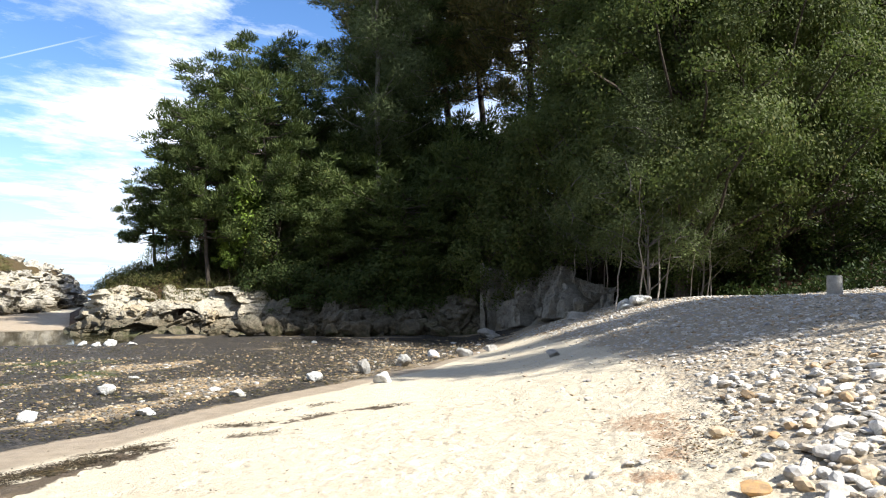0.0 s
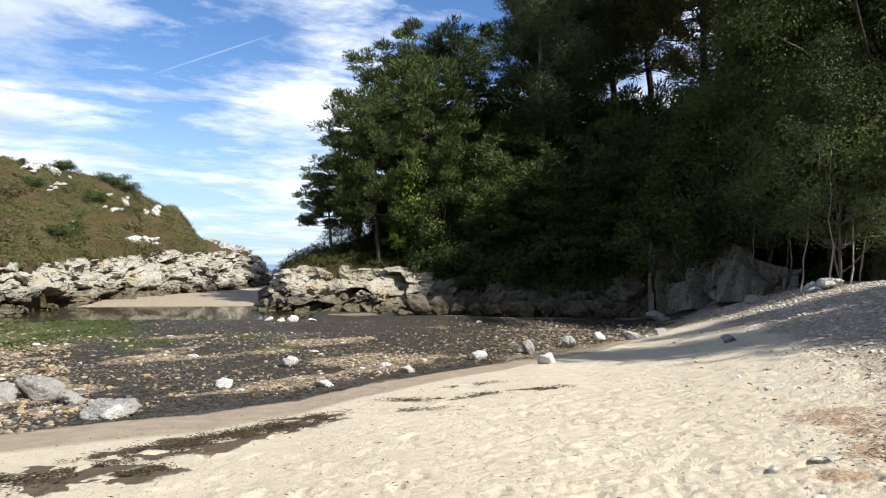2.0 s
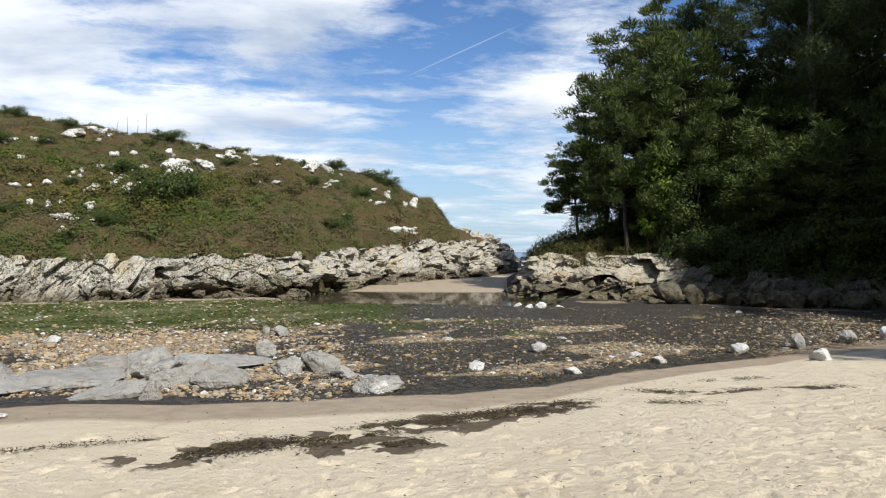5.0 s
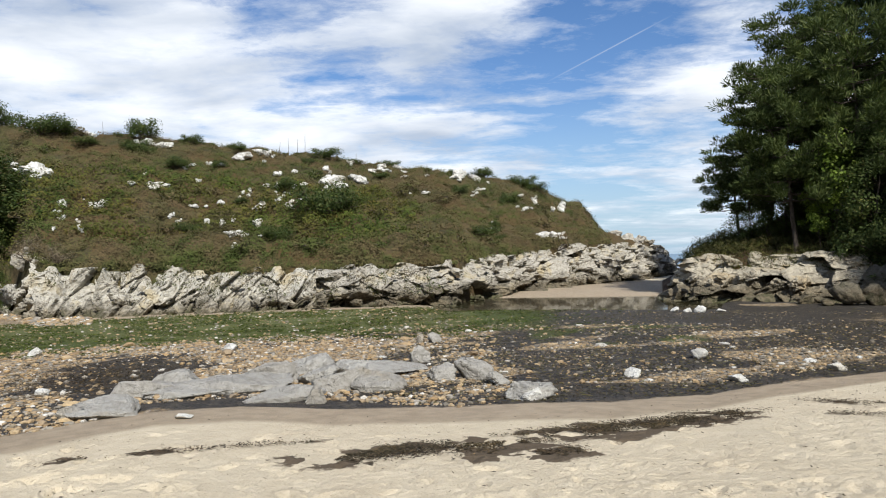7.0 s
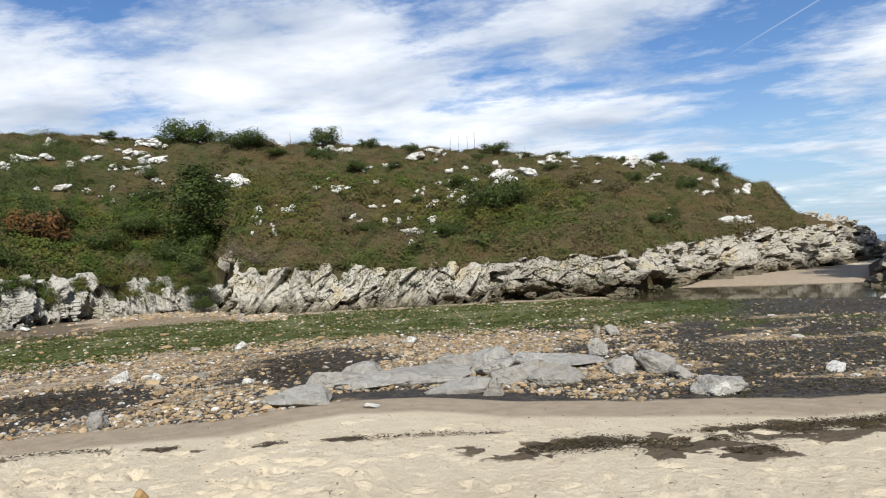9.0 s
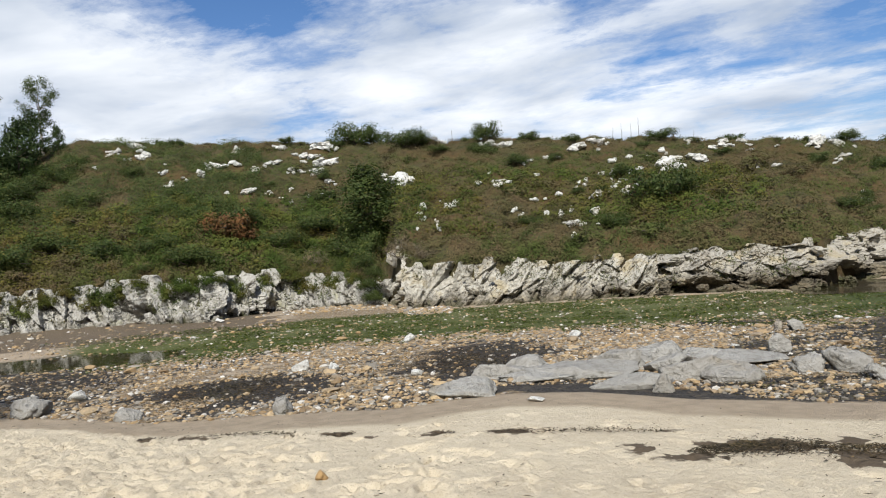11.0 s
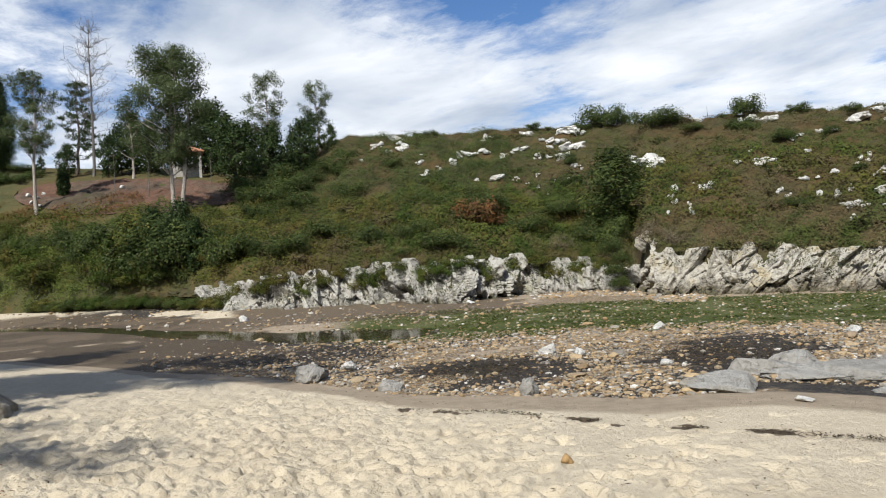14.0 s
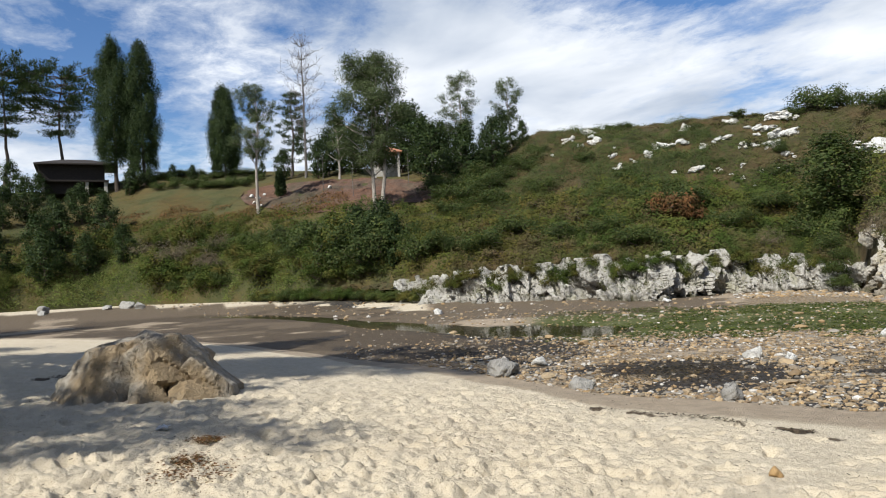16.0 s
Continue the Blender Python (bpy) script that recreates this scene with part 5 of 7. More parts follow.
OUT_B = [(60.0, 3.2, 0.49, 0.91), (58.4, 4.0, 1.34, 0.57), (58.4, 3.0, 0.85, 0.89), (59.8, 2.1, 1.08, 0.54), (60.5, 2.1, 0.81, 0.44), (60.0, 1.2, 0.72, 0.62), (58.1, 1.9, 0.36, 0.62), (58.9, 5.3, 0.45, 2.2), (59.5, 5.1, 0.45, 1.4), (57.7, 5.8, 0.54, 0.83), (56.7, 6.6, 0.63, 0.86), (56.7, 5.9, 0.63, 1.0), (57.0, 5.3, 0.36, 1.5), (56.8, 4.6, 0.9, 0.9), (55.9, 4.3, 1.08, 0.5), (55.1, 4.4, 0.63, 0.86), (54.5, 4.7, 0.54, 1.17), (54.9, 5.9, 0.72, 0.38), (55.5, 5.6, 0.36, 1.0), (56.0, 5.2, 0.63, 0.29), (55.4, 6.9, 0.63, 0.57), (57.8, 8.3, 1.08, 0.42), (57.1, 8.0, 0.54, 0.5), (59.3, 7.9, 1.61, 0.25)]
OUT_C = [(57.8, 7.7, 0.54, 0.42), (54.0, 6.7, 0.63, 0.36), (53.0, 7.0, 0.72, 1.0), (52.7, 6.0, 1.97, 0.59), (50.5, 6.2, 1.25, 0.64), (50.0, 5.9, 0.36, 1.0), (51.2, 7.6, 0.54, 0.83), (48.9, 7.0, 1.16, 0.54), (48.3, 7.0, 0.63, 0.71), (47.7, 7.3, 0.45, 1.4), (47.2, 7.1, 0.54, 0.67), (47.0, 6.8, 0.45, 0.6), (46.9, 6.4, 0.54, 0.25), (45.1, 6.5, 0.36, 0.5), (42.6, 6.3, 1.25, 0.57), (41.3, 6.3, 0.81, 1.0), (40.3, 5.8, 0.36, 0.5), (41.4, 5.1, 0.54, 0.5), (40.9, 5.3, 0.63, 0.29), (41.6, 4.8, 0.45, 0.4), (39.0, 4.4, 0.36, 0.5), (38.6, 4.5, 0.45, 0.8), (38.0, 3.8, 0.45, 0.4), (37.6, 4.7, 0.63, 0.25)]
OUT_D = [(36.8, 4.2, 0.63, 1.14), (37.4, 3.6, 0.54, 0.67), (36.9, 3.7, 0.45, 0.6), (34.7, 3.6, 0.9, 0.8), (35.2, 3.6, 0.45, 1.2), (40.0, 2.6, 0.45, 0.8), (40.0, 2.1, 0.63, 0.36), (35.1, 1.3, 1.97, 0.27), (46.5, 5.1, 0.36, 0.5), (45.1, 5.1, 0.99, 0.25), (69.9, 9.3, 0.63, 0.36), (92.8, 9.7, 1.25, 0.43), (94.3, 9.4, 0.72, 0.5), (94.7, 9.2, 0.63, 0.57), (92.5, 9.0, 1.16, 0.38), (93.5, 8.9, 0.63, 0.29), (91.0, 8.5, 0.31, 0.71), (95.7, 8.3, 0.36, 1.0), (91.1, 7.8, 0.72, 0.62), (90.7, 7.0, 0.76, 0.65), (89.6, 7.3, 0.63, 0.71), (88.6, 7.6, 0.85, 0.68), (87.2, 8.2, 1.52, 0.26), (85.6, 9.4, 1.08, 0.33)]
OUT_E = [(85.8, 8.4, 0.99, 0.25), (84.2, 8.0, 0.94, 0.52), (83.1, 8.4, 0.99, 0.25), (82.7, 9.5, 1.08, 0.25), (81.9, 7.8, 0.76, 0.76), (81.1, 7.7, 0.63, 0.57), (79.9, 7.5, 1.43, 0.25), (80.3, 8.8, 1.43, 0.25), (79.4, 9.4, 1.79, 0.3), (78.3, 9.2, 0.54, 0.67), (79.2, 8.2, 1.61, 0.25), (80.8, 8.4, 0.63, 0.29), (81.5, 9.0, 0.63, 0.25), (79.0, 6.8, 0.99, 0.25), (78.5, 6.5, 0.54, 0.42), (83.6, 6.2, 0.54, 1.0), (85.3, 6.2, 1.08, 0.29), (86.7, 6.2, 0.45, 0.6), (81.9, 6.3, 0.45, 0.8), (80.5, 5.7, 0.54, 0.5), (79.5, 5.8, 0.36, 0.5), (82.0, 5.3, 0.36, 1.0), (81.2, 4.8, 0.36, 0.75), (82.7, 5.7, 0.36, 0.5)]
OUTS = []
rs = np.random.RandomState(77)
for i, (a, e, w, tall) in enumerate(OUT_A + OUT_B + OUT_C + OUT_D + OUT_E):
    p, r = hill_at(a, e)
    w = radians(w) * r * 1.1
    OUTS.append((p.x, p.y, w))
    ob = tagged(new("outcrop"), "white limestone outcrop among brown heath", "rock", "white outcrops on the hill")
    ob.location = p
    lean = rs.uniform(-14, 10)
    high = w * tall
    for k in range(3 + int(min(w * max(1, tall), 2.6) * 2.2)):
        s = rs.uniform(0.12, 0.30) * max(w, 0.7 * high) * (1.1 if k == 0 else 1.0)
        off = rs.uniform(-0.42, 0.42) * w * (k > 0)
        rise = rs.uniform(-0.42, 0.42) * high * (k > 0)
        x, y = polar(a, r)
        x, y = float(x) - math.cos(radians(a)) * off, float(y) - math.sin(radians(a)) * off
        g, _ = hill_at(math.degrees(math.atan2(-x, y)), e + math.degrees(rise / r))
        q = new("rock", stone_mesh("rock", 320 + (i + k) % 16, 3, M_OUTCROP, 9, 0.3, False))
        q.parent = ob
        up = s * rs.uniform(0.7, 1.0) * min(1.2, 0.35 + 0.65 * tall)
        q.matrix_basis = pose(g.x - p.x, g.y - p.y, g.z - p.z + 0.1 * up + 0.14, rs.uniform(-20, 20), lean + rs.uniform(-15, 15), a + rs.uniform(-40, 40)) @ Matrix.Diagonal((s * 1.1, s * 0.8, up, 1))

# ---------------------------------------------------------------- trees and shrubs
def crook(p0, p1, rs, n=6, wob=0.08):
    t = np.linspace(0, 1, n)[:, None]
    p0, p1 = np.asarray(p0, float), np.asarray(p1, float)
    path = p0 + (p1 - p0) * t
    path[1:-1] += rs.normal(size=(n - 2, 3)) * wob * np.linalg.norm(p1 - p0) * 0.35
    return path


GROUPS = {"pine_tree": "pines of the wood", "broadleaf_tree": "leafy trees of the wood", "bush": "bushes on the hill", "shrub": "shrubs on the bank",
          "willow": "willows by the shingle", "eucalyptus_tree": "eucalyptus trees", "cypress_tree": "dark conifers on the meadow", "fern_clump": "rusty ferns", "sapling": "lime-green saplings"}


def build_tree(name, label, trunk_path, trunk_r, clumps, per, leaf, leaf_mat, bark_mat, seed, aspect=0.42, rise=0.0, droop=0.0, limb_r=0.25, twigs=0, power=0.45, crown_name="crown", category="tree"):
    """clumps: rows of x, y, z, radius, flatness. The thing stands at the origin."""
    rs = np.random.RandomState(seed)
    root = tagged(new(name), label, category, GROUPS.get(name, ""))
    trunk_path = np.asarray(trunk_path, float)
    tr = trunk_r * np.linspace(1.0, 0.22, len(trunk_path))
    tr[0] *= 1.35
    np_part("trunk", *tube(trunk_path, tr, 9), bark_mat, root)
    limbs, cs, sz, fc = [], [], [], []
    mid = np.mean([c[:3] for c in clumps], axis=0)
    for cx, cy, cz, cr, fl in clumps:
        target = np.array([cx, cy, cz - 0.3 * cr * fl])
        zt = np.clip(cz - 0.55 * np.hypot(cx, cy) - 0.3 * cr, trunk_path[0, 2] + 0.12 * (trunk_path[-1, 2] - trunk_path[0, 2]), trunk_path[-1, 2])
        i = int(np.argmin(np.abs(trunk_path[:, 2] - zt)))
        if limb_r > 0 and np.linalg.norm(target - trunk_path[i]) > 0.2:
            w = max(tr[i] * limb_r * 1.6, 0.015)
            limbs.append(tube(crook(trunk_path[i], target, rs, 5), w * np.linspace(1, 0.3, 5), 5))
        for k in range(twigs):
            limbs.append(tube(crook(target, target + ball(1, rs)[0] * cr * np.array([1, 1, fl]), rs, 3), 0.012 + 0.02 * np.linspace(1, 0.2, 3), 3))
        n = max(6, int(per * cr * cr * (0.55 + 0.45 * fl)))
        o = ball(n, rs, power)
        cs.append(np.array([cx, cy, cz]) + o * cr * np.array([1, 1, fl]) * (0.75 + 0.5 * rs.rand(n))[:, None])
        w = np.array([cx, cy, cz]) - mid
        fc.append(o * 1.0 + 0.35 * w / (np.linalg.norm(w) + 1e-6) + np.array([0, 0, 0.35]))
        sz.append(np.full(n, leaf))
    if limbs:
        np_part("branchwork", *join(limbs), bark_mat, root)
    np_part(crown_name, *leaves(np.concatenate(cs), np.concatenate(sz), rs, aspect, rise, droop, np.concatenate(fc)), leaf_mat, root)
    return root


def oval_clumps(rs, H, R, n, start, size=0.34, flat=0.85, pear=0.5, wild=0.25):
    out = []
    for i in range(n):
        f = (i + rs.rand()) / n
        z = H * (start + (1 - start) * f)
        env = R * math.sqrt(1 - 0.92 * (2 * f - 1) ** 2) if pear == 0 else R * max(0.12, math.sin(math.pi * min(1, (0.10 + 0.88 * f) ** pear))) if pear != 1 else R * math.sin(math.pi * (0.1 + 0.85 * f))
        th = i * 2.4 + rs.uniform(-0.6, 0.6)
        d = env * math.sqrt(rs.rand()) * 0.9 * rs.uniform(1 - wild, 1 + wild * 0.6)
        out.append((d * math.cos(th), d * math.sin(th), z, R * size * rs.uniform(0.95 - wild, 1.0 + wild), flat))
    return out


def stem(H, rs, lean=0.06, n=9, z0=-0.4):
    z = np.linspace(z0, H, n)
    w = np.cumsum(rs.normal(size=(n, 2)) * H * lean / n * 1.4, axis=0)
    w -= w[0]
    return np.stack([w[:, 0], w[:, 1], z], 1)


R_ = np.random.RandomState
PINE_LABEL = "tall dark green pine with layered needle clumps"


def needle_tufts(c, way, size, rs, aspect=0.17):
    """Narrow blades that point outwards and up from their twig."""
    n = len(c)
    a = way / (np.linalg.norm(way, axis=1)[:, None] + 1e-9) + rs.normal(size=(n, 3)) * 0.38
    a /= np.linalg.norm(a, axis=1)[:, None]
    b = np.cross(a, rs.normal(size=(n, 3)))
    b /= np.linalg.norm(b, axis=1)[:, None] + 1e-9
    s = (size * (0.6 + 0.8 * rs.rand(n)))[:, None]
    v = np.stack([c - a * s * 0.4, c + b * s * aspect * 0.5, c + a * s * 0.6, c - b * s * aspect * 0.5], 1)
    return v.reshape(-1, 3), np.arange(4 * n).reshape(-1, 4)


def make_pine(seed, H, R, whorls, start, label=PINE_LABEL, leaf=0.30, per=120, cone=0.7, needles=None, arms=6, tuft=0.66, sparse=0.0):
    """Limbs in whorls; each carries separate cushions of needles towards its upturned tip."""
    rs = R_(seed)
    root = tagged(new("pine_tree"), label, "tree", GROUPS["pine_tree"])
    bole = stem(H * 0.97, rs, 0.07, 14)
    tr = (0.014 * H + 0.05) * np.linspace(1.0, 0.16, len(bole))
    np_part("trunk", *tube(bole, tr, 9), M_BARK, root)
    limbs, cs, fc = [], [], []
    for i in range(whorls):
        f = start + (1 - start) * (i + 0.5 * rs.rand()) / whorls
        t = (f - start) / (1 - start)
        env = R * ((1 - cone) * math.sin(math.pi * min(1, 0.25 + 0.75 * (1 - t) ** 0.7)) + cone * (1 - t) ** 0.8) + (0.12 + 0.25 * (1 - cone)) * R
        at = np.array([np.interp(f * H, bole[:, 2], bole[:, k]) for k in range(3)])
        for k in range(arms):
            if rs.rand() < sparse * (1 - t):
                continue
            th = k * 6.283 / arms + i * 1.1 + rs.uniform(-0.35, 0.35)
            ln = env * rs.uniform(0.55, 1.12)
            d = np.array([math.cos(th), math.sin(th), 0.0])
            g = np.linspace(0, 1, 7)[:, None]
            arm = at + d * ln * g + np.array([0, 0, 1.0]) * ln * (0.10 * g + 0.22 * g ** 3 - 0.22 * (1 - t) * g) + rs.normal(size=(7, 3)) * 0.05 * ln * g
            limbs.append(tube(arm, (0.016 + 0.012 * ln) * np.linspace(1, 0.3, 7), 4))
            for q in range(max(2, int(ln / (tuft * 0.95)))):
                u = 0.35 + 0.65 * rs.rand() ** 0.7 if q else 1.0
                c = np.array([np.interp(u, g[:, 0], arm[:, m]) for m in range(3)])
                c = c + rs.normal(size=3) * np.array([0.3, 0.3, 0.14]) * tuft * 1.3 + np.array([0, 0, 0.12])
                cr = tuft * rs.uniform(0.6, 1.25)
                n = max(10, int(per * (cr / tuft) ** 2))
                o = ball(n, rs, 0.4)
                cs.append(c + o * cr * np.array([1, 1, 0.5])), fc.append(o * np.array([1, 1, 0.7]) + np.array([0, 0, 0.55]) + 0.3 * d)
    top = bole[-1] + ball(120, rs, 0.6) * np.array([0.5, 0.5, 1.0]) * tuft * 1.3
    cs.append(top), fc.append(top - bole[-1] + 1e-3)
    np_part("branchwork", *join(limbs), M_BARK, root)
    np_part("crown", *needle_tufts(np.concatenate(cs), np.concatenate(fc), leaf * 1.15, rs), needles or M_PINE, root)
    return root


def put(root, p, turn=0.0, scale=1.0, sz=None):
    root.matrix_basis = Matrix.Translation(p) @ pose(0, 0, 0, 0, 0, turn) @ Matrix.Diagonal((scale, scale, sz or scale, 1))
    return root


def again(root, p, turn=0.0, scale=1.0, sz=None):
    old = root.matrix_basis.copy()
    root.matrix_basis = Matrix.Identity(4)
    ob = copy_thing(root, Matrix.Translation(p) @ pose(0, 0, 0, 0, 0, turn) @ Matrix.Diagonal((scale, scale, sz or scale, 1)))
    root.matrix_basis = old
    return ob


# the wood on the headland -----------------------------------------------------
pine_a = put(make_pine(1, 10.0, 3.7, 10, 0.28, cone=0.75, arms=6), head_at(19.7, 47.5), 30)
pine_b = put(make_pine(2, 15.0, 4.4, 15, 0.18, cone=0.7, arms=6), head_at(16.9, 51), 0, 1.0, 0.90)
again(pine_b, head_at(14.2, 53), 130, 1.0, 0.99)
again(pine_a, head_at(18.0, 44.5), 200, 0.8, 0.95)
again(pine_b, head_at(11.4, 52), 220, 0.9, 0.98)
again(pine_b, head_at(4.8, 49), 20, 0.72, 1.22)
again(pine_b, head_at(3.0, 50.5), 290, 1.1, 1.3)
again(pine_a, head_at(14.8, 45.5), 75, 1.0, 1.2)
again(pine_a, head_at(21.6, 49.5), 300, 0.62, 0.55)
pine_c = put(make_pine(3, 24.0, 6.6, 19, 0.40, label="very tall pine with bare lower trunk and dark crown", leaf=0.38, per=60, cone=0.10, needles=M_DRYPINE, arms=8, tuft=0.85, sparse=0.35), head_at(3.6, 60), 0, 1.0, 1.05)
for a, r, t, z in [(0.0, 62, 75, 1.2), (-2.6, 60, 110, 1.2), (-6.8, 50, 200, 1.05), (-11.5, 46, 300, 1.02), (3.4, 58, 160, 1.1), (-16.0, 48, 20, 1.05)]:
    again(pine_c, head_at(a, r), t, 1.0, z)
pine_low = put(make_pine(4, 7.5, 3.6, 12, 0.10, label="low dark pine in the shade of tall ones", leaf=0.36, per=52, cone=0.3, tuft=0.6), head_at(8.4, 49), 75)
for a, r, t, z in [(4.6, 50, 45, 0.95), (1.2, 52, 160, 1.0), (-3.4, 51, 20, 1.2), (11.2, 48, 250, 0.9), (6.4, 56, 30, 1.15), (2.6, 58, 130, 1.15), (-1.0, 58, 220, 1.2), (10.0, 57, 330, 1.1)]:
    again(pine_low, head_at(a, r), t, 1.15, z)

rs = R_(31)
euca_big = build_tree("eucalyptus_tree", "tall grey-green eucalyptus with drooping leaf sprays", stem(23, rs, 0.05), 0.30, oval_clumps(rs, 24.0, 4.8, 62, 0.36, 0.30, 0.8, 0.7, 0.4), 520, 0.24, M_EUCA, M_GREYBARK, 31, 0.2, 0.0, 0.6, 0.1, 2)
put(euca_big, head_at(5.1, 46.5), 0, 0.9, 0.98)
again(euca_big, head_at(13.0, 45.5), 140, 0.4, 0.36)

rs = R_(32)
broad = build_tree("broadleaf_tree", "large leafy green tree overhanging the beach", stem(15, rs, 0.12), 0.28, oval_clumps(rs, 17.0, 6.2, 84, 0.16, 0.27, 0.6, 0.62, 0.4), 520, 0.15, M_BROAD, M_BARK, 32, 0.5, 0.0, 0.25, 0.3, 2)
put(broad, land_at(-18.2, 34.0), 0, 1.0, 1.2)
for a, r, t, s, sz in [(-15.5, 38.0, 80, 0.95, 1.15), (-24.5, 36.5, 20, 0.95, 1.25), (-26.5, 40, 160, 1.0, 1.3), (-31.5, 43, 250, 0.95, 1.2), (-12.5, 40.5, 100, 1.0, 1.05), (-21.8, 37.0, 300, 0.9, 1.15)]:
    again(broad, head_at(a, r), t, s, sz)
# trees past the beach that shade the shingle and the sand
SHADERS = [(23.2, 10.4, 10, 0.9, 1.28), (28.5, 5.4, 75, 0.95, 1.25), (24.5, 16.0, 140, 0.85, 1.15), (31, 10.5, 200, 1.0, 1.2), (36, 0, 280, 1.0, 1.2), (37, -8, 20, 1.0, 1.1), (25, -22, 100, 1.0, 1.1), (17, -26, 250, 1.0, 1.1), (9, -17, 330, 0.8, 1.0), (0.3, -17.7, 120, 0.85, 1.15), (-6.5, -22.5, 60, 0.9, 1.15), (8, -24, 30, 0.9, 1.2), (-3, -33, 160, 1.0, 1.15), (-8, -42, 200, 1.0, 1.2), (-20, -46, 260, 1.1, 1.2)]
rs = R_(38)
outer = build_tree("broadleaf_tree", "tall leafy tree behind the beach", stem(15, rs, 0.12), 0.28, oval_clumps(rs, 17.0, 6.2, 60, 0.16, 0.33, 0.8, 0.62), 45, 0.55, M_BROAD, M_BARK, 38, 0.5, 0.0, 0.25, 0.3, 0)
put(outer, head_at(-70, 34))
for a, r, t, s, sz in [(-36.5, 49, 20, 1.0, 1.2), (-23.0, 50, 300, 1.1, 1.4), (-30, 53, 190, 1.1, 1.4), (-16, 53, 10, 1.2, 1.4)]:
    again(outer, head_at(a, r), t, s, sz)
for x, y, t, s, sz in SHADERS:
    a, r = math.degrees(math.atan2(-x, y)), math.hypot(x, y)
    p = head_at(a, r) if r > float(head_r(a)) else Vector((x, y, float(land(x, y))))
    again(outer, p, t, s, sz)

put(make_pine(8, 20.5, 3.2, 7, 0.80, label="tall pine with a small high crown behind the beach", leaf=0.5, per=40, cone=0.0, tuft=0.7), Vector((0.4, -16.6, float(land(0.4, -16.6)))))
put(make_pine(10, 12.5, 2.2, 8, 0.62, label="slim pine behind the beach", leaf=0.4, per=40, cone=0.0, tuft=0.6), Vector((3.9, -13.0, float(land(3.9, -13.0)))))
for a, r, t, s, sz in [(9.0, 43.5, 40, 0.75, 0.6), (3.2, 43.0, 170, 1.0, 0.75), (-2.8, 43.0, 280, 1.0, 1.1), (6.6, 45, 100, 0.9, 0.8)]:
    again(pine_low, head_at(a, r), t, s, sz)

rs = R_(33)
green_tree = build_tree("broadleaf_tree", "dense fresh green tree at the foot of the wood", stem(7.5, rs, 0.1), 0.12, oval_clumps(rs, 8.6, 3.2, 54, 0.08, 0.30, 0.85, 0.75), 400, 0.155, M_BROAD, M_BARK, 33, 0.5, 0.0, 0.2, 0.3, 1)
put(green_tree, head_at(-4.0, 41.0), 0, 1.0)
again(green_tree, head_at(-8.8, 40.0), 250, 1.15, 1.25)
again(green_tree, head_at(-6.0, 41.0), 120, 1.15, 1.2)
# like green_tree, but its leaf colour is lowered to imitate shade below the pines
rs = R_(36)
under_tree = build_tree("broadleaf_tree", "green tree with leaves darkened for pine shade", stem(7.5, rs, 0.1), 0.12, oval_clumps(rs, 8.6, 3.2, 54, 0.08, 0.30, 0.85, 0.75), 260, 0.18, M_BUSH, M_BARK, 36, 0.5, 0.0, 0.2, 0.3, 1)
put(under_tree, head_at(17.4, 50), 0, 0.7, 0.6)
for a, r, t, s, sz in [(-8.0, 42.0, 60, 1.05, 1.0), (13.0, 44, 120, 0.85, 0.75), (9.8, 44.5, 200, 0.9, 0.8), (6.0, 46, 280, 0.9, 0.7), (2.4, 45, 30, 0.85, 0.7), (-0.8, 44, 90, 0.85, 0.75), (15.6, 46, 10, 0.8, 0.8), (18.6, 47.5, 300, 0.6, 0.5), (-18.5, 34.5, 200, 0.75, 0.7), (-28.5, 38, 30, 0.9, 0.75), (-23.0, 36.5, 110, 0.9, 0.7), (-33.5, 40, 310, 0.9, 0.75), (20.8, 47, 70, 0.5, 0.45)]:
    again(green_tree if -10 < a < -2 else under_tree, head_at(a, r), t, s, sz)

# willow clump with pale bare stems
rs = R_(34)
wil = oval_clumps(rs, 9.8, 3.2, 64, 0.2, 0.30, 0.85, 0.7)
willow = build_tree("willow", "grey-green willow clump on several thin pale stems", stem(7.0, rs, 0.1), 0.07, wil, 700, 0.13, M_WILLOW, M_GREYBARK, 34, 0.26, 0.0, 0.3, 0.35, 2)
for k in range(5):
    th = k * 1.26
    foot = np.array([1.1 * math.cos(th) + rs.uniform(-0.4, 0.4), 0.8 * math.sin(th), -0.3])
    top = foot + np.array([rs.uniform(-0.7, 0.7), rs.uniform(-0.6, 0.6), rs.uniform(4.0, 6.0)])
    np_part("stem", *tube(crook(foot, top, rs, 7, 0.03), 0.04 * np.linspace(1, 0.35, 7), 6), M_PALEBARK, willow)
put(willow, land_at(-15.6, 32.3), 20, 1.0)
again(willow, head_at(-11.2, 38.6), 150, 1.1, 1.15)
again(willow, land_at(-19.4, 33.4), 70, 0.7, 0.8)
rs = R_(35)
bright_tree = build_tree("sapling", "bright lime-green sapling in sunlight", stem(4.4, rs, 0.1), 0.05, oval_clumps(rs, 5.4, 1.7, 24, 0.38, 0.36, 0.8, 0.8, 0.45), 300, 0.2, M_BRIGHT, M_BARK, 35, 0.6, 0.0, 0.1, 0.3, 1)
put(bright_tree, head_at(15.3, 44.2), 0, 1.05, 1.15)
again(bright_tree, head_at(16.4, 44.4), 90, 0.6)


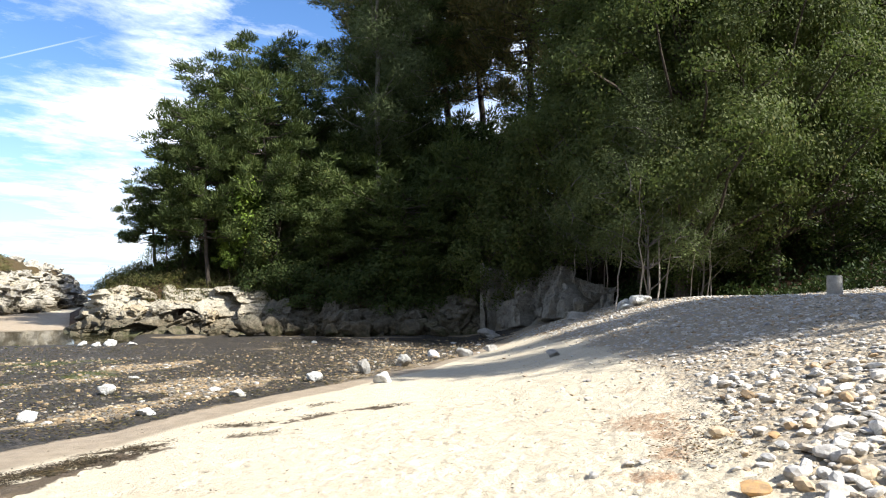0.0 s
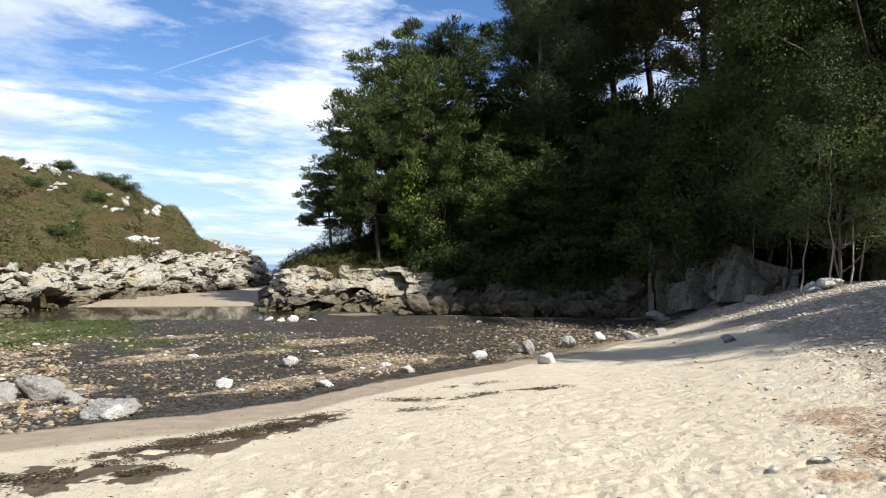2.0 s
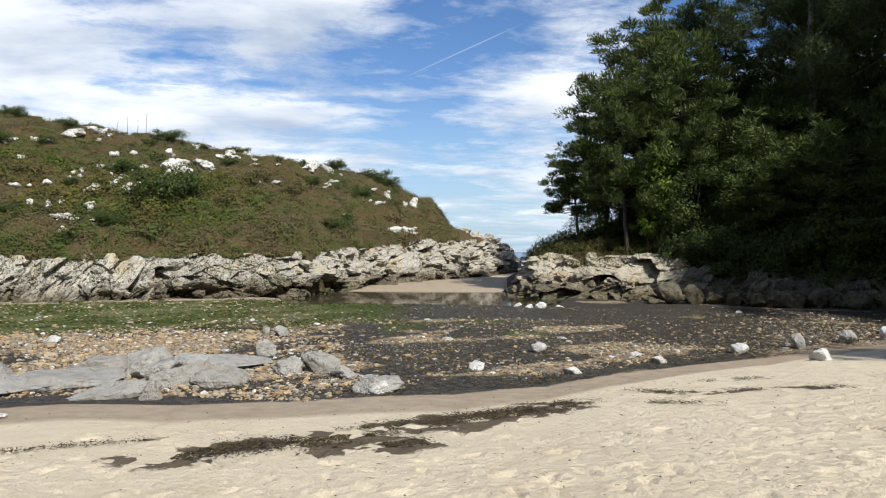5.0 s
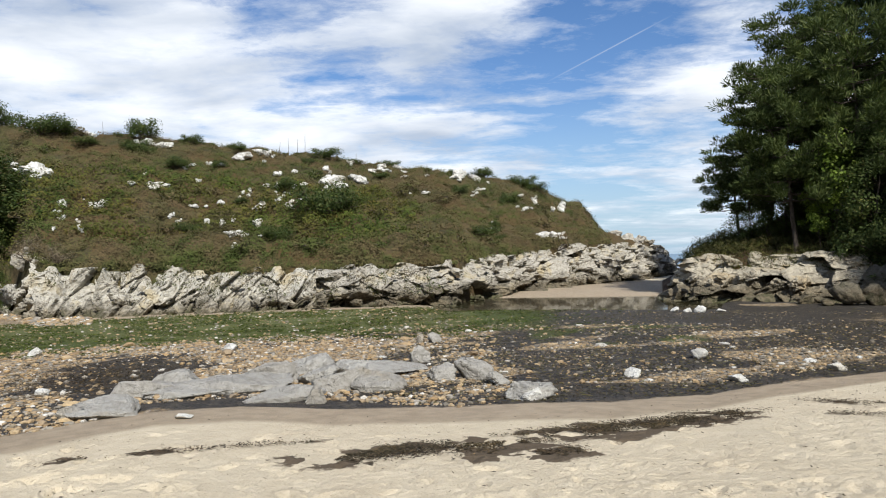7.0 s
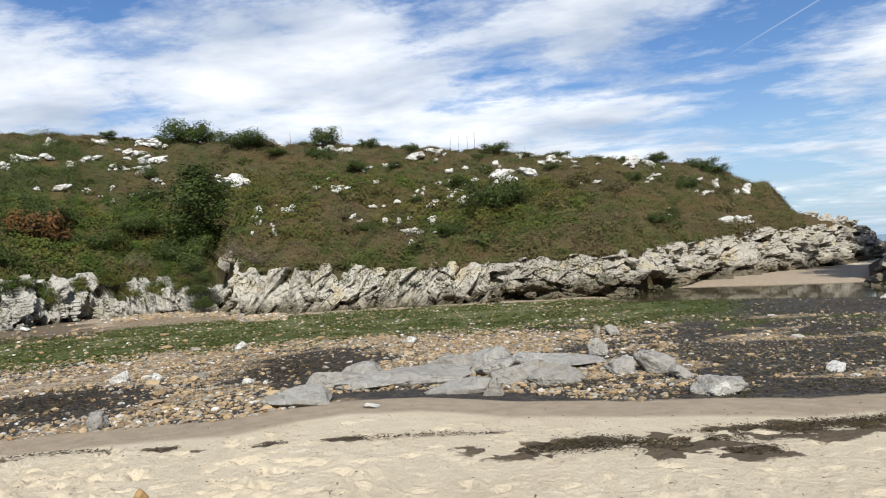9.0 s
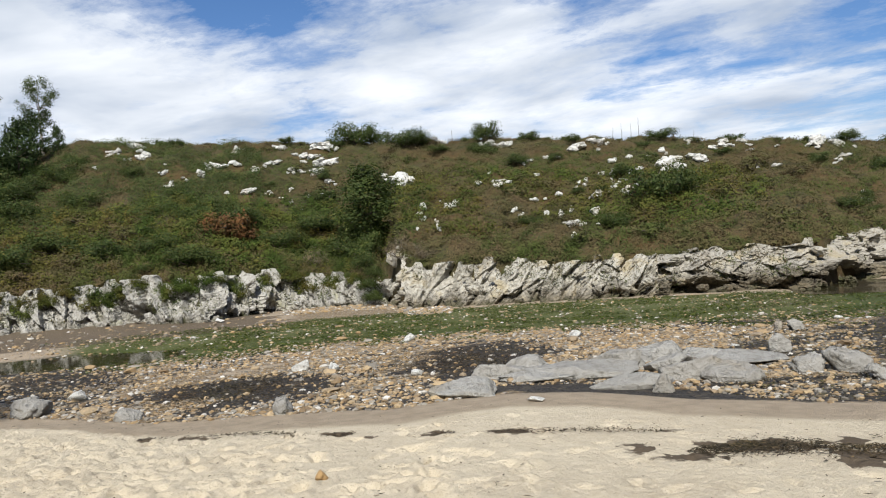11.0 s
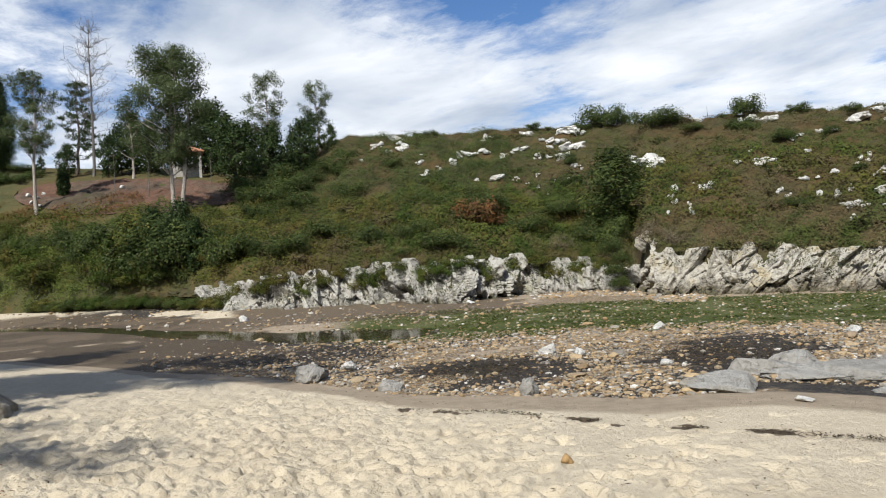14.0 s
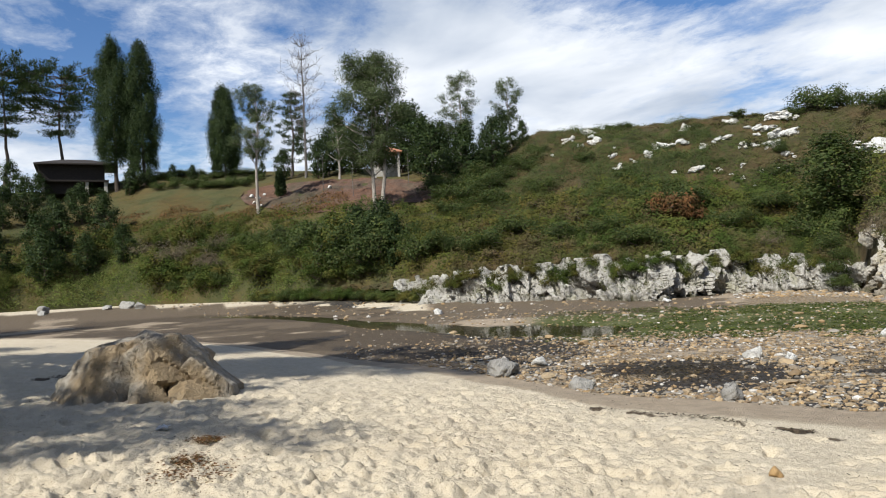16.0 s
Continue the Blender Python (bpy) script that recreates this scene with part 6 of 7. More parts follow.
def make_bush(name, label, seed, H, R, n, leaf, per, leaf_mat, aspect=0.5, rise=0.2, flat=0.8):
    rs = R_(seed)
    cl = []
    for i in range(n):
        th, d = i * 2.4, R * math.sqrt(rs.rand()) * 0.85
        cl.append((d * math.cos(th), d * math.sin(th), (H - R * 0.3) * (1 - (d / R) ** 2 * 0.6) * rs.uniform(0.25, 1.0), R * rs.uniform(0.26, 0.44), flat))
    return build_tree(name, label, stem(H * 0.7, rs, 0.15, 5, -0.2), 0.05, cl, per, leaf, leaf_mat, M_BARK, seed, aspect, rise, 0.0, 0.4, 1, category="bush")


bush_dark = make_bush("bush", "rounded dark green bush", 41, 2.6, 1.9, 26, 0.16, 300, M_BUSH)
put(bush_dark, hill_at(76.8, 9.6)[0], 0, 1.5, 1.35)
for a, r, t, s, sz in [(12.0, 42.5, 40, 0.4, 0.35), (9.0, 41.6, 140, 0.45, 0.35), (6.4, 41.8, 240, 0.4, 0.35), (4.0, 42.4, 330, 0.5, 0.4), (1.2, 42.6, 70, 0.5, 0.42), (-2.0, 42.8, 170, 0.5, 0.45), (14.3, 43.2, 250, 0.4, 0.35)]:
    again(bush_dark, head_at(a, r), t, s * 2.4, sz * 2.8)
for k in range(22):
    a = 119.0 + 7.8 * k / 21
    again(bush_dark, hill_at(a, 7.5 + 0.5 * math.sin(k * 1.9))[0], k * 77, 0.9 + 0.4 * math.sin(k * 2.3), 0.55)
HILL_BUSHES_A = [(75.5, 9.55, 1.0, 0.9), (72.9, 9.2, 1.4, 1.0), (71.7, 9.1, 1.0, 0.8), (66.5, 9.2, 1.1, 1.05), (67.0, 8.3, 0.9, 0.6), (63.0, 9.0, 0.6, 0.5), (59.5, 8.5, 0.5, 0.45), (53.0, 8.0, 0.9, 0.6), (53.3, 3.4, 1.3, 1.3), (52.2, 3.6, 0.9, 0.8), (37.7, 5.5, 1.2, 0.75), (36.7, 5.2, 1.0, 0.5), (40.6, 6.3, 0.9, 0.6), (78.3, 9.5, 0.8, 0.5), (48.0, 7.3, 0.7, 0.4), (70.0, 8.6, 0.8, 0.4), (82.0, 9.9, 0.6, 0.4), (90.0, 9.9, 0.7, 0.4), (86.0, 4.0, 1.0, 0.6), (80.0, 3.0, 1.1, 0.7), (99.5, 6.6, 1.1, 0.8)]
HILL_BUSHES_B = [(100.8, 6.0, 1.3, 0.9), (102.0, 6.8, 1.3, 1.0), (103.2, 6.0, 1.4, 1.0), (104.2, 5.2, 1.3, 0.9), (105.0, 6.2, 1.2, 0.9), (98.2, 7.6, 1.0, 0.7), (100.0, 7.8, 1.1, 0.8), (103.8, 4.2, 1.2, 0.8), (96.8, 8.6, 0.8, 0.5), (76.4, 1.0, 0.8, 0.9), (76.9, 0.3, 0.7, 0.8), (77.8, 0.8, 1.0, 0.9), (108.6, 1.4, 1.6, 1.5), (110.0, 0.4, 1.5, 1.5), (111.4, 1.8, 1.7, 1.6), (112.8, 0.2, 1.6, 1.5), (113.6, 2.2, 1.6, 1.4), (110.4, 2.8, 1.3, 1.1)]
HILL_BUSHES_C = [(106.8, 0.8, 1.2, 1.1), (115.4, 1.4, 1.6, 1.5), (117.0, 2.4, 1.4, 1.2), (104.8, 1.4, 1.1, 0.9), (112.0, 3.2, 1.2, 1.0), (92.0, 2.0, 1.0, 0.7), (95.5, 1.6, 1.2, 0.8), (98.5, 2.4, 1.2, 0.8), (101.5, 1.2, 1.2, 0.9), (83.0, 2.0, 1.0, 0.7), (89.5, 1.0, 1.0, 0.7), (79.5, 5.2, 1.0, 0.6), (100.5, 4.8, 1.2, 0.8), (97.0, 5.6, 1.0, 0.7), (102.8, 5.4, 1.4, 0.9)]
for a, e, s, sz in HILL_BUSHES_A + HILL_BUSHES_B + HILL_BUSHES_C:
    again(bush_dark, hill_at(a, e)[0], a * 37, s, sz)
low_bush = make_bush("bush", "low rounded olive-green heath bush", 48, 1.0, 1.0, 12, 0.17, 330, M_HEATH, 0.45, 0.2, 0.75)
put(low_bush, hill_at(70.8, 9.3)[0], 0, 1.2)
rs = R_(49)
for k in range(150):
    a = rs.uniform(34, 101)
    top = float(np.interp(a, RIDGE_AZ, RIDGE_EL))
    e = top - 0.02 if k < 46 else rs.uniform(0.6, top - 0.4)
    q = rs.uniform(0.5, 1.15) * (0.75 if k < 46 else 1.25)
    again(low_bush if k % 3 else bush_dark, hill_at(a, e)[0] - Vector((0, 0, 0.1)), rs.uniform(0, 360), q * (1.0 if k % 3 else 0.5), q * (0.8 if k % 3 else 0.36) * rs.uniform(0.8, 1.2))
rs = R_(42)
hill_tree = build_tree("broadleaf_tree", "lone bushy green tree with yellowing leaves in a gully", stem(4.5, rs, 0.1), 0.11, oval_clumps(rs, 5.6, 2.4, 36, 0.05, 0.36, 0.85, 0.8), 420, 0.18, M_BUSH, M_BARK, 42, 0.5, 0.0, 0.1, 0.3, 1)
put(hill_tree, hill_at(76.2, 2.1)[0], 0, 1.6, 0.98)
yellow = make_bush("bush", "yellow-green leafy bush beside a lone tree", 43, 2.4, 1.5, 16, 0.2, 240, M_BRIGHT)
put(yellow, hill_at(75.0, 2.5)[0], 0, 1.1)
rust = make_bush("fern_clump", "rust-brown dying fern clump on the bank", 44, 1.0, 1.7, 20, 0.2, 260, M_RUST)
put(rust, hill_at(87.0, 3.2)[0] + Vector((0, 0, 0.5)), 0, 1.3)
again(rust, hill_at(86.2, 3.0)[0], 100, 0.9)
again(rust, hill_at(88.1, 3.4)[0], 200, 0.7)

# bank of tall shrubs above the far shore
shrub = make_bush("shrub", "tall tangled green shrub on the bank", 45, 3.4, 2.4, 34, 0.20, 260, M_BRAMBLE)
put(shrub, hill_at(112.0, 1.6)[0], 0, 1.3)
rs = R_(46)
for k in range(64):
    a = rs.uniform(101, 142)
    top_e = np.interp(a, [100, 112, 120, 129, 135, 142], [2.6, 3.4, 3.6, 4.0, 6.0, 6.0])
    e = -0.6 + (top_e + 0.3) * rs.rand() ** 0.8
    p, r = hill_at(a, e)
    s = rs.uniform(0.6, 1.15) * r / 75
    again(shrub if k % 2 else bush_dark, p - Vector((0, 0, 0.4)), rs.uniform(0, 360), s, s * rs.uniform(0.7, 1.0))
rs = R_(77)
for k in range(26):
    a = 106.8 + 0.5 * k + rs.uniform(-0.2, 0.2)
    r = float(far_base(a)) + rs.uniform(-0.2, 1.2)
    s = rs.uniform(0.42, 0.62)
    again(bush_dark if k % 2 else shrub, Vector((-r * math.sin(radians(a)), r * math.cos(radians(a)), float(land(-r * math.sin(radians(a)), r * math.cos(radians(a)))) + 0.1)), rs.uniform(0, 360), s * (1.0 if k % 2 else 0.8), s * (0.85 if k % 2 else 0.6))
# shrubs that hang over the bank rocks and fill the cleft
for i, a in enumerate([77.4, 79.2, 81.3, 82.6, 84.4, 86.5, 88.3, 90.2, 91.7, 93.6, 94.4, 96.1, 97.9, 99.3, 100.9, 102.6, 104.1, 105.8]):
    p = hill_at(a, -9)[0]
    again(shrub, Vector((p.x * 0.975, p.y * 0.975, p.z - 0.5 - 0.5 * (i % 3))), 67 * i, 0.30 + 0.07 * (i % 4), 0.30 + 0.09 * (i % 3))
for a, r, z, s in [(76.0, 48.0, 0.6, 0.45), (76.3, 48.6, 1.4, 0.5), (75.9, 48.4, 2.2, 0.45), (76.6, 49.0, 2.8, 0.6)]:
    x, y = polar(a, r)
    again(bush_dark, Vector((float(x), float(y), z - 0.4)), a * 91, s, s)
for i, a in enumerate(np.arange(-1.0, 13.0, 1.5)):
    p = head_at(float(a), float(head_r(a)) + 2.2 + 0.8 * (i % 2))
    again(bush_dark, p - Vector((0, 0, 0.7)), 71 * i, 0.8 + 0.15 * (i % 3), 0.6 + 0.14 * (i % 4))
drybush = make_bush("bush", "leafless grey-brown tangle of twigs", 47, 2.6, 1.8, 20, 0.3, 240, M_DRYTWIG, 0.08, 0.3)
put(drybush, hill_at(125.5, 1.0)[0], 0, 1.5)
for a, e in [(124.0, 1.8), (122.6, 0.9), (127.0, 2.0), (121.4, 2.4), (73.7, -0.2), (72.3, 0.3), (80.5, 0.6)]:
    again(drybush, hill_at(a, e)[0] - Vector((0, 0, 0.3)), a * 11, 1.2 if a > 100 else 0.7)

# trees above the meadow -------------------------------------------------------
def standing(az, e0, e1):
    p, r = hill_at(az, e0)
    return p, r * (math.tan(radians(e1)) - math.tan(radians(e0)))


def euca(az, e0, e1, width, seed, label, start=0.42, n=30, turn=0.0, per=300):
    p, H = standing(az, e0, e1)
    rs = R_(seed)
    t = build_tree("eucalyptus_tree", label, stem(H * 0.95, rs, 0.05), 0.011 * H + 0.04, oval_clumps(rs, H * 0.98, width, n, start, 0.24, 0.75, 0, 0.5), per, 0.28, M_EUCA, M_PALEBARK, seed, 0.22, 0.0, 0.5, 0.3, 1)
    return put(t, p, turn)


two = euca(109.8, 4.83, 16.9, 4.9, 51, "tall eucalyptus with twin pale trunks on bare earth", 0.32, 72, 0, 520)
np_part("trunk", *tube(crook([-0.15, 0.55, -0.4], [-0.4, 1.5, 10.5], R_(5), 7, 0.03), 0.22 * np.linspace(1, 0.5, 7), 8), M_PALEBARK, two)
euca(118.9, 5.19, 14.8, 2.9, 52, "slender eucalyptus with a clear pale trunk", 0.42, 64, 0, 520)
euca(102.9, 8.1, 15.1, 3.1, 53, "thin airy eucalyptus on the ridge", 0.38, 38, 0, 360)
euca(98.9, 9.3, 14.5, 2.9, 54, "small open eucalyptus against the sky", 0.40, 30, 0, 340)
euca(112.6, 7.6, 13.5, 2.6, 55, "grey-green eucalyptus among dark trees", 0.25, 24)


def column(az, e0, e1, half, seed, label, start=0.06, turn=0.0):
    p, H = standing(az, e0, e1)
    rs = R_(seed)
    cl = []
    for i in range(90):
        f = (i + rs.rand()) / 90
        env = half * (0.75 + 0.25 * math.sin(math.pi * (0.12 + 0.8 * f))) * (1 - 0.72 * f ** 4) * rs.uniform(0.45, 1.15)
        th = i * 2.4
        cl.append((env * 0.8 * math.cos(th), env * 0.8 * math.sin(th), H * (start + (1 - start) * f), half * rs.uniform(0.16, 0.4) * (1 - 0.3 * f ** 3), 2.1))
    t = build_tree("cypress_tree", label, stem(H * 0.9, rs, 0.02), 0.014 * H, cl, 620, 0.34, M_CYPRESS, M_BARK, seed, 0.2, 0.9, 0.0, 0.0, 0)
    return put(t, p, turn)


column(128.8, 6.9, 17.4, 3.3, 61, "tall dense dark cypress beside a hut", 0.2)
column(127.0, 7.4, 17.3, 3.1, 62, "tall dense dark cypress on the meadow edge", 0.14)
column(121.2, 7.9, 14.2, 2.7, 63, "dark bushy conifer on the skyline", 0.1)
p, H = standing(116.3, 7.9, 14.2)
put(make_pine(64, H, 2.6, 11, 0.12, "airy ragged conifer near a bare tree", 0.42, 46, 0.85, M_CYPRESS, 5, 0.6, 0.2), p)


def flat_pine(az, e0, e1, width, seed):
    p, H = standing(az, e0, e1)
    return put(make_pine(seed, H, width * 0.85, 8, 0.46, "broad flat-topped dark pine against the sky", 0.5, 64, 0.0, M_CYPRESS, 8, 1.05, 0.1), p)


flat_pine(132.3, 7.0, 15.2, 6.4, 65)
flat_pine(135.8, 7.0, 15.2, 6.0, 66)
flat_pine(139.0, 7.0, 16.0, 5.2, 67)

# leafless tree
p, H = standing(115.2, 7.7, 18.4)
rs = R_(68)
bare_tree = tagged(new("bare_tree"), "tall leafless grey tree with fine branches", "tree")
path = stem(H, rs, 0.03, 12)
np_part("trunk", *tube(path, np.linspace(0.22, 0.03, 12), 8), M_GREYBARK, bare_tree)
br = []
for i in range(64):
    f = 0.34 + 0.64 * i / 64
    q = path[int(f * 11)]
    th = i * 2.4
    ln = (0.9 + 2.2 * math.sin(math.pi * min(1, f * 1.02)) + rs.rand())
    tip = q + np.array([math.cos(th) * ln * 0.8, math.sin(th) * ln * 0.8, ln * 0.6])
    b = crook(q, tip, rs, 5, 0.15)
    br.append(tube(b, 0.034 * np.linspace(1, 0.35, 5), 4))
    for k in range(9):
        o = b[1 + k % 4]
        br.append(tube(crook(o, o + rs.normal(size=3) * 0.6 + np.array([0, 0, 0.35]), rs, 3, 0.15), [0.02, 0.015, 0.01], 3))
np_part("branchwork", *join(br), M_GREYBARK, bare_tree)
bare_tree.location = p

# dark belt of trees behind the clearing
rs = R_(69)
belt = build_tree("broadleaf_tree", "dark green tree in a belt on the ridge", stem(6, rs, 0.1), 0.15, oval_clumps(rs, 7.5, 2.8, 34, 0.06, 0.36, 0.85, 0.8), 130, 0.34, M_CYPRESS, M_BARK, 69, 0.5, 0.0, 0.1, 0.3, 1)
put(belt, hill_at(106.0, 7.6)[0], 0, 1.0)
TREE_BELT_A = [(104.4, 7.6, 0.7), (108.6, 0.4, 0.55), (109.6, 1.5, 0.6), (110.6, 0.0, 0.6), (111.4, 1.2, 0.6), (112.3, 0.2, 0.55), (129.8, 3.4, 0.8), (132.6, 2.6, 0.8), (131.2, 4.6, 0.7), (134.6, 4.8, 0.8), (133.6, 0.4, 0.8), (137.2, 3.0, 0.9), (102.6, 7.9, 0.5), (101.0, 8.2, 0.42), (107.6, 7.8, 0.95), (111.4, 7.8, 0.9), (113.4, 7.9, 0.85), (114.2, 7.6, 0.7), (116.9, 7.6, 0.55), (109.2, 7.9, 0.8), (99.6, 8.8, 0.55), (98.0, 9.3, 0.4), (118.5, 7.8, 0.3), (123.6, 7.6, 0.33), (125.0, 7.6, 0.35), (122.0, 7.8, 0.3), (105.2, 6.9, 0.75), (102.6, 6.6, 0.7)]
TREE_BELT_B = [(127.6, 6.9, 0.6), (130.4, 6.6, 0.35), (103.4, 8.0, 0.55), (106.8, 7.9, 0.95), (112.4, 8.0, 1.0), (100.4, 7.6, 0.6), (131.0, 1.0, 0.62), (134.0, 2.0, 0.75), (128.6, 1.6, 0.6), (136.5, 0.8, 0.7), (133.0, 4.2, 0.6), (136.0, 4.4, 0.7), (133.8, 6.0, 0.6), (135.5, 6.2, 0.8), (128.0, 6.6, 0.5), (131.8, 5.6, 0.4), (126.6, 7.2, 0.4)]
for a, e, s in TREE_BELT_A + TREE_BELT_B:
    again(belt, hill_at(a, e)[0], a * 53, s * (1.25 if 99 < a < 108 and e > 5 else 1.0))
put(column(117.2, 6.4, 8.4, 0.8, 70, "small dark conifer on bare earth"), hill_at(117.2, 6.3)[0])


# thin young trees, rubble and stalks --------------------------------------------
for i, (a, e0, e1, w) in enumerate([(113.9, 6.4, 9.6, 0.5), (111.6, 6.0, 8.9, 0.4), (107.2, 6.8, 9.4, 0.5)]):
    p, H = standing(a, e0, e1)
    rs = R_(140 + i)
    put(build_tree("sapling", "thin young tree with few leaves on bare earth", stem(H, rs, 0.06), 0.05, oval_clumps(rs, H, w, 8, 0.45, 0.6, 0.9, 0.8), 90, 0.22, M_EUCA, M_GREYBARK, 140 + i, 0.25, 0.0, 0.3, 0.4, 1), p)
for i, (a, e, w) in enumerate([(118.9, 6.0, 0.7), (119.2, 5.7, 0.6), (118.4, 6.3, 0.5), (119.4, 6.2, 0.5), (118.7, 5.5, 0.4), (113.4, 6.7, 0.5)]):
    p, r = hill_at(a, e)
    rock_at(p.x, p.y, w, w * 0.7, 290 + i, M_OUTCROP, "pale rubble stone at the edge of bare earth", "rubble of the clearing", 3, 50 * i, 0.8, 0.2, z=p.z + 0.2)
rs = R_(150)
for a, h in [(55.9, 1.5), (55.2, 1.1), (54.6, 1.6), (56.6, 0.9), (50.7, 0.8), (69.0, 1.0)]:
    p = hill_at(a, 20)[0]
    stalk = np_part("dry_stalk", *tube(crook([0, 0, -0.2], [rs.uniform(-0.1, 0.1), rs.uniform(-0.1, 0.1), h + 0.4], rs, 5, 0.03), np.linspace(0.03, 0.012, 5), 5), M_GREYBARK)
    stalk.location = p
    tagged(stalk, "thin dry flower stalk on the ridge", "plant", "dry stalks on the ridge")

# low cover: heath, brambles, grass ------------------------------------------
def cover(name, n, az0, az1, s0, s1, leaf, material, label, seed, lift=0.35, aspect=0.3, rise=0.6, clump=3.0, keep=None, per=5, thin=0.36):
    rs = np.random.RandomState(seed)
    az, s = az0 + (az1 - az0) * rs.rand(n), s0 + (s1 - s0) * rs.rand(n)
    x, y, z = hill(az, s)
    tuft = fbm(x * clump * 0.35, y * clump * 0.35, 2.0, 3)
    ok = tuft > thin + 0.12 * rs.rand(n)
    if keep is not None:
        ok &= keep(az, s)
    x, y, z, tuft = x[ok], y[ok], z[ok], tuft[ok]
    m = len(x)
    k = per
    c = np.repeat(np.stack([x, y, z], 1), k, 0) + rs.normal(size=(m * k, 3)) * np.array([leaf, leaf, leaf * 0.35])
    c[:, 2] += np.repeat(lift * np.clip((tuft - 0.35) * 3.4, 0.1, 1.4) * (1 - 0.6 * sm(0.9, 1.0, s[ok])), k) * rs.rand(m * k)
    e = 0.6
    gx = (fbm((x + e) * clump * 0.35, y * clump * 0.35, 2.0, 3) - tuft) / e
    gy = (fbm(x * clump * 0.35, (y + e) * clump * 0.35, 2.0, 3) - tuft) / e
    hx, hy, hz = hill(az[ok], s[ok] - 0.01)
    fx, fy = x - hx, y - hy
    fl = np.hypot(fx, fy) + 1e-6
    slope = (z - hz) / fl
    kx, ky, kz = hill(az[ok] + 0.2, s[ok])
    side = (kz - z) / (np.hypot(kx - x, ky - y) + 1e-6)
    tx, ty = (kx - x) / (np.hypot(kx - x, ky - y) + 1e-6), (ky - y) / (np.hypot(kx - x, ky - y) + 1e-6)
    side = np.clip(side, -1.5, 1.5)
    face = np.stack([-fx / fl * np.clip(slope, -1.5, 1.8) - tx * side - 0.8 * gx, -fy / fl * np.clip(slope, -1.5, 1.8) - ty * side - 0.8 * gy, np.ones(m)], 1)
    face /= np.linalg.norm(face, axis=1)[:, None]
    v, f = leaves(c, leaf, rs, aspect, rise * 0.3, 0.0, np.repeat(face, k, 0), 0.34)
    return tagged(np_part(name, v, f, material), label, "scrub", kind="stuff")


def off_rocks(az, s):
    x, y, z = hill(az, s)
    bad = np.zeros(len(x), bool)
    for ox, oy, w in OUTS:
        bad |= np.hypot(x - ox, y - oy) < 0.5 * w
    return ~bad & off_gully(az, s)


def off_gully(az, s):
    return ~((np.abs(az - 74.6) < 0.8) & (s < 0.2))


def off_patch(az, s):
    e0 = (az > 104.6) & (az < 120.0) & (s > 0.28) & (s < 0.78)
    return ~e0


cover("heath", 92000, 31, 104, -0.008, 1.0, 0.16, M_HEATH, "low brown and green heath scrub on the hill", 81, 0.4, 0.32, clump=2.2, keep=off_rocks, per=6, thin=0.2)
cover("cliff_top_scrub", 9000, 31, 104, -0.008, 0.06, 0.2, M_HEATH, "wiry scrub hanging over the cliff edge", 90, 0.7, 0.24, clump=2.2, keep=off_gully, thin=0.34)
cover("brambles", 40000, 76, 142, 0.0, 0.34, 0.19, M_BRAMBLE, "green bramble and fern cover on the bank", 82, 0.8, 0.5, 0.3, keep=off_gully, thin=0.25)
cover("gorse", 24000, 84, 104, 0.22, 0.97, 0.18, M_BUSH, "dense dark green gorse on the upper slope", 95, 0.9, 0.3, 0.3, 1.1, off_rocks, 5, 0.36)
cover("brambles", 9000, 46, 76, 0.1, 0.5, 0.20, M_BRAMBLE, "green bramble patches between heath", 83, 0.7, 0.5, 0.3, 0.9)
cover("meadow_grass", 26000, 104, 142, 0.25, 1.0, 0.20, M_GRASS, "dry yellow-green meadow grass", 84, 0.25, 0.10, 0.9, 2.0, off_patch)
cover("bank_grass", 9000, 116, 142, -0.01, 0.13, 0.34, M_FRESHGRASS, "rank green grass at the foot of the hedge bank", 89, 0.7, 0.14, 0.9, 2.0)
cover("rusty_ferns", 5000, 112, 134, 0.26, 0.42, 0.26, M_RUST, "rusty ferns along the top of the hedge bank", 85, 0.5, 0.3, 0.6, 0.8)


def on_ledges(name, key, share, leaf, material, label, seed):
    rs = np.random.RandomState(seed)
    p = LEDGES[key][rs.rand(len(LEDGES[key])) < share]
    k = 4
    c = np.repeat(p, k, 0) + rs.normal(size=(len(p) * k, 3)) * leaf * 0.7
    c[:, 2] += 0.05
    return tagged(np_part(name, *leaves(c, leaf, rs, 0.22, 0.6), material), label, "scrub", kind="stuff")


on_ledges("ledge_scrub", "sea_cliff", 0.10, 0.17, M_HEATH, "brown scrub rooted in cracks of the cliff", 92)
on_ledges("ledge_scrub", "slab_cliff", 0.14, 0.17, M_HEATH, "brown scrub rooted between leaning slabs", 93)
on_ledges("ledge_scrub", "bank_cliff", 0.16, 0.17, M_BRAMBLE, "green tufts rooted between bank rocks", 94)


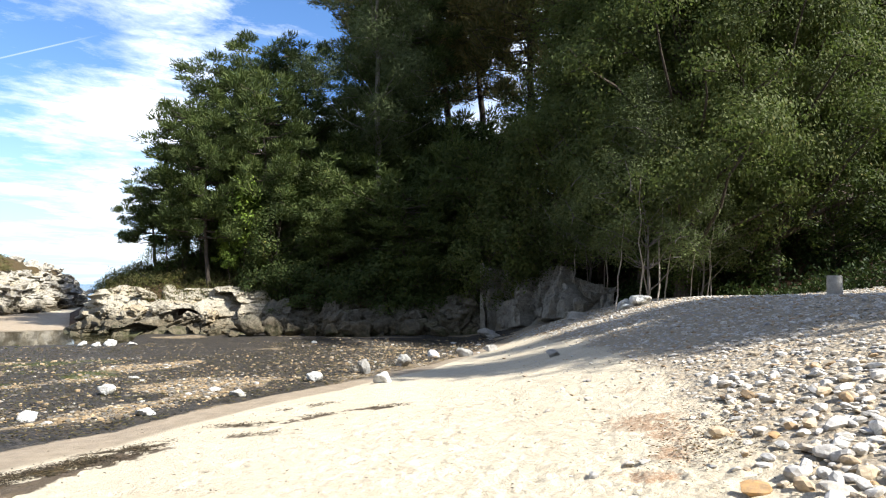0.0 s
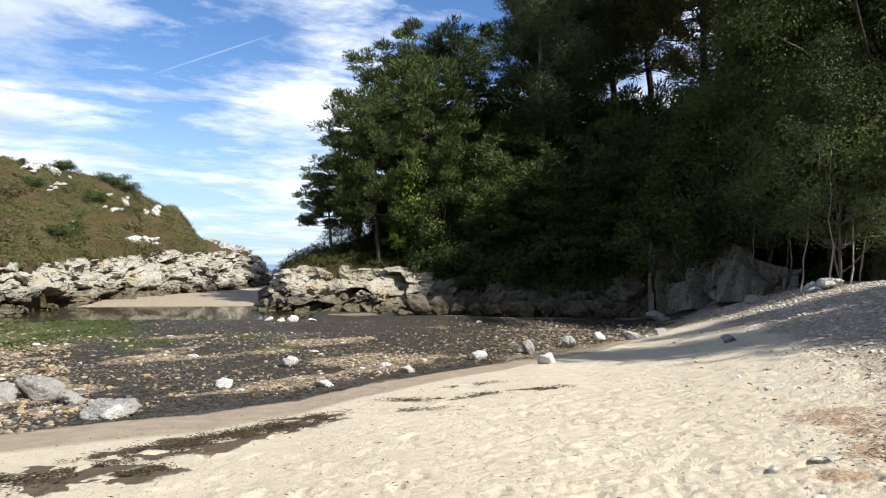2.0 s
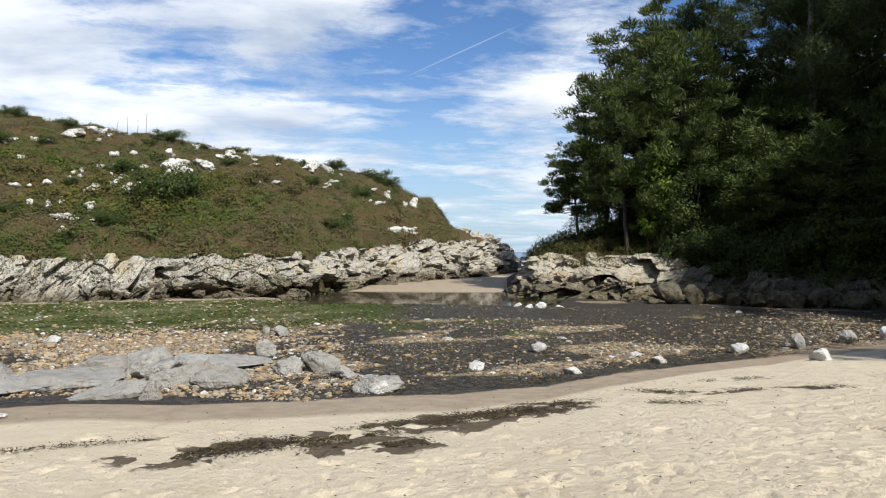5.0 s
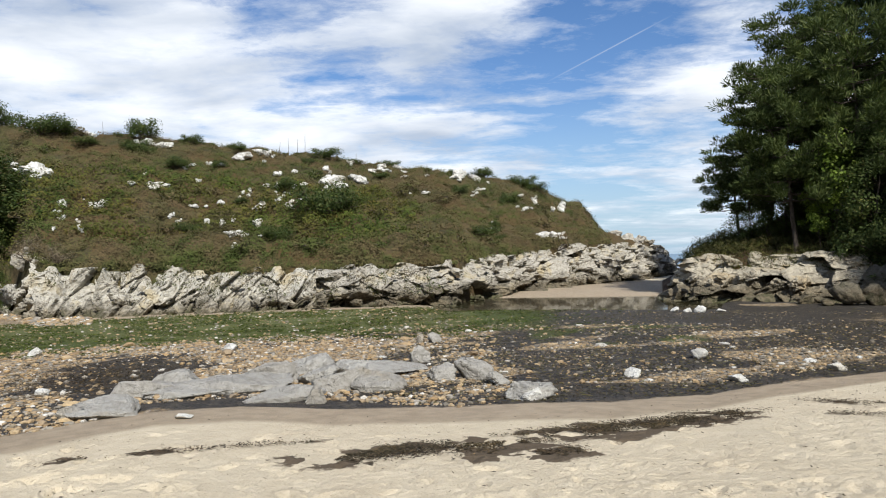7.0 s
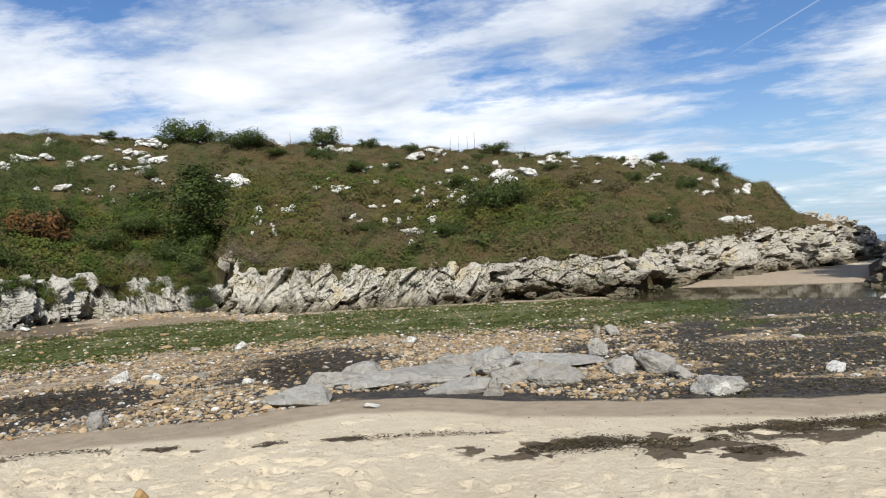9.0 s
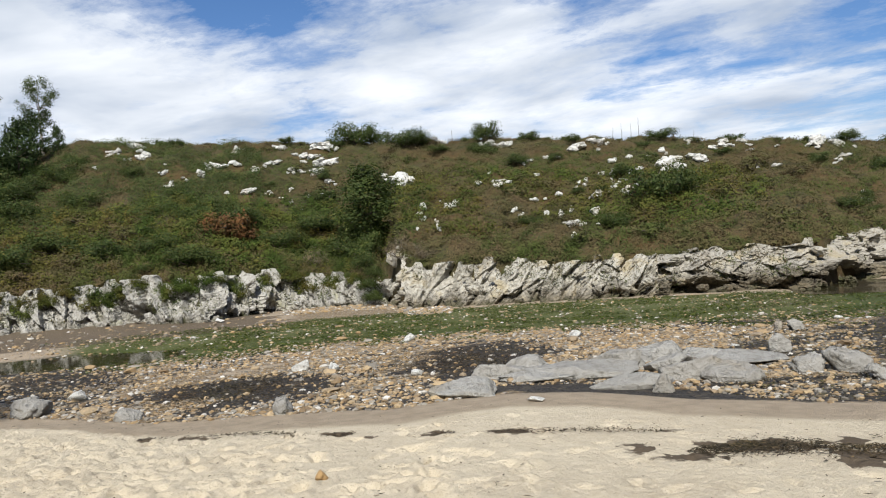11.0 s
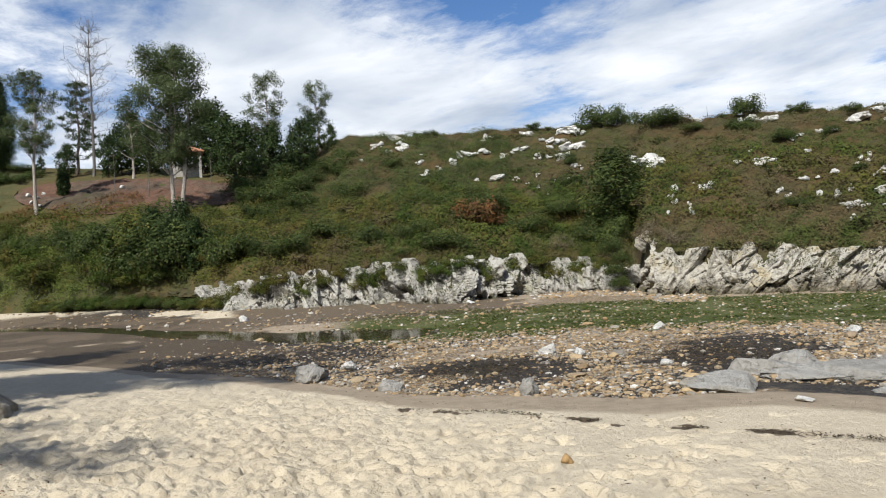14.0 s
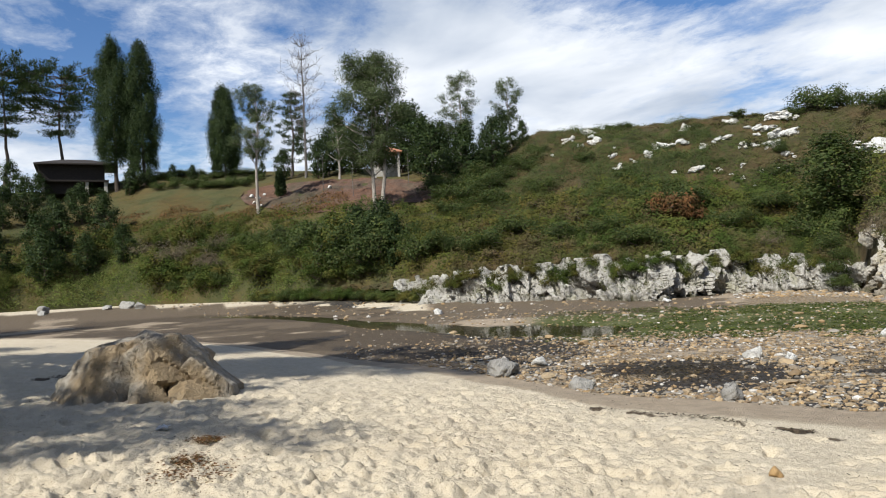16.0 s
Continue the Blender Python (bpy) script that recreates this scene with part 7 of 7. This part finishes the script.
def head_cover(name, n, az0, az1, s0, s1, leaf, material, label, seed, lift, aspect):
    rs = np.random.RandomState(seed)
    az, s = az0 + (az1 - az0) * rs.rand(n), s0 + (s1 - s0) * rs.rand(n)
    x, y, z = head(az, s)
    tuft = fbm(x * 1.1, y * 1.1, 2.0, 3)
    c = np.repeat(np.stack([x, y, z], 1), 5, 0) + rs.normal(size=(n * 5, 3)) * np.array([leaf, leaf, leaf * 0.3])
    c[:, 2] += np.repeat(lift * np.clip((tuft - 0.3) * 3, 0.05, 1.4), 5) * rs.rand(n * 5)
    v, f = leaves(c, leaf, rs, aspect, 0.7)
    return tagged(np_part(name, v, f, material), label, "scrub", kind="stuff")


head_cover("headland_grass", 7000, 13, 25.5, 1.8, 12, 0.22, M_GRASS, "green grass and low scrub above the ledge", 86, 0.7, 0.16)
# the darkest leaf colour stands in for shade on this undergrowth
head_cover("undergrowth", 9000, -14, 14, 2.0, 14, 0.22, M_CYPRESS, "undergrowth on the wood floor, coloured dark for shade", 87, 0.9, 0.4)
head_cover("undergrowth", 6000, -40, -14, 0.5, 12, 0.22, M_CYPRESS, "undergrowth behind the shingle, coloured dark for tree shade", 88, 0.8, 0.4)

# bare earth of the clearing ---------------------------------------------------
A, S = np.meshgrid(np.linspace(104.8, 120.2, 70), np.linspace(0.0, 1.0, 30))
lo, hi = 4.5 + 0.6 * fbm(A * 0.8, 1.0, 0.0), 7.55 - 0.25 * fbm(A * 0.9, 4.0, 0.0)
hx, hy, hz = np.zeros_like(A), np.zeros_like(A), np.zeros_like(A)
for j in range(A.shape[1]):
    s = np.linspace(0, 1, 400)
    x, y, z = hill(A[0, j], s)
    e = np.degrees(np.arctan2(z - EYE, np.hypot(x, y)))
    e = np.maximum.accumulate(e)
    pinch = 0.05 + 0.95 * math.sin(math.pi * j / (A.shape[1] - 1)) ** 0.45
    t = np.interp(6.2 + (lo[0, j] - 6.2) * pinch + S[:, j] * ((hi[0, j] - 6.2) * pinch - (lo[0, j] - 6.2) * pinch), e, s)
    hx[:, j], hy[:, j], hz[:, j] = hill(A[:, j], t)
hz += 0.16 + 0.3 * (fbm(hx * 0.6, hy * 0.6, 1.0) - 0.5)
tagged(np_part("bare_earth", np.stack([hx, hy, hz], -1).reshape(-1, 3), grid_faces(30, 70)[:, ::-1], M_BARE), "reddish bare earth slope in a clearing", "earth", kind="structure")


# buildings --------------------------------------------------------------------
def box_part(name, parent, size, at, material, bevel=0.02, turn=0.0):
    bm = bmesh.new()
    bmesh.ops.create_cube(bm, size=1.0)
    bmesh.ops.scale(bm, vec=size, verts=bm.verts)
    bmesh.ops.bevel(bm, geom=bm.edges[:], offset=bevel, segments=1, affect="EDGES")
    me = bpy.data.meshes.new(name)
    bm.to_mesh(me)
    bm.free()
    me.materials.append(material)
    ob = new(name, me)
    ob.parent = parent
    ob.matrix_basis = pose(*at, 0, 0, turn)
    return ob


def hip_roof(parent, w, d, z, h, over, thick, material, ridge=0.4):
    x, y = w / 2 + over, d / 2 + over
    r = ridge * w / 2
    v = [(-x, -y, z), (x, -y, z), (x, y, z), (-x, y, z), (-r, 0, z + h), (r, 0, z + h)]
    v += [(-x, -y, z - thick), (x, -y, z - thick), (x, y, z - thick), (-x, y, z - thick)]
    bm = bmesh.new()
    q = [bm.verts.new(p) for p in v]
    for f in [(0, 1, 5, 4), (1, 2, 5), (2, 3, 4, 5), (3, 0, 4), (1, 0, 6, 7), (2, 1, 7, 8), (3, 2, 8, 9), (0, 3, 9, 6), (6, 9, 8, 7)]:
        bm.faces.new([q[i] for i in f])
    me = bpy.data.meshes.new("roof")
    bm.to_mesh(me)
    bm.free()
    me.materials.append(material)
    ob = new("roof", me)
    ob.parent = parent
    return ob


p, r = hill_at(131.4, 6.75)
hut = tagged(new("granary_hut"), "dark wooden raised hut with a hipped tile roof", "hut")
hut.matrix_basis = Matrix.Translation(p) @ pose(0, 0, 0, 0, 0, 131.4)
k = r / 115
box_part("wall", hut, (8.2 * k, 6.0 * k, 2.3 * k), (-0.6 * k, 0, 2.6 * k), M_DARKWOOD)
box_part("floor_beam", hut, (8.8 * k, 6.6 * k, 0.25 * k), (-0.4 * k, 0, 1.4 * k), M_DARKWOOD)
box_part("wall", hut, (4.6 * k, 5.0 * k, 1.6 * k), (-1.8 * k, 0.3, 0.5 * k), M_DARKWOOD)
for x in (-4.2, 1.2, 3.6):
    box_part("pillar", hut, (0.45 * k, 0.45 * k, 2.0 * k), (x * k, -2.8 * k, 0.5 * k), M_STONE, 0.05)
hip_roof(hut, 8.8 * k, 6.6 * k, 3.75 * k, 1.1 * k, 0.8 * k, 0.18 * k, M_SLATE)
p, r = hill_at(108.9, 7.45)
pav = tagged(new("pavilion"), "small open pavilion with a terracotta tile roof", "pavilion")
pav.matrix_basis = Matrix.Translation(p) @ pose(0, 0, 0, 0, 0, 112)
k = r / 92
for x in (-1.5, 1.5):
    for y in (-1.3, 1.3):
        box_part("pillar", pav, (0.3 * k, 0.3 * k, 3.2 * k), (x * k, y * k, 1.4 * k), M_STONE, 0.03)
box_part("back_wall", pav, (3.0 * k, 0.15 * k, 2.0 * k), (0, 1.3 * k, 0.9 * k), M_STONE)
hip_roof(pav, 3.4 * k, 3.0 * k, 3.1 * k, 0.75 * k, 0.3 * k, 0.12 * k, M_TERRACOTTA)

# concrete post on the shingle
p = land_at(-28.4, 28.0)
bm = bmesh.new()
bmesh.ops.create_cone(bm, cap_ends=True, segments=28, radius1=0.25, radius2=0.245, depth=1.25)
bmesh.ops.bevel(bm, geom=[e for e in bm.edges if len(e.link_faces) == 2 and e.calc_face_angle(0) > 1], offset=0.03, segments=2, affect="EDGES")
me = bpy.data.meshes.new("post")
bm.to_mesh(me)
bm.free()
me.materials.append(M_CONCRETE)
post = tagged(new("concrete_post", me), "round grey concrete post on the shingle", "post")
post.location = p + Vector((0, 0, 0.08))


# ---------------------------------------------------------------- stones and seaweed by the thousand
def scatter(name, n, pick, size, material, label, seed, level=1, flat=0.46, sink=0.3, category="stones"):
    rs = np.random.RandomState(seed)
    x, y = pick(rs, n)
    n = len(x)
    z = land(x, y)
    kinds = [stone(500 + seed * 7 + k, level, 9, 0.1, 0.55) for k in range(10)]
    s = size[0] + (size[1] - size[0]) * rs.rand(n) ** 2.6
    th = rs.rand(n) * 6.283
    ca, sa = np.cos(th), np.sin(th)
    which = rs.randint(0, 10, n)
    sq = rs.uniform(0.6, 1.0, n)
    fl = flat * rs.uniform(0.6, 1.3, n)
    chunks = []
    for k in range(10):
        v, f = kinds[k]
        m = which == k
        px, py, pz = v[None, :, 0] * s[m, None], v[None, :, 1] * (s * sq)[m, None], v[None, :, 2] * (s * fl)[m, None]
        w = np.stack([px * ca[m, None] - py * sa[m, None] + x[m, None], px * sa[m, None] + py * ca[m, None] + y[m, None], pz + (z + s * fl * (1 - 2 * sink) * 0.9)[m, None]], -1)
        cnt = int(m.sum())
        chunks.append((w.reshape(-1, 3), (f[None] + (np.arange(cnt) * len(v))[:, None, None]).reshape(-1, 3)))
    return tagged(np_part(name, *join(chunks), material, smooth=False), label, category, kind="stuff")


def on_flat(rs, n):
    """Stony ground; between the weed streaks on the seaward side."""
    az, r = rs.uniform(40, 113, n), np.sqrt(rs.uniform(12.5 ** 2, 40 ** 2, n))
    r = np.where(rs.rand(n) < 0.5, 12.5 + 14 * rs.rand(n), r)
    x, y = polar(az, r)
    swirl = fbm(az * 0.16 * np.maximum(r, 8) / 18, r * 0.55, 5.0, 4)
    want = sm(0.38 - 0.16 * sm(45, 60, az), 0.50 - 0.14 * sm(45, 60, az), swirl) * sm(38, 48, az) * (1 - 0.75 * sm(24, 28, r)) * (1 - 0.9 * sm(100, 108, az))
    for bx, by, bw in DARK_PATCHES:
        want = want * (1 - 0.85 * sm(0.3, 0.7, np.exp(-((x - bx) / (1.6 * bw)) ** 2 - ((y - by) / (1.6 * bw)) ** 2) + 0.9 * (swirl - 0.5)))
    ok = (r > edge_r(az) + 0.1 + 1.1 * sm(44, 54, az) * (1 - sm(66, 71, az))) & (rs.rand(n) < 0.07 + 0.93 * want)
    return x[ok], y[ok]


def in_streaks(rs, n):
    az, r = rs.uniform(-11, 50, n), 12.5 + 16 * rs.rand(n)
    r = np.where(az < 12, r + 9 * rs.rand(n), r)
    x, y = polar(az, r)
    streak = fbm(az * 0.10 * np.maximum(r, 8) / 18, np.log(np.maximum(r, 0.5)) * 9.0, 9.0, 4)
    want = (1 - sm(0.40, 0.47, streak)) * (1 - sm(42, 50, az)) * (1 - 0.8 * sm(25, 28, r) * sm(6, 14, az))
    want = np.maximum(want, 0.4 * (1 - sm(4, 12, az)))
    ok = (r > edge_r(az) + 0.4) & (rs.rand(n) < (0.10 + 0.90 * want) * sm(0.6, 2.2, r - edge_r(az))) & (x < 6)
    return x[ok], y[ok]


def on_bank(rs, n):
    x, y = 1.2 + 26 * rs.rand(n) ** 1.2, -3 + 38 * rs.rand(n)
    line = np.interp(y, [-10, 0, 5, 10, 22, 32], [3.4, 2.2, 1.9, 3.0, 3.6, 3.0]) + 0.9
    az, r = np.degrees(np.arctan2(-x, y)), np.hypot(x, y)
    ok = (rs.rand(n) < 0.04 + sm(-1.0, 1.4, x - line)) & (r < head_r(az) + 1.5) & (az > -50) & (r > 4.0)
    return x[ok], y[ok]


def on_far_shore(rs, n):
    near_gully = rs.rand(n) < 0.7
    az = np.where(near_gully, rs.uniform(70, 83, n), rs.uniform(83, 128, n))
    r = np.interp(az, BASE_AZ, BASE_R) - np.where(near_gully, 5.5, 15.0) * rs.rand(n)
    return polar(az, r)


scatter("stones", 50000, on_flat, (0.022, 0.10), M_FLATSTONE, "ochre, brown and white stones strewn on the tidal flat", 1)
scatter("stones", 36000, in_streaks, (0.02, 0.10), M_DARKSTONE, "ochre and grey stones between streaks of black weed", 8)
def between_streaks(rs, n):
    az, r = rs.uniform(-9, 52, n), 13.0 + 22 * rs.rand(n)
    x, y = polar(az, r)
    ok = (fbm(x * 0.55, y * 0.55, 15.0, 3) + 0.12 * (rs.rand(n) - 0.5) > 0.47) & (r > edge_r(az) + 1.2) & (x < 6) & (rs.rand(n) < 1 - 0.6 * sm(26, 30, r))
    return x[ok], y[ok]


scatter("stones", 19000, between_streaks, (0.016, 0.06), M_DARKSTONE, "small brown and grey stones scattered over black weed", 14)
scatter("stones", 200, in_streaks, (0.07, 0.19), M_OUTCROP, "larger pale stones between streaks of weed", 9, 2)
scatter("stones", 520, on_flat, (0.08, 0.22), M_FLATSTONE, "larger pale stones strewn on the tidal flat", 2, 2)
scatter("shingle", 48000, on_bank, (0.025, 0.095), M_SHINGLE, "grey and cream shingle covering the upper beach", 3)
scatter("stones", 2200, on_far_shore, (0.04, 0.22), M_FLATSTONE, "pale cobbles along the foot of the far bank", 4)


def flakes(name, n, place, size, material, label, seed, aspect=0.35, up=0.03, category="seaweed"):
    rs = np.random.RandomState(seed)
    x, y = place(rs, n)
    z = land(x, y) + up * rs.rand(len(x))
    c = np.stack([x, y, z + 0.008], 1)
    v, f = leaves(c, size, rs, aspect)
    v = v.reshape(-1, 4, 3)
    mid = v.mean(1, keepdims=True)
    v = mid + (v - mid) * np.array([1, 1, 0.22])
    return tagged(np_part(name, v.reshape(-1, 3), f, material), label, category, kind="stuff")




def along_wrack(rs, n):
    xs, ys = [], []
    for k, line in enumerate(WRACK):
        q = np.array(line, float)
        m = int(n * WRACK_W[k] * WRACK_K[k] * np.sum(np.hypot(*np.diff(q, axis=0).T)) / 9.0)
        t = rs.rand(m) * (len(q) - 1)
        x, y = np.interp(t, np.arange(len(q)), q[:, 0]), np.interp(t, np.arange(len(q)), q[:, 1])
        x, y = x + rs.normal(size=m) * WRACK_W[k] * 0.5, y + rs.normal(size=m) * WRACK_W[k] * 0.5
        ok = fbm(x * 1.3, y * 1.3, 4.0 + k, 3) > 0.45
        xs.append(x[ok]), ys.append(y[ok])
    return np.concatenate(xs), np.concatenate(ys)


def over_sand(rs, n):
    az, r = rs.uniform(-30, 136, n), 4 + 12 * rs.rand(n)
    ok = r < edge_r(az) - 0.8
    return polar(az[ok], r[ok])


def over_algae(rs, n):
    az, r = rs.uniform(26, 100, n), rs.uniform(24, 40, n)
    x, y = polar(az, r)
    ok = (fbm(x * 0.8, y * 0.8, 6.0, 3) > 0.46) & (rs.rand(n) < sm(26, 46, az) * (1 - 0.9 * sm(86, 100, az)))
    return x[ok], y[ok]


flakes("wrack", 26000, along_wrack, 0.06, M_WEED, "dark dried seaweed in broken lines on the sand", 5)
def over_weed(rs, n):
    az, r = rs.uniform(-2, 50, n), 13 + 24 * rs.rand(n)
    x, y = polar(az, r)
    streak = fbm(az * 0.10 * np.maximum(r, 8) / 18, np.log(np.maximum(r, 0.5)) * 9.0, 9.0, 4)
    ok = (r > edge_r(az) + 0.2) & (rs.rand(n) < 0.15 + sm(0.44, 0.52, streak)) & (x < 3)
    return x[ok], y[ok]


flakes("weed_fronds", 16000, over_weed, 0.13, M_OLIVEWEED, "olive-brown weed fronds over the wet flat", 13, 0.28, 0.05)
flakes("wet_weed", 30000, over_weed, 0.11, M_WEED, "black rotting weed strewn over the wet flat", 11, 0.3, 0.04)
def in_patches(rs, n):
    c = np.array(DARK_PATCHES)[rs.randint(0, len(DARK_PATCHES), n)]
    return c[:, 0] + rs.normal(size=n) * c[:, 2] * 0.9, c[:, 1] + rs.normal(size=n) * c[:, 2] * 0.9


flakes("wet_weed", 14000, in_patches, 0.09, M_WEED, "black weed caught among the stones", 12, 0.35, 0.05)
flakes("sand_litter", 2200, over_sand, 0.06, M_WEED, "small dark scraps of weed on the sand", 6)
flakes("algae", 60000, over_algae, 0.16, M_ALGAE, "green algae mats on the wet flat", 7, 0.4, 0.05)

# scraps on the sand
def crumpled(x, y, w, seed, material, label, category):
    v, f = stone(seed, 4, 12, 0.5, 0.35, 1.6)
    ob = new("litter_scrap", np_mesh("litter_scrap", v, f, material, False))
    ob.matrix_basis = pose(x, y, float(land(x, y)) + 0.02, 5, -4, seed * 31) @ Matrix.Diagonal((w * 0.5, w * 0.22, w * 0.12, 1))
    return tagged(ob, label, category)


crumpled(-8.18, -6.07, 0.34, 71, M_PAPER, "crumpled white scrap lying on the sand", "litter")
crumpled(-0.25, 5.0, 0.05, 73, M_WEED, "tiny dark scrap of weed on the sand", "litter")


def near_patch(rs, n):
    c = [(-6.14, -4.23, 0.22), (-6.6, -4.6, 0.12), (-7.6, -5.0, 0.10), (3.2, 8.5, 0.5), (2.6, 7.2, 0.35), (5.4, 29.4, 0.6), (6.6, 29.2, 0.6), (4.4, 29.8, 0.5), (7.6, 29.6, 0.5)]
    k = rs.randint(0, len(c), n)
    c = np.array(c)[k]
    return c[:, 0] + rs.normal(size=n) * c[:, 2], c[:, 1] + rs.normal(size=n) * c[:, 2]


flakes("dry_leaves", 4200, near_patch, 0.05, M_RUST, "reddish brown dry leaf litter on the sand", 10, 0.5, 0.05, "leaf litter")

# pieces of the shingle nearest the camera's stand
bank = tagged(new("shingle_bank"), "loose rounded grey and ochre beach stones", "stones")
rs = np.random.RandomState(91)
done = 0
while done < 290:
    a, r = rs.uniform(-36, -18.5), 4.0 + 7.5 * rs.rand() ** 1.3
    x, y = polar(a, r)
    line = float(np.interp(y, [0, 5, 10], [2.2, 1.9, 3.0])) + 0.5
    if rs.rand() > sm(-0.6, 1.0, x - line):
        continue
    s = 0.045 + 0.09 * rs.rand() ** 1.4
    ob = new("stone", stone_mesh("stone", 400 + done % 12, 2, M_SHINGLE_ONE, 8, 0.12, False))
    ob.parent = bank
    ob.matrix_basis = pose(x, y, float(land(x, y)) + s * 0.28, rs.uniform(-20, 20), rs.uniform(-20, 20), rs.uniform(0, 360)) @ Matrix.Diagonal((s, s * rs.uniform(0.6, 0.9), s * rs.uniform(0.4, 0.65), 1))
    done += 1
